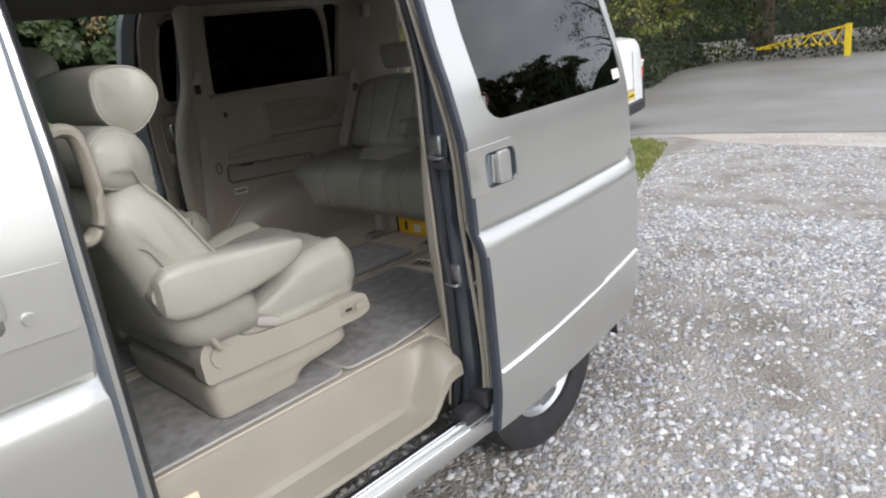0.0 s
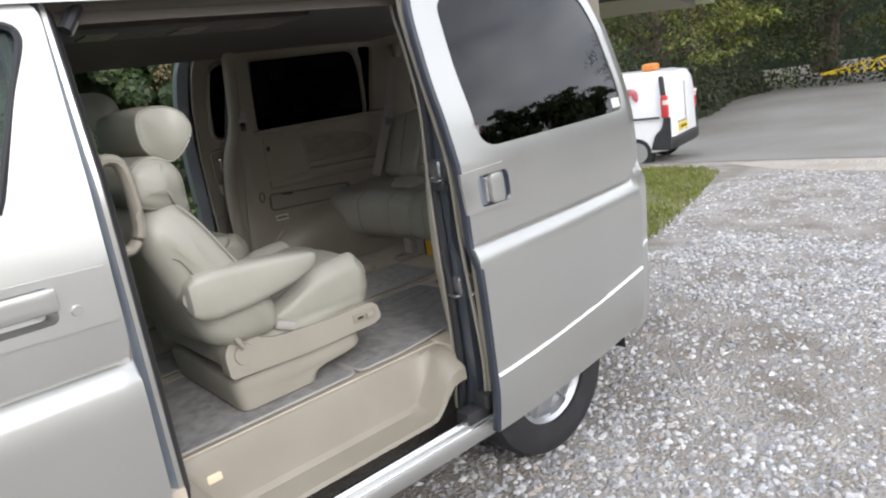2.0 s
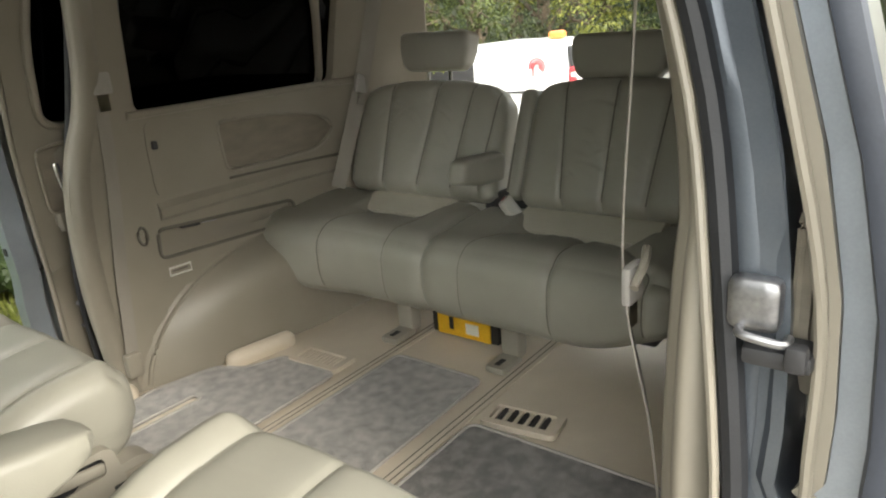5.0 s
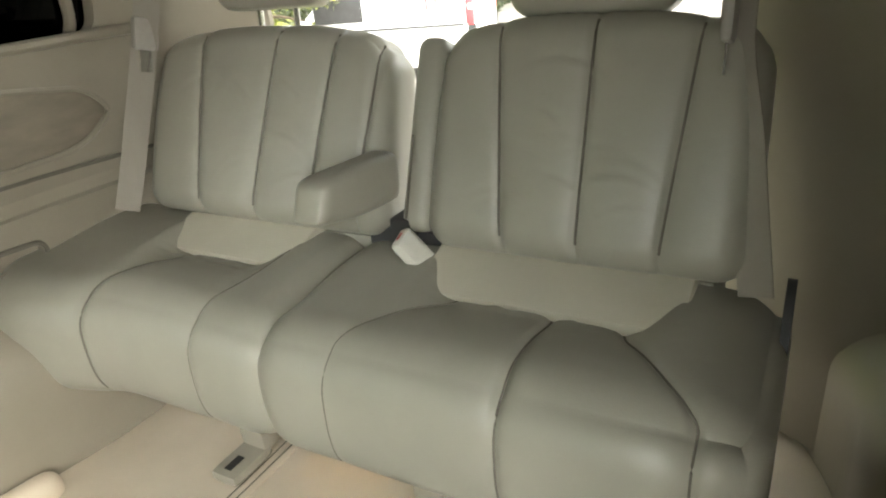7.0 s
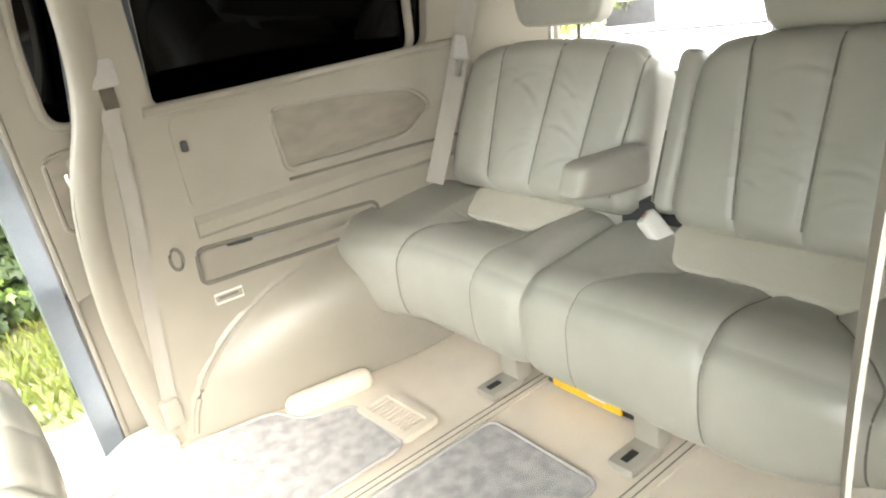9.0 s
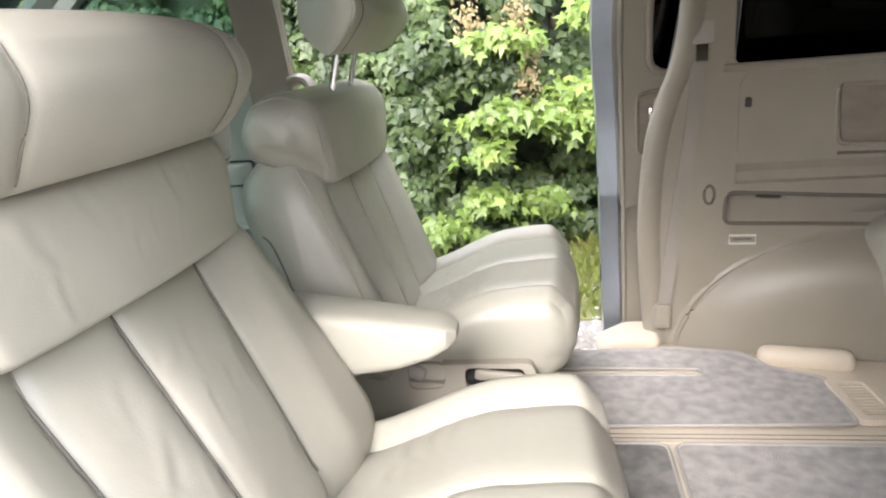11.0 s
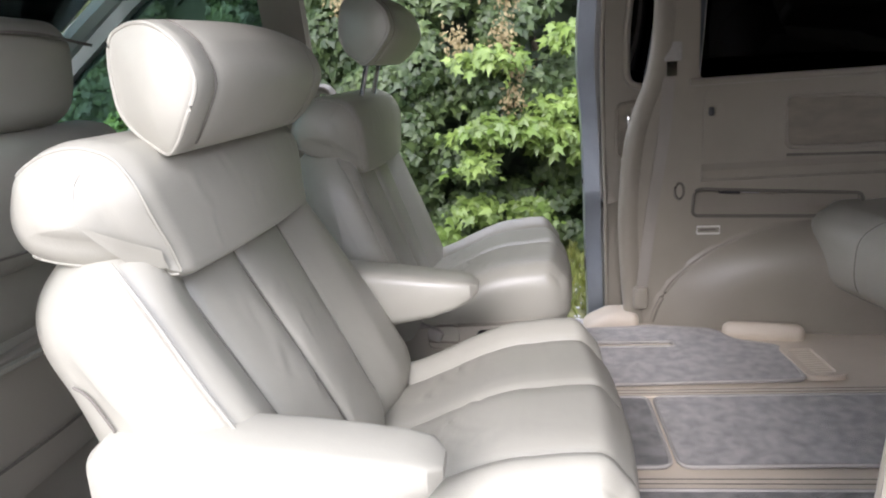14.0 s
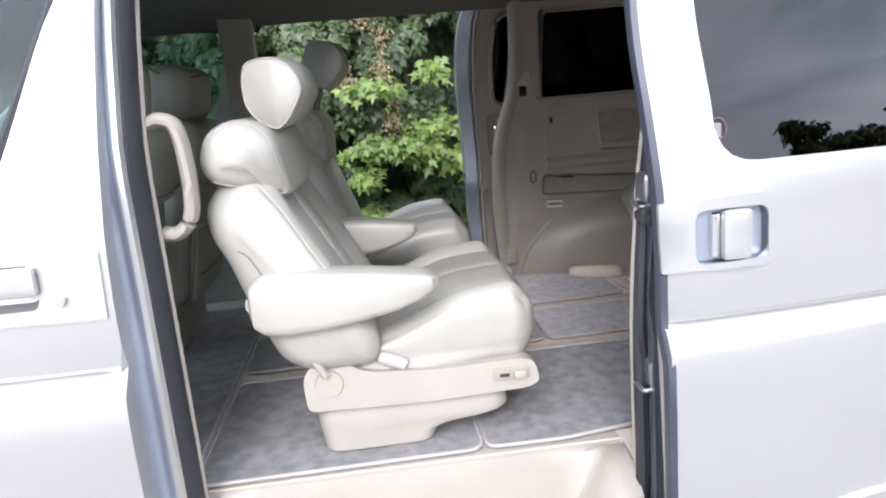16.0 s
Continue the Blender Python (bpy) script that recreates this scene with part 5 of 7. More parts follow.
both("label_frame", lambda: tube([(0.252, 0.148, 0.932), (0.318, 0.148, 0.930), (0.318, 0.148, 0.952), (0.252, 0.148, 0.954), (0.252, 0.148, 0.932)], 0.003, 6, 1, False), WHITE, near_parent=lin_n, far_parent=lin_f, near_dx=0.05)
part("label_bar", moved(box(0.262, 0.308, 0.1455, 0.147, 0.940, 0.945), MIRROR), SEAM, lin_f)
both("belt_line", lambda: tube([(0.50, wall(0.5, 1.16) + 0.001, 1.158), (0.75, wall(0.75, 1.16) + 0.001, 1.150), (1.0, wall(1.0, 1.16) + 0.001, 1.142)], 0.004, 6, 3), SEAM, near_parent=lin_n, far_parent=lin_f, near_dx=0.05)
both("ledge", lambda: loft([[(x, wall(x, z) + d, z) for d, z in ((-0.002, 1.146), (0.012, 1.125), (0.010, 1.10), (-0.002, 1.088))] for x in (0.26, 0.5, 0.75, 1.0, 1.15)]), PLASTIC, near_parent=lin_n, far_parent=lin_f, near_dx=0.05)
both("window_ledge", lambda: tube([(x, wall(x, 1.385) + 0.003, 1.383) for x in (0.22, 0.4, 0.6, 0.8, 0.95, 1.05)], 0.011, 8, 3), PLASTIC, near_parent=lin_n, far_parent=lin_f, near_dx=0.05)


def arch_hump():
    """The wheel housing swelling out of the lining."""
    rows = []
    for i in range(41):
        x = 0.085 + 1.20 * i / 40
        row = []
        for j in range(19):
            z = 0.642 + 0.36 * j / 18
            q = ((x - 0.60) / 0.50) ** 2 + ((z - 0.60) / 0.36) ** 2 if x < 0.60 else ((z - 0.60) / 0.36) ** 2
            h = max(0.0, 1 - q)
            d = (0.035 + 0.095 * max(0, min(1, (x - 0.12) / 0.55))) * (1 - (1 - min(1, h * 1.6)) ** 2.2) - 0.004 * (h <= 0)
            row.append((x, wall(x, z) + d, z))
        rows.append(row)
    return loft(rows, cap=False, closed=False)


both("wheel_arch_cover", arch_hump, PLASTIC, near_parent=lin_n, far_parent=lin_f, sharp=60, near_dx=0.05)
both("arch_bead", lambda: tube([(0.60 - 0.485 * math.sin(a), 0.152, 0.60 + 0.35 * math.cos(a)) for a in (1.42 * k / 12 for k in range(13))], 0.007, 6, 2), PLASTIC, near_parent=lin_n, far_parent=lin_f, near_dx=0.05)

part("rear_pillar_lining", sheet([(0.0, 0.66), (1.0, 0.66), (1.0, 1.80), (0.0, 1.80)], lambda u, v: (1.06 + 0.18 * u, 0.24 + 0.28 * u ** 0.6 - 0.05 * max(0, 1.1 - v), v), lambda u, v: (1.10 + 0.20 * u, 0.18 + 0.25 * u ** 0.6, v), 0.1), PLASTIC, van)

def pillar_cover(wide=1.0, plain=False):
    """The padded near pillar beside the opening: two soft folds, swelling into the cabin."""
    rings = []
    for p in smooth_line([(0.082, 0, 0.645), (0.070, 0, 0.80), (0.063, 0, 0.96), (0.070, 0, 1.12), (0.086, 0, 1.235), (0.110, 0, 1.32), (0.142, 0, 1.42), (0.155, 0, 1.55), (0.150, 0, 1.78)], 4):
        w0 = wall(p.x, p.z)
        if plain:
            rings.append([(p.x - 0.014, w0 - 0.03, p.z), (p.x - 0.022, w0 + 0.002, p.z), (p.x - 0.014, w0 + 0.018, p.z), (p.x + 0.004, w0 + 0.026, p.z), (p.x + 0.028, w0 + 0.018, p.z), (p.x + 0.055, w0 - 0.003, p.z), (p.x + 0.03, w0 - 0.03, p.z)])
            continue
        rings.append([(p.x - 0.010, w0 - 0.012, p.z), (p.x - 0.020, w0 + 0.004, p.z), (p.x - 0.014, w0 + 0.017, p.z), (p.x + 0.000, w0 + 0.022, p.z), (p.x + 0.004, w0 + 0.025, p.z),
                      (p.x + 0.010, w0 + 0.037, p.z), (p.x + 0.024, w0 + 0.044, p.z), (p.x + 0.024 + 0.036 * wide, w0 + 0.030 * wide, p.z), (p.x + 0.024 + 0.106 * wide, w0 - 0.003, p.z), (p.x + 0.024 + 0.076 * wide, w0 - 0.03, p.z), (p.x + 0.02, w0 - 0.03, p.z)])
    return loft(rings)


part("pillar_cover", pillar_cover(), PLASTIC, lin_n, sharp=70)
part("pillar_cover", moved(pillar_cover(0.35, True), Matrix.Translation((-0.022, 0.012, 0)) @ MIRROR), PLASTIC, lin_f, sharp=70)

# grab handles on the front pillars, pillar linings
both("pillar_lining", lambda: pillar_run([(-1.0, 0.136), (-0.886, 0.134), (-0.880, 0.140), (-0.884, 0.150), (-1.0, 0.165)]), PLASTIC)
both("grab_handle", lambda: moved(tube([(-0.882, 0, 1.432), (-0.856, 0, 1.438), (-0.830, 0, 1.418), (-0.822, 0, 1.33), (-0.828, 0, 1.255), (-0.854, 0, 1.222), (-0.884, 0, 1.222)], 0.0145, 10, 5), Matrix.Translation((0, 0.168, 0)) @ Matrix.Diagonal((1, 1.8, 1, 1))), PLASTIC, "beige grab handle")

# seat rails and floor details
for y in (1.185, 0.80):
    r = part("seat_rail", box(-0.86, 1.20, y - 0.022, y + 0.022, FLOOR, FLOOR + 0.004), VINYL, van)
    for d in (-0.008, 0.008):
        part("rail_slot", box(-0.85, 1.19, y + d - 0.0014, y + d + 0.0014, FLOOR + 0.0042, FLOOR + 0.0050), SEAM, r)


def floor_vent(x, y, a, dark, name="floor_vent"):
    m = pose(x, y, FLOOR + 0.003, 0, 0, a)
    o = rounded([(-0.05, -0.095), (0.05, -0.095), (0.05, 0.095), (-0.05, 0.095)], 0.02)
    h = rounded([(-0.03, -0.075), (0.03, -0.075), (0.03, 0.075), (-0.03, 0.075)], 0.008)
    v = part(name, moved(sheet(o, lambda u, w: (u, w, 0.014), lambda u, w: (u, w, 0.0), 0.05, [h]), m), VINYL, van, "beige floor air vent")
    for k in range(11):
        part("slat", moved(box(-0.03, 0.03, -0.072 + 0.0136 * k, -0.064 + 0.0136 * k, 0.002, 0.008), m), (DARKPLASTIC if k % 2 and dark else VINYL), v)
    # A thin dark sheet stands for the shade of the duct below the slats.
    part("duct_shade", moved(box(-0.031, 0.031, -0.076, 0.076, 0.0005, 0.0018), m), BLACK if dark else SEAM, v)


floor_vent(0.474, 1.330, 3, False)
floor_vent(0.495, 0.665, 8, True)
hb = moved(softbox((0.225, 0.058, 0.062), 0.028, (14, 6, 6)), pose(0.418, 1.535, FLOOR + 0.012, 0, 0, -11))
part("floor_hump", hb, VINYL, van)
part("corner_piece", moved(softbox((0.17, 0.12, 0.066), 0.028, (16, 8, 6), lambda u, p: (p[0], p[1], p[2] - 0.03 * step01(-u.x, -0.1, 1.0))), Matrix.Translation((-0.005, 1.675, 0.655))), VINYL, van, "beige moulded corner of the sill")


# ---- mats ----
def mat_piece(outline, label, material=CARPET, r=0.03, t=0.012):
    o = [tuple(p) for p in rounded(outline, r)]
    e = part("floor_mat", sheet(o, lambda u, v: (u, v, FLOOR + t), lambda u, v: (u, v, FLOOR + 0.0045), 0.08), material, smooth=False)
    tagged(e, label, "floor mat", "floor mats")
    part("piping", tube([(u, v, FLOOR + t - 0.001) for u, v in o + o[:1]], 0.0045, 6, 1, False), PIPING, e)
    return e


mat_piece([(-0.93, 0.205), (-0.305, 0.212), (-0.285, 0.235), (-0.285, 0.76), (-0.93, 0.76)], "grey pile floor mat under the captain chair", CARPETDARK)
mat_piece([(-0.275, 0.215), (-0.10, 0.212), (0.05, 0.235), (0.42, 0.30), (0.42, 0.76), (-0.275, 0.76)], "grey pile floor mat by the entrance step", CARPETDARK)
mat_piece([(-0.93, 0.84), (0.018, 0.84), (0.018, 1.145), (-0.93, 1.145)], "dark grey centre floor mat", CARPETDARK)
mat_piece([(0.032, 0.84), (0.598, 0.85), (0.60, 1.145), (0.032, 1.145)], "pale grey patterned centre mat before the bench")
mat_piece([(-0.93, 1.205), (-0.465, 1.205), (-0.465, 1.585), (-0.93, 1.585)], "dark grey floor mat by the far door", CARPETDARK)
mat_piece([(-0.455, 1.205), (0.425, 1.228), (0.428, 1.44), (0.32, 1.49), (0.285, 1.575), (0.10, 1.615), (0.05, 1.605), (-0.455, 1.585), (-0.455, 1.503), (0.152, 1.486), (0.152, 1.452), (-0.455, 1.462)], "pale grey pile mat with a rail slit beside the wheel arch", r=[0.02, 0.02, 0.02, 0.03, 0.03, 0.02, 0.02, 0.01, 0.005, 0.012, 0.012, 0.005])
part("rail_cover", box(-0.85, 0.140, 1.466, 1.482, FLOOR + 0.001, FLOOR + 0.009, 0.003), VINYL, van)
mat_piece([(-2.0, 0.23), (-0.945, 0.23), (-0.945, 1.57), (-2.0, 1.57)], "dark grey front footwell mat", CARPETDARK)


# ---- seats ----
def bump(d, w):
    return math.exp(-(d / w) ** 2)


def creases(seed, n, a0, a1, b0, b1, along, spread, length, depth):
    """Short soft folds scattered over a stretch of hide: a height at (a, b)."""
    rng = random.Random(seed)
    folds = [(rng.uniform(a0, a1), rng.uniform(b0, b1), radians(along + rng.uniform(-spread, spread)), length * rng.uniform(0.5, 1.3), rng.uniform(0.004, 0.008), depth * rng.uniform(0.4, 1.0)) for _ in range(n)]
    folds = [(p, q, math.cos(t), math.sin(t), ln, w, d) for p, q, t, ln, w, d in folds]

    def height(a, b):
        h = 0.0
        for p, q, c, sn, ln, w, d in folds:
            u, v = (a - p) * c + (b - q) * sn, (b - q) * c - (a - p) * sn
            v += 0.25 * u * u / ln
            if abs(u) < 2 * ln and abs(v) < 4 * w:
                h += d * math.exp(-(u / ln) ** 2) * (math.exp(-((v - w) / w) ** 2) - math.exp(-((v + w) / w) ** 2))
        return h
    return height


def pinch(d):
    """A sewn seam: a sharp valley between swelling panels."""
    return 0.006 * math.exp(-(d / 0.0065) ** 2) + 0.0055 * math.exp(-(d / 0.022) ** 2)


def bolster(profile, ya, yb, r, n=80, m=70, move=None, dome=0.006):
    """A stuffed roll across the seat: a smooth side profile in (x, z), carried from ya to yb with round ends; move shifts each point."""
    loop = [Vector(p) for p in rounded(profile, 0.05, 5)]
    loop = smooth_line([(p.x, 0, p.y) for p in loop + loop[:1]], 3)[:-1]
    size = [(loop[(i + 1) % len(loop)] - p).length for i, p in enumerate(loop)]
    step, pts, run, i = sum(size) / n, [], 0.0, 0
    for k in range(n):
        while run + size[i] < k * step:
            run += size[i]
            i += 1
        pts.append(loop[i].lerp(loop[(i + 1) % len(loop)], (k * step - run) / max(1e-9, size[i])))
    turn = sum(pts[k].x * pts[(k + 1) % n].z - pts[(k + 1) % n].x * pts[k].z for k in range(n))
    sign = 1 if turn > 0 else -1
    mid = sum(pts, Vector()) / n
    out = []
    for k in range(n):
        d = (pts[(k + 3) % n] - pts[k - 3]).normalized()
        out.append(Vector((d.z, 0, -d.x)) * sign)
    ends = [(r * (1 - math.cos(a)), r * (1 - math.sin(a))) for a in (math.pi / 2 * j / 6 for j in range(7))]
    runs = [(ya + e, q, 1.0) for e, q in ends] + [(ya + r + (yb - ya - 2 * r) * j / m, 0.0, 1.0) for j in range(1, m)] + [(yb - e, q, 1.0) for e, q in reversed(ends)]
    runs = [(ya - dome * (1 - k * k), r, k) for k in (0.03, 0.3, 0.6, 0.85)] + runs + [(yb + dome * (1 - k * k), r, k) for k in (0.85, 0.6, 0.3, 0.03)]
    rings = []
    for y, q, k in runs:
        ring = []
        for p, o in zip(pts, out):
            a = mid + (p - o * q - mid) * k
            a.y = y
            ring.append(move(a, o, k) if move else a)
        rings.append(ring)
    return loft(rings), pts, out


def captain_chair(cy, arms, label, dx=0.0, lean=16, head_up=0.0, seat_dz=-0.034):
    """A swivelled armchair facing the rear: base, shield, cushion, backrest, upper pad, headrest, armrests."""
    e = thing("captain_chair", (-0.42, cy, FLOOR + 0.012), label, "car seat", "captain chairs")
    z0 = FLOOR + 0.012
    w = 0.265
    shift = Matrix.Translation((dx, 0, 0))

    def put(name, bm, material, parent, label=""):
        return part(name, moved(bm, shift), material, parent, label)

    rings = []
    for z, xa, xb, d in ((z0, -0.640, -0.392, 0.006), (z0 + 0.006, -0.645, -0.387, 0.0), (0.672, -0.648, -0.383, 0.0), (0.688, -0.650, -0.365, 0.0), (0.699, -0.651, -0.325, 0.0), (0.705, -0.653, -0.26, 0.0),
                         (0.712, -0.654, -0.222, 0.0), (0.722, -0.655, -0.209, 0.0), (0.748, -0.657, -0.212, 0.0), (0.757, -0.653, -0.217, 0.005), (0.761, -0.642, -0.23, 0.016)):
        ring = rounded([(xa, cy - w + d), (xb, cy - w + d), (xb, cy + w - d), (xa, cy + w - d)], 0.045)
        rings.append([(u, v, z) for u, v in ring])
    put("base", loft(rings), SHELL, e, "beige plastic seat plinth")
    put("swivel_plate", box(-0.60, -0.26, cy - 0.2, cy + 0.2, 0.752, 0.775), DARKPLASTIC, e)
    for s in (-1, 1):
        so = rounded([(-0.668, 0.775), (-0.672, 0.86), (-0.635, 0.895), (-0.585, 0.885), (-0.53, 0.855), (-0.36, 0.842), (-0.18, 0.846), (-0.150, 0.835), (-0.140, 0.785), (-0.17, 0.772), (-0.40, 0.766)],
                     [0.02, 0.04, 0.03, 0.05, 0.05, 0.05, 0.01, 0.02, 0.02, 0.02, 0.02])
        y = cy + s * 0.274
        bm = sheet(so, lambda u, v: (u, y + s * 0.02 * (1 - ((v - 0.82) / 0.09) ** 2 * 0.5), v), lambda u, v: (u, y - s * 0.03, v), 0.05)
        sh = put("side_shield", bm, SHELL, e, "beige plastic side shield")
        put("switch_bezel", moved(softbox((0.085, 0.008, 0.032), 0.004, (8, 3, 4)), Matrix.Translation((-0.205, y + s * 0.019, 0.812))), PLASTIC, sh)
        put("switch", moved(softbox((0.028, 0.016, 0.020), 0.004, (4, 3, 4)), Matrix.Translation((-0.188, y + s * 0.028, 0.812))), SHELL, sh)
        put("switch_slot", moved(softbox((0.022, 0.004, 0.008), 0.001, (3, 2, 3)), Matrix.Translation((-0.222, y + s * 0.024, 0.811))), BLACK, sh)
        cap = bmesh.new()
        bmesh.ops.create_cone(cap, cap_ends=True, segments=24, radius1=0.032, radius2=0.030, depth=0.006)
        put("pivot_cap", moved(cap, pose(-0.615, y + s * 0.021, 0.838, 90, 0, 0)), SHELL, sh)
        lever = join(tube([(-0.655, y + s * 0.034, 0.95), (-0.640, y + s * 0.036, 0.905), (-0.618, y + s * 0.03, 0.862)], 0.009, 8),
                     moved(softbox((0.036, 0.028, 0.036), 0.014, (6, 6, 6)), Matrix.Translation((-0.655, y + s * 0.034, 0.955))))
        put("recline_lever", lever, SHELL, e)
        put("buckle", moved(softbox((0.07, 0.03, 0.03), 0.010, (6, 4, 4)), pose(-0.47, cy + s * 0.278, 0.872, 0, 25, 0)), PIPING, e)

    fold = creases(3, 16, -0.18, 0.10, -0.17, 0.17, 90, 25, 0.03, 0.0028)

    def cushion(u, p):
        x, y, z = p
        a = abs(y)
        if u.z > -0.2:
            top = step01(u.z, -0.1, 0.6)
            z += top * (0.020 * step01(a, 0.175, 0.235) - pinch(a - 0.185) - 0.7 * pinch(y) * (a < 0.15) + fold(x, y) * step01(u.z, 0.4, 0.9))
            z += top * 0.010 * (1 - u.y * u.y)
        if u.x > 0.5 and u.z < 0.6:
            x -= step01(u.x, 0.5, 0.95) * (pinch(a - 0.195) * 0.7)
        z += 0.036 * step01(u.x, -0.3, 0.75) - 0.018 * step01(u.x, 0.8, 1.0) - 0.070 * (0.5 + 0.5 * u.z) * step01(-u.x, -0.45, 0.8)
        x += 0.020 * (1 - u.y * u.y) * (u.x > 0.5)
        if u.z < 0 and u.x > 0.6:
            x -= 0.035 * -u.z
        if a > 0.2:
            y -= (0.5 * pinch(z - 0.0) if u.z < 0.5 else 0) * (1 if y > 0 else -1)
        return x, y, z
    put("seat_cushion", moved(softbox((0.53, 0.555, 0.165), 0.055, (70, 110, 20), cushion), Matrix.Translation((-0.405, cy, 0.905 + seat_dz))), LEATHER, e)
    for s in (-1, 1):
        put("cushion_piping", tube([(-0.58, cy + s * 0.185, 0.914 + seat_dz), (-0.45, cy + s * 0.185, 0.938 + seat_dz), (-0.28, cy + s * 0.185, 0.992 + seat_dz), (-0.19, cy + s * 0.188, 0.993 + seat_dz), (-0.150, cy + s * 0.193, 0.955 + seat_dz), (-0.146, cy + s * 0.195, 0.90 + seat_dz)], 0.0022, 6, 5), SEAM, e)

    hinge = Vector((-0.672, 0, 0.865))
    tilt = Matrix.Translation(hinge + Vector((0.007, 0, 0))) @ pose(0, 0, 0, 0, 16 - lean, 0) @ Matrix.Translation(-hinge)
    c = cy - 0.008
    rumple = creases(8, 30, -0.16, 0.08, 0.98, 1.20, 35, 30, 0.030, 0.0011)
    SEAMS = ((-0.213, -0.215), (-0.075, -0.096), (0.119, 0.062))

    def seam_at(k, z):
        t = max(0, min(1, (z - 0.99) / 0.26))
        return c + SEAMS[k][1] + (SEAMS[k][0] - SEAMS[k][1]) * t

    def panels(y, z):
        """How far the backrest's front stands in or out across the panels."""
        left, right = seam_at(0, z), seam_at(2, z)
        d = -0.015 * step01(y, left - 0.075, left + 0.01) * step01(-y, -right - 0.10, -right - 0.01)
        d -= sum(pinch(y - seam_at(k, z)) for k in range(3))
        return d + 0.010 * max(0, math.sin(math.pi * (y - left) / (right - left))) * (left < y < right)

    def back_move(a, o, k):
        y0 = a.y
        a.y = c + (y0 - c) * (1 - 0.10 * step01(a.z, 1.20, 1.33) - 0.05 * step01(-a.z, -0.98, -0.86))
        front = step01(o.x, 0.35, 0.8) * k
        if front > 0 and a.z < 1.31:
            d = front * panels(y0, a.z)
            inner = step01(y0, seam_at(0, a.z), seam_at(0, a.z) + 0.03) * step01(-y0, -seam_at(2, a.z), 0.03 - seam_at(2, a.z))
            d += front * inner * rumple(y0 - c, a.z)
            a += o * d
        elif o.x < -0.5:
            a.x -= 0.018 * (1 - ((y0 - c) / 0.30) ** 2)
        return a
    BACK = [(-0.700, 1.300), (-0.745, 1.314), (-0.790, 1.302), (-0.828, 1.255), (-0.822, 1.190), (-0.797, 1.140), (-0.757, 1.018), (-0.712, 0.900), (-0.655, 0.868), (-0.505, 0.868), (-0.495, 0.945), (-0.573, 1.091), (-0.612, 1.158), (-0.646, 1.216), (-0.672, 1.268)]
    bm, _, _ = bolster(BACK, c - 0.328, c + 0.288, 0.055, 150, 130, back_move, 0.012)
    bk = put("backrest", moved(bm, tilt), LEATHER, e)
    nrm = Vector((0.873, 0, 0.488))
    for k in range(3):
        line = []
        for j in range(21):
            z = 0.975 + 0.29 * j / 20
            x = -0.678 + 0.105 * (1.279 - z) / 0.188
            y = seam_at(k, z)
            line.append(Vector((x, y, z)) + nrm * (panels(y, z) + 0.0006))
        put("back_seam", moved(tube(line, 0.0019, 6, 1), tilt), SEAM, bk)
    # piping where the side panel meets the front bolster
    put("side_piping", moved(tube([(-0.712, c - 0.300, 1.294), (-0.668, c - 0.313, 1.235), (-0.625, c - 0.317, 1.158), (-0.575, c - 0.317, 1.072), (-0.525, c - 0.314, 0.985)], 0.0024, 6, 6), tilt), LEATHER, bk)
    put("shell_seam", moved(tube([(-0.765, c - 0.330, 1.166), (-0.745, c - 0.332, 1.150), (-0.715, c - 0.332, 1.09), (-0.69, c - 0.330, 1.03)], 0.0016, 6, 6), tilt), SEAM, bk)

    ruck = creases(5, 12, -0.2, 0.2, 1.30, 1.39, 85, 20, 0.022, 0.0011)

    def pad_move(a, o, k):
        fore = step01(a.x, -0.80, -0.66)
        low = step01(-a.z, -1.37, -1.265)
        y0 = a.y
        a.y = c + 0.004 + (y0 - c) * (1 - 0.085 * fore - 0.10 * fore * low - 0.04 * step01(a.z, 1.38, 1.43))
        if o.x > 0.4:
            a.x += (0.014 * (1 - ((y0 - c) / 0.29) ** 2) + ruck(y0 - c, a.z)) * k
        return a
    PAD = [(-0.826, 1.345), (-0.806, 1.402), (-0.770, 1.424), (-0.735, 1.427), (-0.695, 1.412), (-0.670, 1.375), (-0.662, 1.32), (-0.655, 1.262), (-0.672, 1.256), (-0.705, 1.272), (-0.765, 1.286), (-0.812, 1.305)]
    bm, pp, po = bolster(PAD, c - 0.322, c + 0.264, 0.040, 90, 90, pad_move, 0.010)
    pad = put("upper_pad", moved(bm, tilt), LEATHER, e)
    for sd, yy in ((-1, c - 0.322 + 0.016), (1, c + 0.264 - 0.016)):
        ring = [pad_move(p - o * 0.0075 + Vector((0, yy - p.y, 0)), o, 0.0) for p, o in zip(pp, po)]
        ring = [p for p in ring if p.x > -0.80]
        k0 = max(range(len(ring)), key=lambda i: (ring[i] - ring[i - 1]).length)
        put("pad_piping", moved(tube(ring[k0:] + ring[:k0], 0.0017, 6, 1, False), tilt), LEATHER, pad)

    ch = c - 0.013

    def head_move(a, o, k):
        y0 = a.y
        a.y = ch + (y0 - ch) * (1 - 0.05 * step01(-a.z, -1.45, -1.39) - 0.20 * step01(-a.x, 0.62, 0.74))
        side = abs(y0 - ch)
        if o.x > 0.3:
            a.x += k * (0.014 * (1 - (side / 0.239) ** 2) - 0.6 * pinch(side - 0.188))
        if o.z > 0.5:
            a.z += 0.008 * (1 - (side / 0.239) ** 2)
        return a
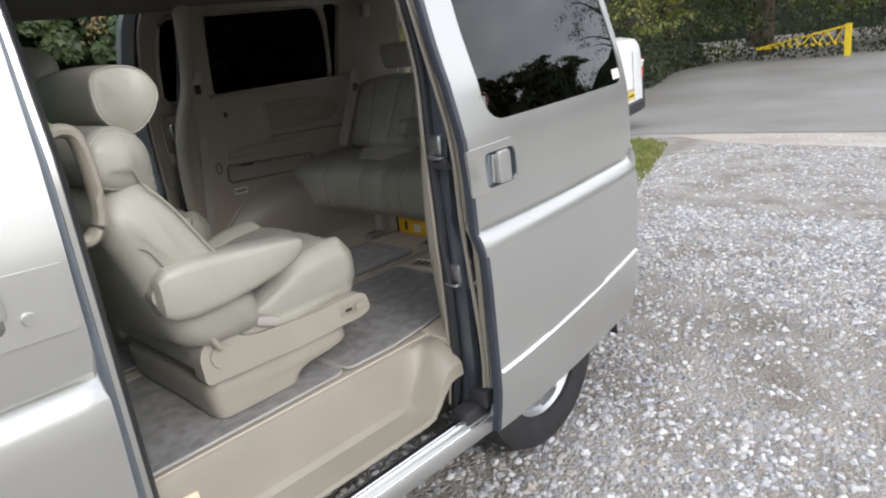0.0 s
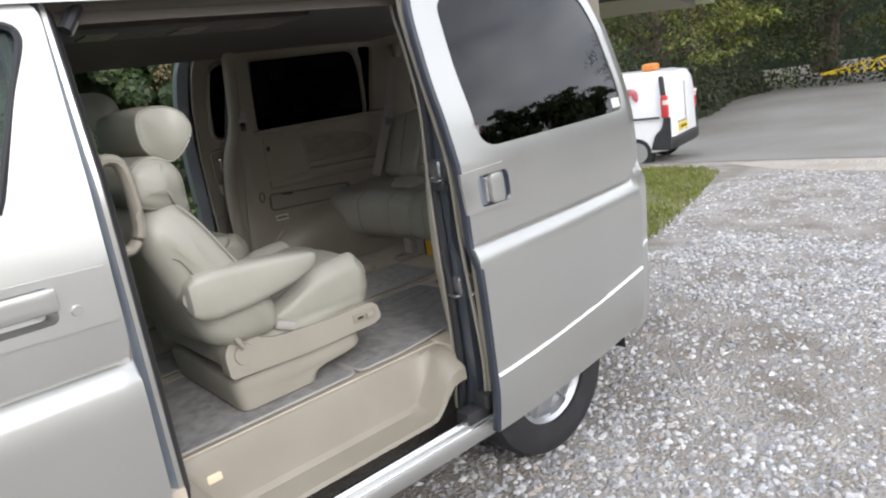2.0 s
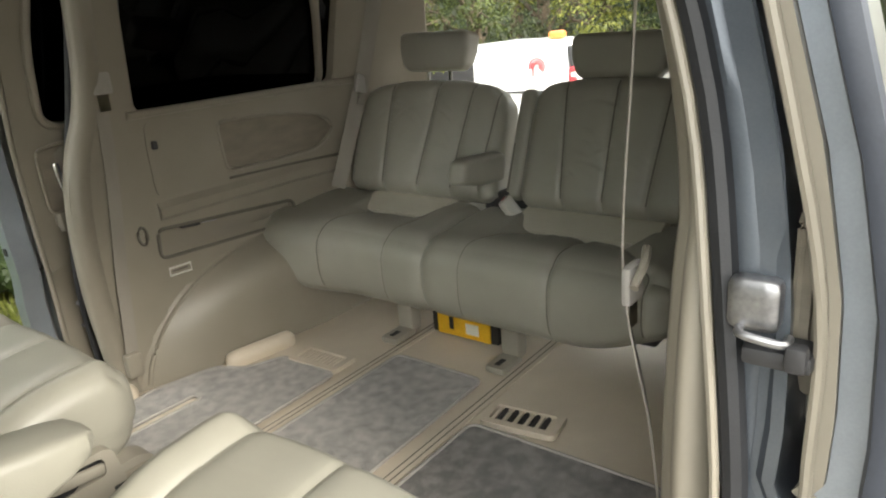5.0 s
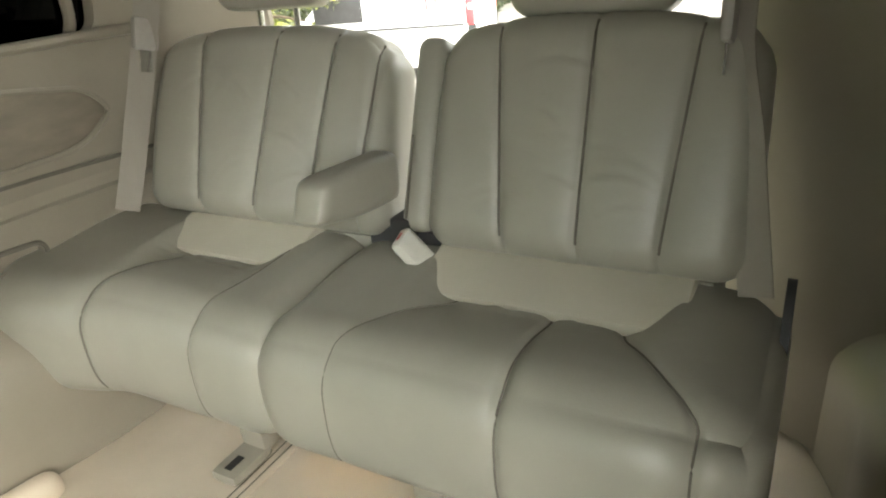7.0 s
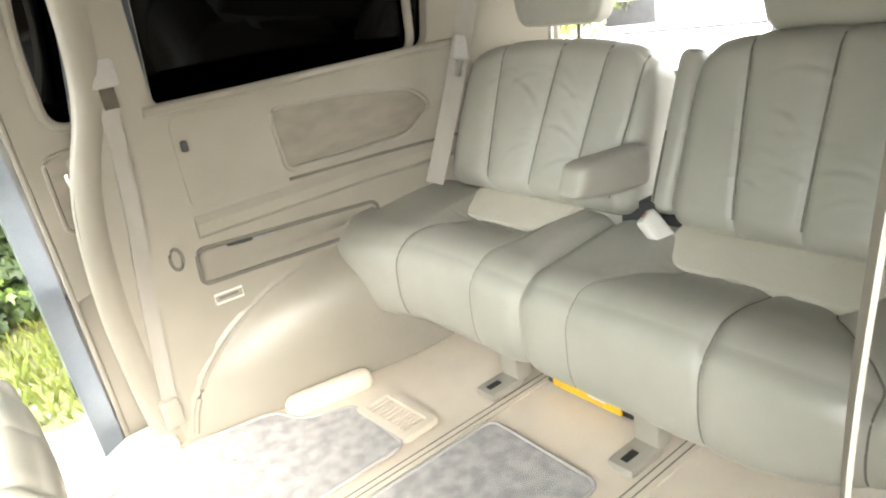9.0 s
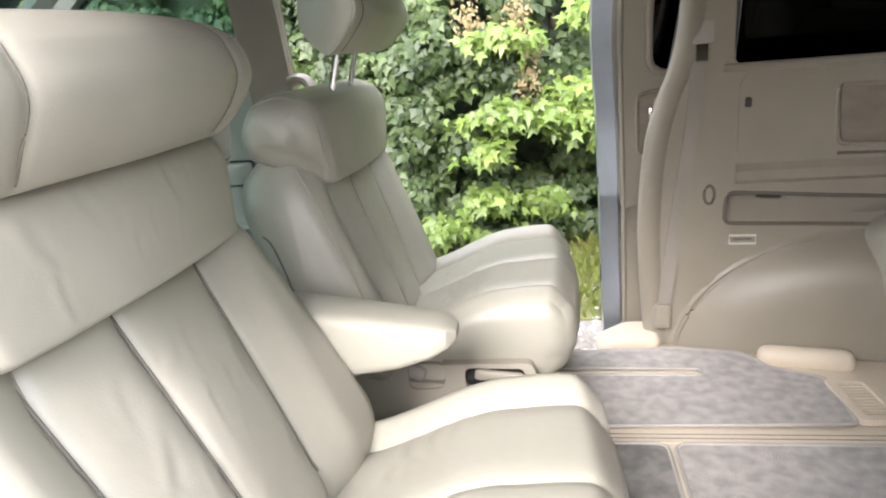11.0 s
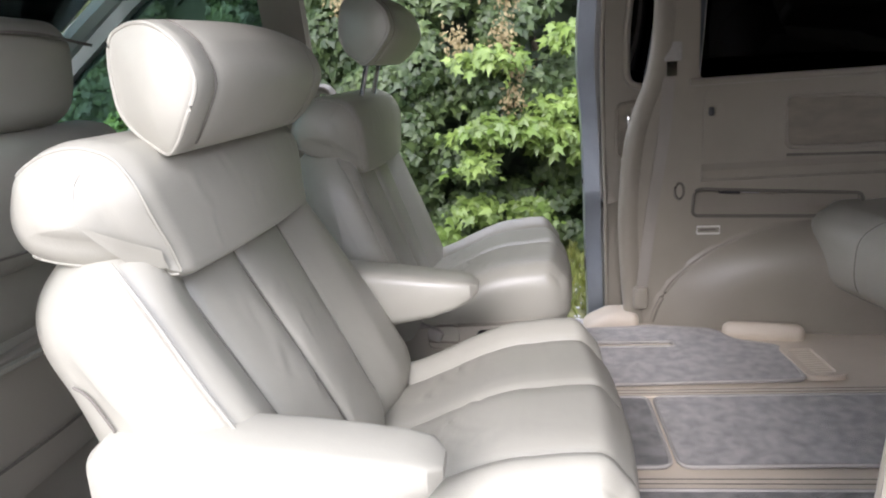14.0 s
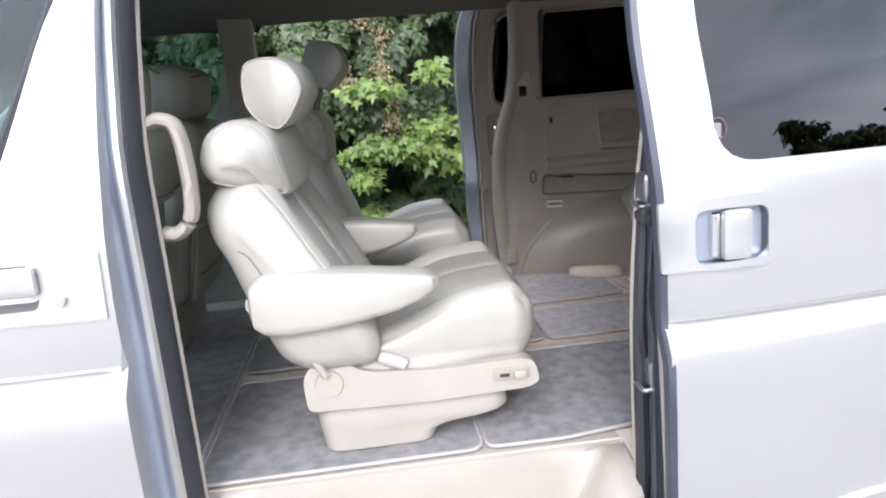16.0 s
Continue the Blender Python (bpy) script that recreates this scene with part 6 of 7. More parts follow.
    HEAD = [(-0.733, 1.449), (-0.735, 1.500), (-0.727, 1.537), (-0.695, 1.547), (-0.655, 1.545), (-0.620, 1.522), (-0.602, 1.480), (-0.622, 1.440), (-0.645, 1.410), (-0.668, 1.394), (-0.712, 1.418)]
    lift = Matrix.Translation((0, 0, head_up)) @ tilt
    bm, hp, ho = bolster(HEAD, ch - 0.239, ch + 0.239, 0.014, 72, 80, head_move, 0.010)
    hd = put("headrest", moved(bm, lift), LEATHER, e)
    for sd in (-1, 1):
        ring = [head_move(p - o * 0.003 + Vector((0, ch + sd * 0.2345 - p.y, 0)), o, 0.0) for p, o in zip(hp, ho)]
        put("end_piping", moved(tube(ring + ring[:1], 0.0026, 6, 1, False), lift), LEATHER, hd)
        arc = []
        for p, o in zip(hp, ho):
            if o.x > 0.25 and p.z > 1.405:
                q = head_move(p + Vector((0, ch + sd * 0.188 - p.y, 0)), o, 1.0)
                arc.append(q + o * 0.0008)
        arc.sort(key=lambda q: q.z)
        put("head_seam", moved(tube(arc, 0.0015, 6, 1, False), lift), SEAM, hd)
        put("headrest_post", moved(tube([(-0.722, ch + sd * 0.07, 1.36), (-0.700, ch + sd * 0.07, 1.44 + head_up)], 0.0065, 8, 2, False), tilt), CHROME, e)
    for s in arms:
        rings = []
        for x, zt, zb, hw in ((-0.752, 1.07, 1.02, 0.026), (-0.745, 1.095, 1.0, 0.042), (-0.725, 1.112, 0.985, 0.050), (-0.68, 1.116, 0.978, 0.053), (-0.60, 1.109, 0.982, 0.053), (-0.52, 1.101, 0.994, 0.052), (-0.45, 1.092, 1.008, 0.050),
                              (-0.40, 1.085, 1.025, 0.046), (-0.372, 1.079, 1.04, 0.038), (-0.358, 1.068, 1.052, 0.020)):
            y = cy - 0.322 if s < 0 else cy + 0.318 - 0.03 * step01(x, -0.78, -0.36)
            ring = []
            for k in range(20):
                a = 2 * math.pi * k / 20
                c, sn = math.cos(a), math.sin(a)
                ring.append((x, y + hw * abs(c) ** 0.42 * (1 if c > 0 else -1), (zt + zb) / 2 + (zt - zb) / 2 * abs(sn) ** 0.42 * (1 if sn > 0 else -1)))
            rings.append(ring)
        put("armrest", loft(rings), LEATHER, e, "padded leather armrest")
        put("armrest_hinge", tube([(-0.73, cy + s * 0.27, 1.05), (-0.73, cy + s * 0.34, 1.05)], 0.03, 12, 2, False), SHELL, e)
    return e


captain_chair(0.535, (-1, 1), "beige leather captain chair with armrests, turned to face the rear bench")
far_chair = captain_chair(1.34, (), "beige leather captain chair beside the far open door, facing rearward", -0.03, 7, 0.10, -0.02)


def chair_controls(e, y):
    """Grip pocket, recline handle and power switches on the aisle side of the chair."""
    o = rounded([(-0.66, 0.79), (-0.66, 0.885), (-0.25, 0.892), (-0.235, 0.80), (-0.30, 0.77)], 0.02)
    hp = rounded([(-0.50, 0.835), (-0.50, 0.893), (-0.425, 0.893), (-0.425, 0.84)], 0.02)
    hl = rounded([(-0.385, 0.842), (-0.385, 0.882), (-0.268, 0.880), (-0.268, 0.846)], 0.012)
    sh = part("aisle_shield", sheet(o, lambda u, v: (u, y - 0.012 * (1 - ((v - 0.84) / 0.07) ** 2 * 0.6), v), lambda u, v: (u, y + 0.02, v), 0.05, [hp, hl]), SHELL, e, "beige plastic side shield")
    part("grip_pocket", handle_cup(-0.50, -0.425, 0.837, 0.891, lambda u, v: y - 0.008, 0.022), PLASTIC, sh)
    part("handle_recess", handle_cup(-0.385, -0.268, 0.844, 0.880, lambda u, v: y - 0.008, 0.018), DARKPLASTIC, sh)
    part("recline_handle", moved(softbox((0.095, 0.014, 0.022), 0.006, (10, 4, 4)), pose(-0.318, y - 0.012, 0.866, 0, 6, 0)), SHELL, sh)
    for x in (-0.53, -0.492):
        part("power_switch", moved(softbox((0.028, 0.010, 0.030), 0.004, (4, 3, 4)), Matrix.Translation((x, cy_near(y), 0.735))), BLACK, e)


def cy_near(y):
    return y + 0.012


chair_controls(far_chair, 1.052)


def front_seat(cy, label):
    """A front seat seen from behind: back shell with a map pocket, headrest."""
    e = thing("front_seat", (-1.35, cy, FLOOR + 0.012), label, "car seat", "front seats")
    part("seat_base", moved(softbox((0.50, 0.44, 0.14), 0.03, (10, 10, 6)), Matrix.Translation((-1.42, cy, 0.722))), SHELL, e)
    part("seat_cushion", moved(softbox((0.55, 0.54, 0.17), 0.06, (20, 20, 8)), Matrix.Translation((-1.42, cy, 0.865))), LEATHER, e)
    tilt = pose(-1.20, cy, 0.88, 0, 10, 0)

    def back(u, p):
        x, y, z = p
        y *= 1 - 0.16 * max(0, u.z) ** 2
        x += (0.02 * (1 - u.y * u.y)) * (1 if u.x > 0 else -0.5)
        if u.x > 0:
            x -= 0.01 * bump(u.z - 0.28, 0.05)
        return x, y, z
    rucks = creases(13, 26, -0.22, 0.22, -0.2, 0.2, 20, 60, 0.04, 0.0022)

    def pillow(u, p):
        x, y, z = p
        x += (0.016 * (1 - u.y * u.y) + rucks(y, z)) * (1 if u.x > 0 else 0)
        y *= 1 - 0.05 * u.z * u.z
        return x, y, z
    up = part("upper_pad", moved(softbox((0.13, 0.56, 0.205), 0.055, (14, 60, 30), pillow), pose(-1.065, cy - 0.02, 1.325, 0, 8, 0)), LEATHER, e, "wrinkled leather upper pad")
    part("pad_seam", moved(tube([(0.066, -0.24, -0.05), (0.082, -0.1, -0.058), (0.084, 0.1, -0.058), (0.066, 0.24, -0.05)], 0.002, 6, 5), pose(-1.065, cy - 0.02, 1.325, 0, 8, 0)), SEAM, up)
    b = part("backrest", moved(softbox((0.16, 0.54, 0.46), 0.06, (14, 30, 30), back), tilt @ Matrix.Translation((0, 0, 0.19))), LEATHER, e)
    part("map_pocket", moved(softbox((0.03, 0.42, 0.26), 0.014, (5, 16, 14)), tilt @ Matrix.Translation((0.102, 0, 0.11))), SHELL, b)
    part("back_seam", moved(tube([(0.098, -0.215, 0.0), (0.104, -0.21, 0.18), (0.098, -0.20, 0.33)], 0.002, 6, 5), tilt), SEAM, b)
    part("pocket_edge", moved(tube([(0.1215, -0.19, 0.07), (0.1235, 0.0, 0.062), (0.1215, 0.19, 0.07)], 0.003, 6, 6), tilt), SEAM, b)
    part("pocket_hem", moved(tube([(0.120, -0.20, 0.235), (0.124, 0, 0.225), (0.120, 0.20, 0.235)], 0.006, 6, 6), tilt), LEATHER, b)

    def head(u, p):
        x, y, z = p
        y *= 1 - 0.14 * max(0, -u.z) ** 1.5
        x -= 0.03 * abs(u.y) ** 2
        return x, y, z
    hd = part("headrest", moved(softbox((0.12, 0.40, 0.175), 0.05, (12, 28, 14), head), pose(-1.06, cy - 0.02, 1.510, 0, 6, 0)), LEATHER, e)
    part("head_seam", tube([(-1.005, cy - 0.185, 1.555), (-0.992, cy, 1.568), (-1.005, cy + 0.185, 1.555)], 0.0028, 6, 6), SEAM, hd)
    for s in (-1, 1):
        part("headrest_post", tube([(-1.085, cy + s * 0.07, 1.34), (-1.075, cy + s * 0.07, 1.46)], 0.007, 8, 2, False), CHROME, e)


front_seat(0.555, "beige leather front seat with a map pocket on its back")
front_seat(1.25, "beige leather driver's seat seen from behind")


def bench():
    e = thing("rear_bench", (0.85, 0.98, FLOOR + 0.006), "pale beige leather rear bench with a split backrest", "car seat")

    def put(name, bm, material, parent, label=""):
        return part(name, moved(bm, Matrix.Translation((0.06, 0, 0))), material, parent, label)

    def seat(y0, y1, end, seams, inset, seed):
        cy, wd = (y0 + y1) / 2, y1 - y0
        cx, cz = 0.785, 0.866
        folds = creases(seed, 22, -0.04, 0.12, min(inset) - cy, max(inset) - cy, 90, 20, 0.035, 0.003)

        def seam_y(k, x):
            t = max(0, min(1, (x + 0.19) / 0.22))
            return k[0] + (k[1] - k[0]) * t * t * (3 - 2 * t) - cy

        def f(u, p):
            x, y, z = p
            far = u.y * end
            x0 = x
            if u.z > -0.3:
                top = step01(u.z, -0.2, 0.6)
                mid = step01(y + cy, min(inset) - 0.02, min(inset) + 0.05) * step01(max(inset) + 0.02 - y - cy, 0.0, 0.07)
                z += top * (0.010 * (1 - u.y * u.y) - 0.022 * mid * step01(u.x, -0.5, 0.2) + 0.014 * (1 - mid) * step01(u.x, -0.6, 0.3) - 0.02 * step01(u.x, 0.5, 1.0))
                z += top * (folds(x, y) * mid - sum(k[2] * pinch(y - seam_y(k, x0)) for k in seams))
            if u.x < -0.4:
                fr = step01(-u.x, 0.4, 0.9)
                x -= fr * 0.014 * (1 - u.z * u.z)
                x += fr * step01(u.z, -1.0, -0.5) * 0.8 * sum(k[2] * pinch(y - seam_y(k, -0.2)) for k in seams)
            if u.z < 0:
                x += 0.028 * u.z * u.z * (u.x < 0)
            k = step01(far, 0.18, 1.0) ** 1.5
            if end > 0:
                q, r = max(0, (far - 0.15) / 0.85), max(0, (far - 0.5) / 0.5)
                x += (-0.07 * step01(far, 0.0, 0.7) + 0.11 * (1 - math.sqrt(max(0, 1 - r * r)))) * (1 - u.x) / 2
                z += 0.10 * (1 - math.sqrt(max(0, 1 - q * q))) * (1 - u.z) / 2 + 0.02 * k
            else:
                z += 0.075 * k * (1 - u.z) / 2 - 0.012 * k * k
                x += 0.03 * k * k * (1 - u.x) / 2
            return x, y, z
        c = put("seat_cushion", moved(softbox((0.40, wd, 0.253), 0.078, (76, 170, 24), f), Matrix.Translation((cx, cy, cz))), LEATHER, e)
        size = (0.40, wd, 0.253)
        for k in seams:
            line = []
            for j in range(40):
                ux, uz = (0.45 - 1.45 * j / 22, 1.0) if j <= 22 else (-1.0, 1.0 - 1.55 * (j - 22) / 17)
                uy = seam_y(k, max(-0.19, ux * 0.2)) / (wd / 2)
                line.append(soft_point(size, 0.078, (ux, uy, uz), f) + Vector((cx, cy, cz)))
            put("cushion_seam", tube(line, 0.0019 if k[2] > 0.5 else 0.0011, 6, 1), SEAM, c)
        lo, hi = min(inset), max(inset)
        put("rear_strip", moved(softbox((0.175, hi - lo + 0.05, 0.03), 0.010, (8, 20, 4)), pose(0.872, (lo + hi) / 2, 1.007, 0, -19, 0)), PALELEATHER, e, "pale leather strip behind the seat cushion")
        return c

    seat(1.046, 1.745, 1, ((1.462, 1.40, 0.55), (1.205, 1.182, 0.4)), (1.19, 1.47), 21)
    seat(0.370, 1.100, -1, ((0.935, 0.82, 0.22), (0.675, 0.674, 1), (0.447, 0.575, 1)), (0.52, 0.88), 34)

    def back(y0, y1, seams, seed):
        cy, wd = (y0 + y1) / 2, y1 - y0
        tilt = pose(0.905, cy, 1.045, 0, 23, 0)
        folds = creases(seed, 16, -0.12, 0.12, -0.10, 0.12, 10, 35, 0.045, 0.0018)

        def f(u, p):
            x, y, z = p
            y *= 1 - (0.02 + 0.06 * (cy > 1)) * max(0, u.z) ** 2
            z -= 0.03 * abs(u.y) ** 3 * (u.z > 0)
            if u.x < 0:
                fr = step01(-u.x, 0.0, 0.6)
                x -= fr * (0.014 * (1 - u.y * u.y) + 0.008 * math.cos(u.z))
                for b0, t0 in seams:
                    x += fr * pinch(y - (b0 + (t0 - b0) * (u.z + 1) / 2 - cy))
                x += fr * folds(y, z)
            return x, y, z
        b = put("backrest", moved(softbox((0.13, wd, 0.37), 0.045, (16, 120, 70), f), tilt @ Matrix.Translation((0.02, 0, 0.157))), LEATHER, e)
        for b0, t0 in seams:
            line = []
            for k in range(17):
                z = -0.155 + 0.323 * k / 16
                v = z / 0.185
                y = b0 + (t0 - b0) * (v + 1) / 2 - cy
                q = y / (wd / 2) / (1 - (0.02 + 0.06 * (cy > 1)) * max(0, v) ** 2)
                edge = 0.045 - math.sqrt(0.045 ** 2 - max(0, abs(z) - 0.14) ** 2)
                line.append((0.02 - 0.065 - 0.014 * (1 - q * q) - 0.008 * math.cos(v) + 0.0105 + edge, y, 0.157 + z - 0.03 * abs(q) ** 3 * (v > 0)))
            put("back_seam", moved(tube(line, 0.0021, 6, 1), tilt), SEAM, b)

        def h(u, p):
            x, y, z = p
            y *= 1 - 0.12 * max(0, -u.z)
            x *= 0.8 + 0.2 * u.z
            return x, y, z
        put("headrest", moved(softbox((0.095, 0.272, 0.118), 0.024, (10, 26, 14), h), pose(1.045, 1.303 if cy > 1 else 0.686, 1.455 if cy > 1 else 1.420, 0, 12, 0)), LEATHER, e)
        for s in (-1, 1):
            put("headrest_post", tube([(1.035, (1.303 if cy > 1 else 0.686) + s * 0.045, 1.33), (1.045, (1.303 if cy > 1 else 0.686) + s * 0.045, 1.43)], 0.006, 8, 2, False), CHROME, e)
        return b

    back(1.010, 1.60, ((1.433, 1.453), (1.291, 1.255), (1.162, 1.126), (1.062, 1.035)), 5)
    rb = back(0.430, 0.926, ((0.779, 0.818), (0.661, 0.666), (0.546, 0.520)), 9)
    st = pose(0.905, 0.949, 1.045, 0, 23, 0)
    put("side_bolster", moved(softbox((0.11, 0.055, 0.325), 0.022, (10, 8, 30)), st @ Matrix.Translation((0.022, 0, 0.152))), LEATHER, rb)
    put("zip", moved(tube([(-0.034, 0.012, 0.01), (-0.036, 0.012, 0.15)], 0.002, 6, 2), st), SEAM, rb)
    put("folding_armrest", moved(softbox((0.215, 0.062, 0.084), 0.020, (16, 8, 8), lambda u, p: (p[0] + 0.012 * u.z * (u.x < 0), p[1], p[2] + 0.016 * (1 - u.z) / 2 * step01(-u.x, -0.2, 1.0))), pose(0.800, 1.006, 1.143, 0, 4, 0)), LEATHER, e)
    # frame and feet
    put("seat_frame", box(0.70, 1.05, 0.45, 1.50, 0.765, 0.80, 0.01), DARKPLASTIC, e)
    for y in (1.222, 0.845):
        put("leg", moved(softbox((0.05, 0.06, 0.16), 0.012, (4, 4, 6)), Matrix.Translation((0.690, y, 0.735))), SHELL, e)
        ft = put("foot", moved(softbox((0.10, 0.06, 0.022), 0.008, (6, 4, 3)), Matrix.Translation((0.635, y, FLOOR + 0.016))), SHELL, e)
        put("foot_slot", box(0.60, 0.636, y - 0.008, y + 0.008, FLOOR + 0.0265, FLOOR + 0.0278), BLACK, ft)
        put("rear_leg", box(0.98, 1.02, y - 0.03, y + 0.03, FLOOR + 0.005, 0.78, 0.006), SHELL, e)
    put("rear_base", box(0.90, 1.02, 0.47, 1.56, 0.86, 1.015, 0.02), LEATHER, e)
    # Added dark block closes a bright gap; it stands for a shaded hole.
    put("dark_gap_filler", join(box(0.875, 0.93, 0.955, 0.995, 0.95, 1.065, 0.006), box(0.90, 0.96, 0.90, 1.06, 0.94, 1.035, 0.008)), DARKPLASTIC, e, "dark filler standing for the hole beside the buckle")
    # added black bracket plate on the near end, darkening the gap beside it
    o = rounded([(0.76, 0.72), (0.76, 0.86), (0.84, 0.95), (0.88, 1.02), (0.93, 1.03), (0.95, 0.90), (0.93, 0.72)], 0.02)
    put("gap_shade_bracket", slab(o, y=0.372, t=0.012), DARKPLASTIC, e, "black bracket plate that darkens the gap beside the bench")


bench()


def buckle(at, turn, label):
    e = part("seatbelt_buckle", moved(softbox((0.045, 0.026, 0.095), 0.008, (6, 4, 8)), Matrix.Translation(at) @ turn), WHITE)
    tagged(e, label, "seatbelt buckle")
    part("release_button", moved(softbox((0.016, 0.006, 0.003), 0.001, (4, 3, 3)), Matrix.Translation(at) @ turn @ Matrix.Translation((0, 0, 0.047))), REDPAINT, e)
    part("stalk", moved(box(-0.012, 0.012, -0.005, 0.005, -0.09, -0.045), Matrix.Translation(at) @ turn), BLACK, e)


buckle((0.905, 0.925, 1.018), pose(0, 0, 0, -26, -22, 0), "white seatbelt buckle with a red button on the bench")


def belt(name_pts, across, label, tongue=None, extras=(), w=0.047):
    e = part("seatbelt", ribbon(name_pts, across, w, 0.003), BELT)
    tagged(e, label, "seatbelt", "seatbelts")
    if tongue:
        part("tongue", moved(softbox((0.055, 0.016, 0.06), 0.006, (6, 3, 6)), tongue), PIPING, e)
        part("tongue_blade", moved(box(-0.014, 0.014, -0.0015, 0.0015, -0.07, -0.03), tongue), CHROME, e)
    for bm, m, nm in extras:
        part(nm, bm, m, e)


belt([(0.175, 1.625, 1.66), (0.165, 1.630, 1.50), (0.150, 1.640, 1.25), (0.115, 1.640, 1.0), (0.085, 1.632, 0.76)], (1, 0, 0.1), "beige seatbelt hanging on the far pillar",
     pose(0.165, 1.622, 1.475),
     [(moved(softbox((0.05, 0.035, 0.05), 0.012, (6, 5, 6)), Matrix.Translation((0.175, 1.61, 1.665))), PLASTIC, "guide"), (moved(softbox((0.045, 0.03, 0.07), 0.010, (5, 4, 6)), Matrix.Translation((0.082, 1.63, 0.74))), PLASTIC, "anchor_cover")], 0.034)
belt([(0.225, 0.275, 1.74), (0.222, 0.288, 1.5), (0.214, 0.298, 1.18), (0.19, 0.245, 0.95), (0.165, 0.21, 0.72)], (1, 0.45, 0), "grey seatbelt hanging on the near pillar", pose(0.212, 0.282, 1.165),
     [(tube([(0.175, 0.265, 1.172), (0.212, 0.265, 1.196), (0.245, 0.275, 1.208)], 0.007, 8), PLASTIC, "tongue_grip"), (moved(softbox((0.05, 0.04, 0.07), 0.012, (5, 5, 6)), Matrix.Translation((0.225, 0.23, 1.69))), PLASTIC, "guide")])
belt([(1.04, 1.475, 1.68), (0.978, 1.525, 1.40), (0.905, 1.574, 1.15), (0.868, 1.592, 1.045)], (0.8, -0.6, 0.1), "grey seatbelt by the far end of the bench", pose(0.970, 1.528, 1.375, 0, 15, 0),
     [(moved(softbox((0.05, 0.04, 0.07), 0.012, (5, 5, 6)), Matrix.Translation((1.05, 1.480, 1.69))), PLASTIC, "guide")])
belt([(1.10, 0.435, 1.62), (1.045, 0.480, 1.377), (0.985, 0.450, 1.20), (0.925, 0.418, 1.02)], (0.4, 1, 0.1), "grey seatbelt by the near end of the bench", pose(1.022, 0.487, 1.36, 0, 15, 0),
     [(moved(softbox((0.05, 0.04, 0.07), 0.012, (5, 5, 6)), Matrix.Translation((1.11, 0.41, 1.63))), PLASTIC, "guide")])


def carton():
    e = part("battery_box", moved(softbox((0.16, 0.24, 0.085), 0.006, (4, 4, 4)), Matrix.Translation((0.865, 1.04, FLOOR + 0.048))), BLACK)
    tagged(e, "black and orange tool carton under the bench", "box")
    part("front_label", box(0.7805, 0.7845, 0.945, 1.135, FLOOR + 0.010, FLOOR + 0.086), YELLOWCARD, e, "orange printed label")
    part("print_bar", box(0.778, 0.780, 1.075, 1.09, FLOOR + 0.03, FLOOR + 0.07), BLACK, e)
    part("print_bar", box(0.778, 0.780, 0.985, 1.03, FLOOR + 0.025, FLOOR + 0.06), WHITE, e)


carton()


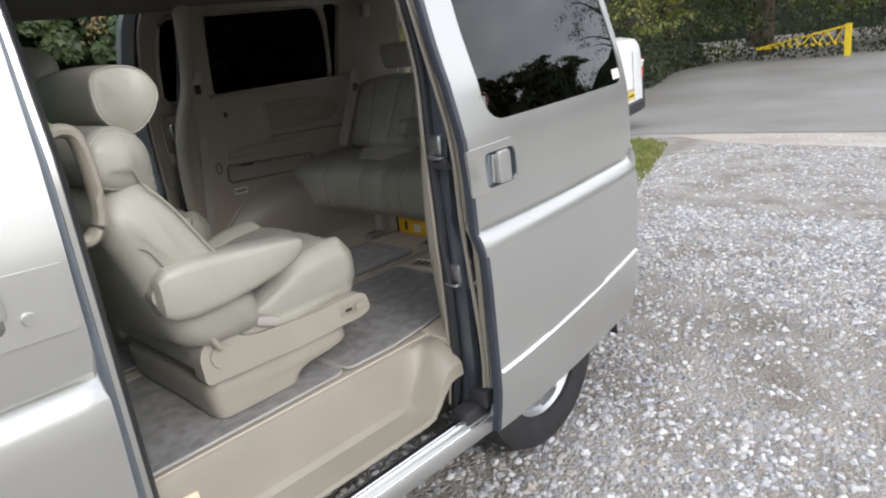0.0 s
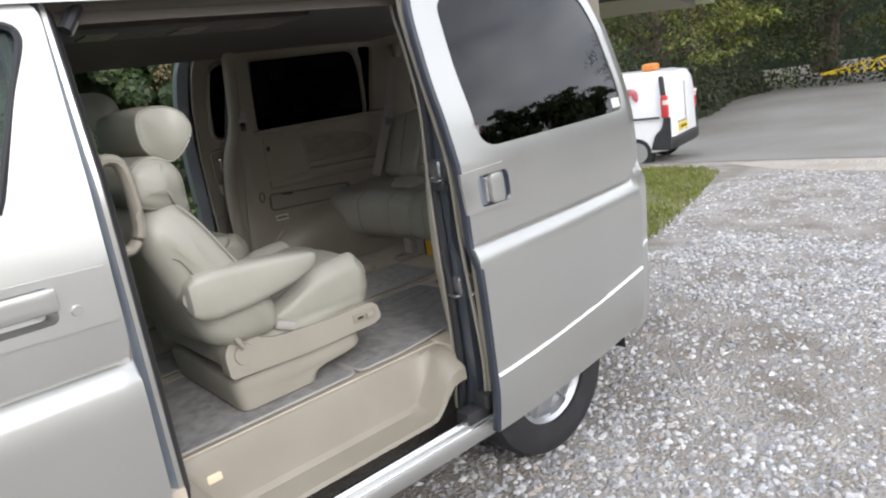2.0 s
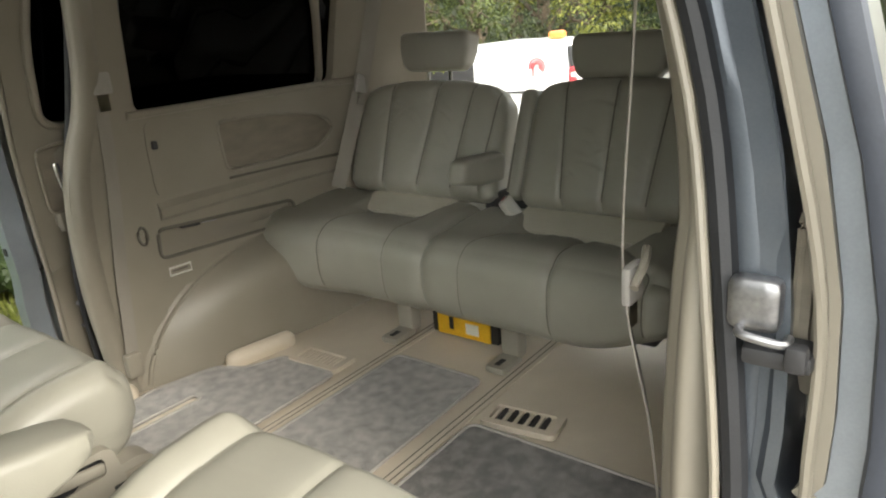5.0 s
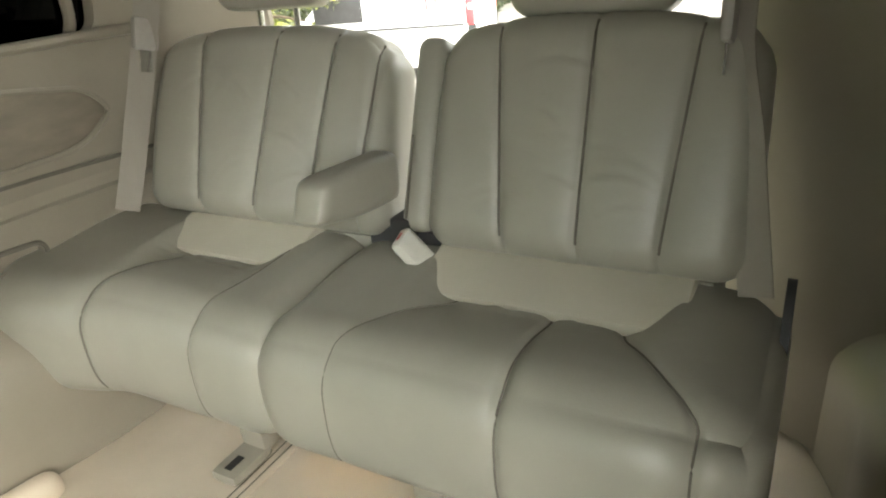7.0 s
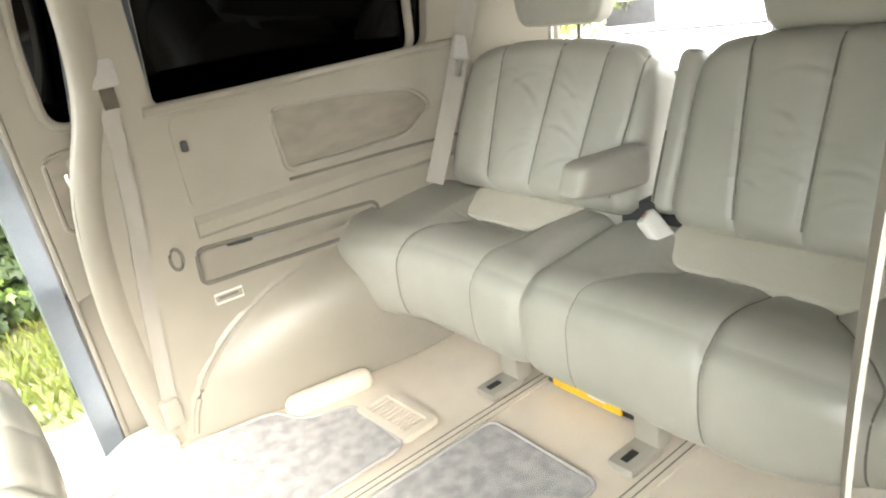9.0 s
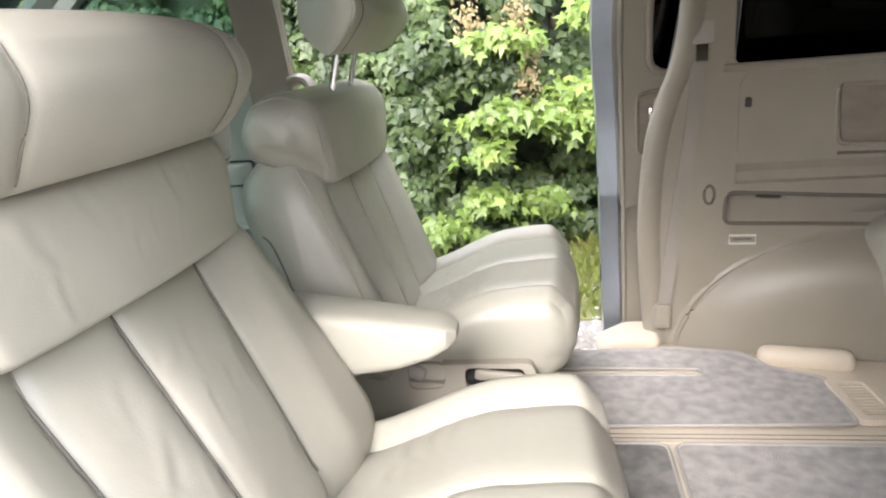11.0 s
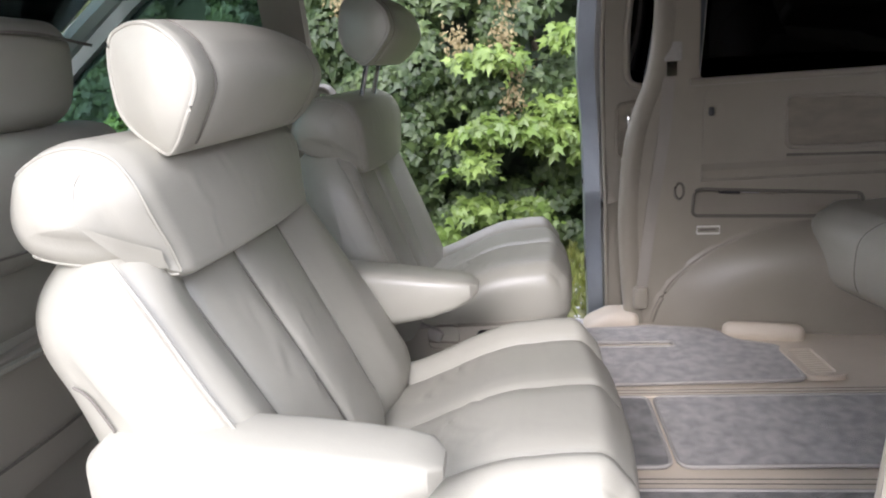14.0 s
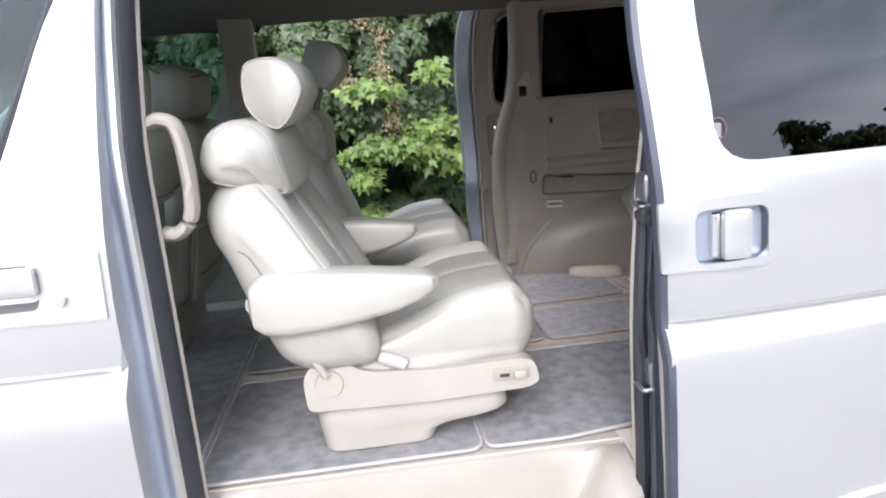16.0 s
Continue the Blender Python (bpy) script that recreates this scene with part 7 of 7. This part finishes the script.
# ---- small white van across the car park ----
def white_van():
    ox, oy = 10.4, 5.48
    z0 = ground_z(11.3, 7) - 0.02
    e = thing("panel_van", (ox + 0.85, oy + 2.0, z0), "small white panel van with an amber beacon", "van")
    m = pose(ox, oy, z0, 0, 0, 13)

    def ring(y, zt, zb, w, r=0.16):
        return [(p[0], y, p[1]) for p in rounded([(0.9 - w, zb), (0.9 + w, zb), (0.9 + w * 0.98, 0.95), (0.9 + w * 0.90, zt), (0.9 - w * 0.90, zt), (0.9 - w * 0.98, 0.95)], [0.06, 0.06, 0.2, r, r, 0.2])]
    body = loft([ring(0.02, 1.52, 0.55, 0.66, 0.30), ring(0.06, 1.68, 0.45, 0.80, 0.30), ring(0.13, 1.77, 0.32, 0.86, 0.28), ring(0.4, 1.82, 0.30, 0.88, 0.24), ring(1.6, 1.84, 0.30, 0.89), ring(2.35, 1.80, 0.30, 0.89), ring(2.75, 1.55, 0.30, 0.89), ring(3.15, 1.20, 0.30, 0.88), ring(3.9, 1.02, 0.30, 0.84), ring(4.15, 0.8, 0.36, 0.70)])
    b = part("body", moved(body, m), WHITEPAINT, e)
    part("rear_bumper", moved(moved(softbox((1.74, 0.20, 0.24), 0.07, (16, 8, 6), lambda u, p: (p[0], p[1] + 0.07 * abs(u.x) ** 4, p[2])), Matrix.Translation((0.9, 0.06, 0.46))), m), DARKPLASTIC, e)
    part("number_plate", moved(box(0.42, 0.88, -0.012, 0.02, 0.66, 0.78), m), YELLOW, e, "yellow rear number plate")
    part("plate_bar", moved(box(0.48, 0.82, -0.016, -0.013, 0.70, 0.74), m), BLACK, e)
    part("plate_recess", moved(box(0.38, 0.92, 0.0, 0.022, 0.80, 0.84, 0.01), m), SHELL, e)
    for x0, sd in ((0.03, 1), (1.77, -1)):
        part("tail_lamp", moved(moved(softbox((0.09, 0.14, 0.42), 0.035, (5, 5, 8)), Matrix.Translation((x0, 0.13, 1.16))), m), REDPAINT, e, "red and clear tail lamp")
        part("lamp_lens", moved(moved(softbox((0.092, 0.12, 0.13), 0.03, (5, 5, 5)), Matrix.Translation((x0, 0.118, 1.24))), m), WHITE, e)
        part("pillar_strip", moved(moved(softbox((0.06, 0.10, 0.40), 0.025, (4, 4, 8)), pose(x0 + sd * 0.045, 0.17, 1.53, -6, sd * 6, 0)), m), DARKPLASTIC, e)
        o = rounded([(0.05, 0.34), (0.04, 0.96), (0.16, 0.98), (0.20, 0.76), (0.34, 0.64), (0.44, 0.36)], [0.03, 0.03, 0.03, 0.1, 0.06, 0.02])
        xs = (lambda u, v: (x0 - sd * 0.028, u, v)), (lambda u, v: (x0 + sd * 0.03, u, v))
        part("corner_trim", moved(sheet(o, xs[0], xs[1], 0.1), m), DARKPLASTIC, e)
    part("side_moulding", moved(box(-0.004, 0.03, 0.24, 2.6, 0.95, 0.985, 0.008), m), DARKPLASTIC, e)
    part("door_gap", moved(box(0.895, 0.905, 0.010, 0.02, 0.62, 1.55), m), SEAM, e)
    part("door_hinge", moved(box(1.70, 1.74, 0.02, 0.08, 1.28, 1.33, 0.008), m), WHITEPAINT, e)
    for k, r in enumerate((0.14, 0.10, 0.06)):
        part("logo_ring", moved(tube([(0.028, 0.78 + r * math.cos(a), 1.40 + r * math.sin(a)) for a in (1.35 * math.pi * j / 14 - 0.3 for j in range(15))], 0.014, 6, 1, False), m), REDPAINT, b)
    part("logo_stem", moved(box(0.022, 0.03, 0.84, 0.87, 1.22, 1.40), m), REDPAINT, b)
    part("beacon", moved(moved(softbox((0.26, 0.30, 0.15), 0.06, (8, 8, 5)), Matrix.Translation((0.62, 0.55, 1.90))), m), AMBER, e, "amber roof beacon")
    part("side_window", moved(box(0.02, 0.05, 2.0, 2.9, 1.1, 1.5, 0.02), m), DARKPLASTIC, e)
    for y, x0 in ((0.72, 0.12), (3.4, 0.12), (0.72, 1.68), (3.4, 1.68)):
        w = new("wheel")
        w.parent, w.matrix_parent_inverse = e, Matrix.Translation(-e.location)
        bm = bmesh.new()
        bmesh.ops.create_cone(bm, cap_ends=True, segments=28, radius1=0.31, radius2=0.31, depth=0.2)
        bmesh.ops.bevel(bm, geom=[ed for ed in bm.edges if ed.calc_face_angle(0) > 1], offset=0.03, segments=2, affect="EDGES")
        part("tyre", moved(moved(bm, pose(x0, y, 0.31, 0, 90, 0)), m), TYRE, w)
        bm = bmesh.new()
        bmesh.ops.create_cone(bm, cap_ends=True, segments=24, radius1=0.2, radius2=0.19, depth=0.215)
        part("hubcap", moved(moved(bm, pose(x0, y, 0.31, 0, 90, 0)), m), ALLOY, w)


white_van()


# ---- parked cars across the gravel, seen in the side glass ----
def parked_car(x, y, yaw, material, label):
    z0 = ground_z(x, y)
    e = thing("car", (x, y, z0), label, "car", "cars parked across the gravel")
    m = pose(x, y, z0, 0, 0, yaw)

    def section(u, zt, zb, w, top):
        return [(u, a, b) for a, b in rounded([(-w, zb), (w, zb), (w, 0.82), (top, zt), (-top, zt), (-w, 0.82)], [0.08, 0.08, 0.15, 0.12, 0.12, 0.15])]
    body = loft([section(-2.1, 0.84, 0.40, 0.62, 0.5), section(-2.0, 0.90, 0.26, 0.80, 0.6), section(-1.2, 0.98, 0.22, 0.87, 0.70), section(-0.95, 1.04, 0.22, 0.88, 0.70), section(-0.25, 1.42, 0.22, 0.88, 0.60),
                 section(0.6, 1.47, 0.22, 0.88, 0.60), section(1.4, 1.38, 0.22, 0.88, 0.58), section(1.95, 1.02, 0.24, 0.86, 0.66), section(2.08, 0.88, 0.36, 0.74, 0.6)])
    part("body", moved(body, m), material, e)
    for s in (-1, 1):
        o = rounded([(-0.62, 0.92), (-0.10, 1.32), (0.9, 1.38), (1.45, 1.22), (1.55, 0.98)], 0.08)
        part("side_window", moved(sheet(o, lambda u, v: (u, s * (0.895 - 0.42 * max(0, v - 0.84)), v), lambda u, v: (u, s * (0.80 - 0.42 * max(0, v - 0.84)), v), 0.2), m), DARKPLASTIC, e)
        part("tail_lamp", moved(moved(softbox((0.20, 0.16, 0.16), 0.05, (5, 5, 5)), Matrix.Translation((1.95, s * 0.72, 0.88))), m), REDPAINT, e)
        part("head_lamp", moved(moved(softbox((0.24, 0.22, 0.13), 0.05, (5, 5, 5)), Matrix.Translation((-1.95, s * 0.62, 0.76))), m), WHITE, e)
        for u in (-1.32, 1.30):
            w = new("wheel")
            w.parent, w.matrix_parent_inverse = e, Matrix.Translation(-e.location)
            for nm, r, d, mt in (("tyre", 0.31, 0.20, TYRE), ("rim", 0.21, 0.215, ALLOY)):
                bm = bmesh.new()
                bmesh.ops.create_cone(bm, cap_ends=True, segments=24, radius1=r, radius2=r, depth=d)
                bmesh.ops.bevel(bm, geom=[ed for ed in bm.edges if ed.calc_face_angle(0) > 1], offset=0.02, segments=2, affect="EDGES")
                part(nm, moved(moved(bm, pose(u, s * 0.80, 0.31, 90, 0, 0)), m), mt, w)


parked_car(12.6, -15.2, 24, PAINT, "silver hatchback parked before the wood across the gravel")
parked_car(16.6, -14.6, 24, REDPAINT, "red hatchback parked before the wood across the gravel")
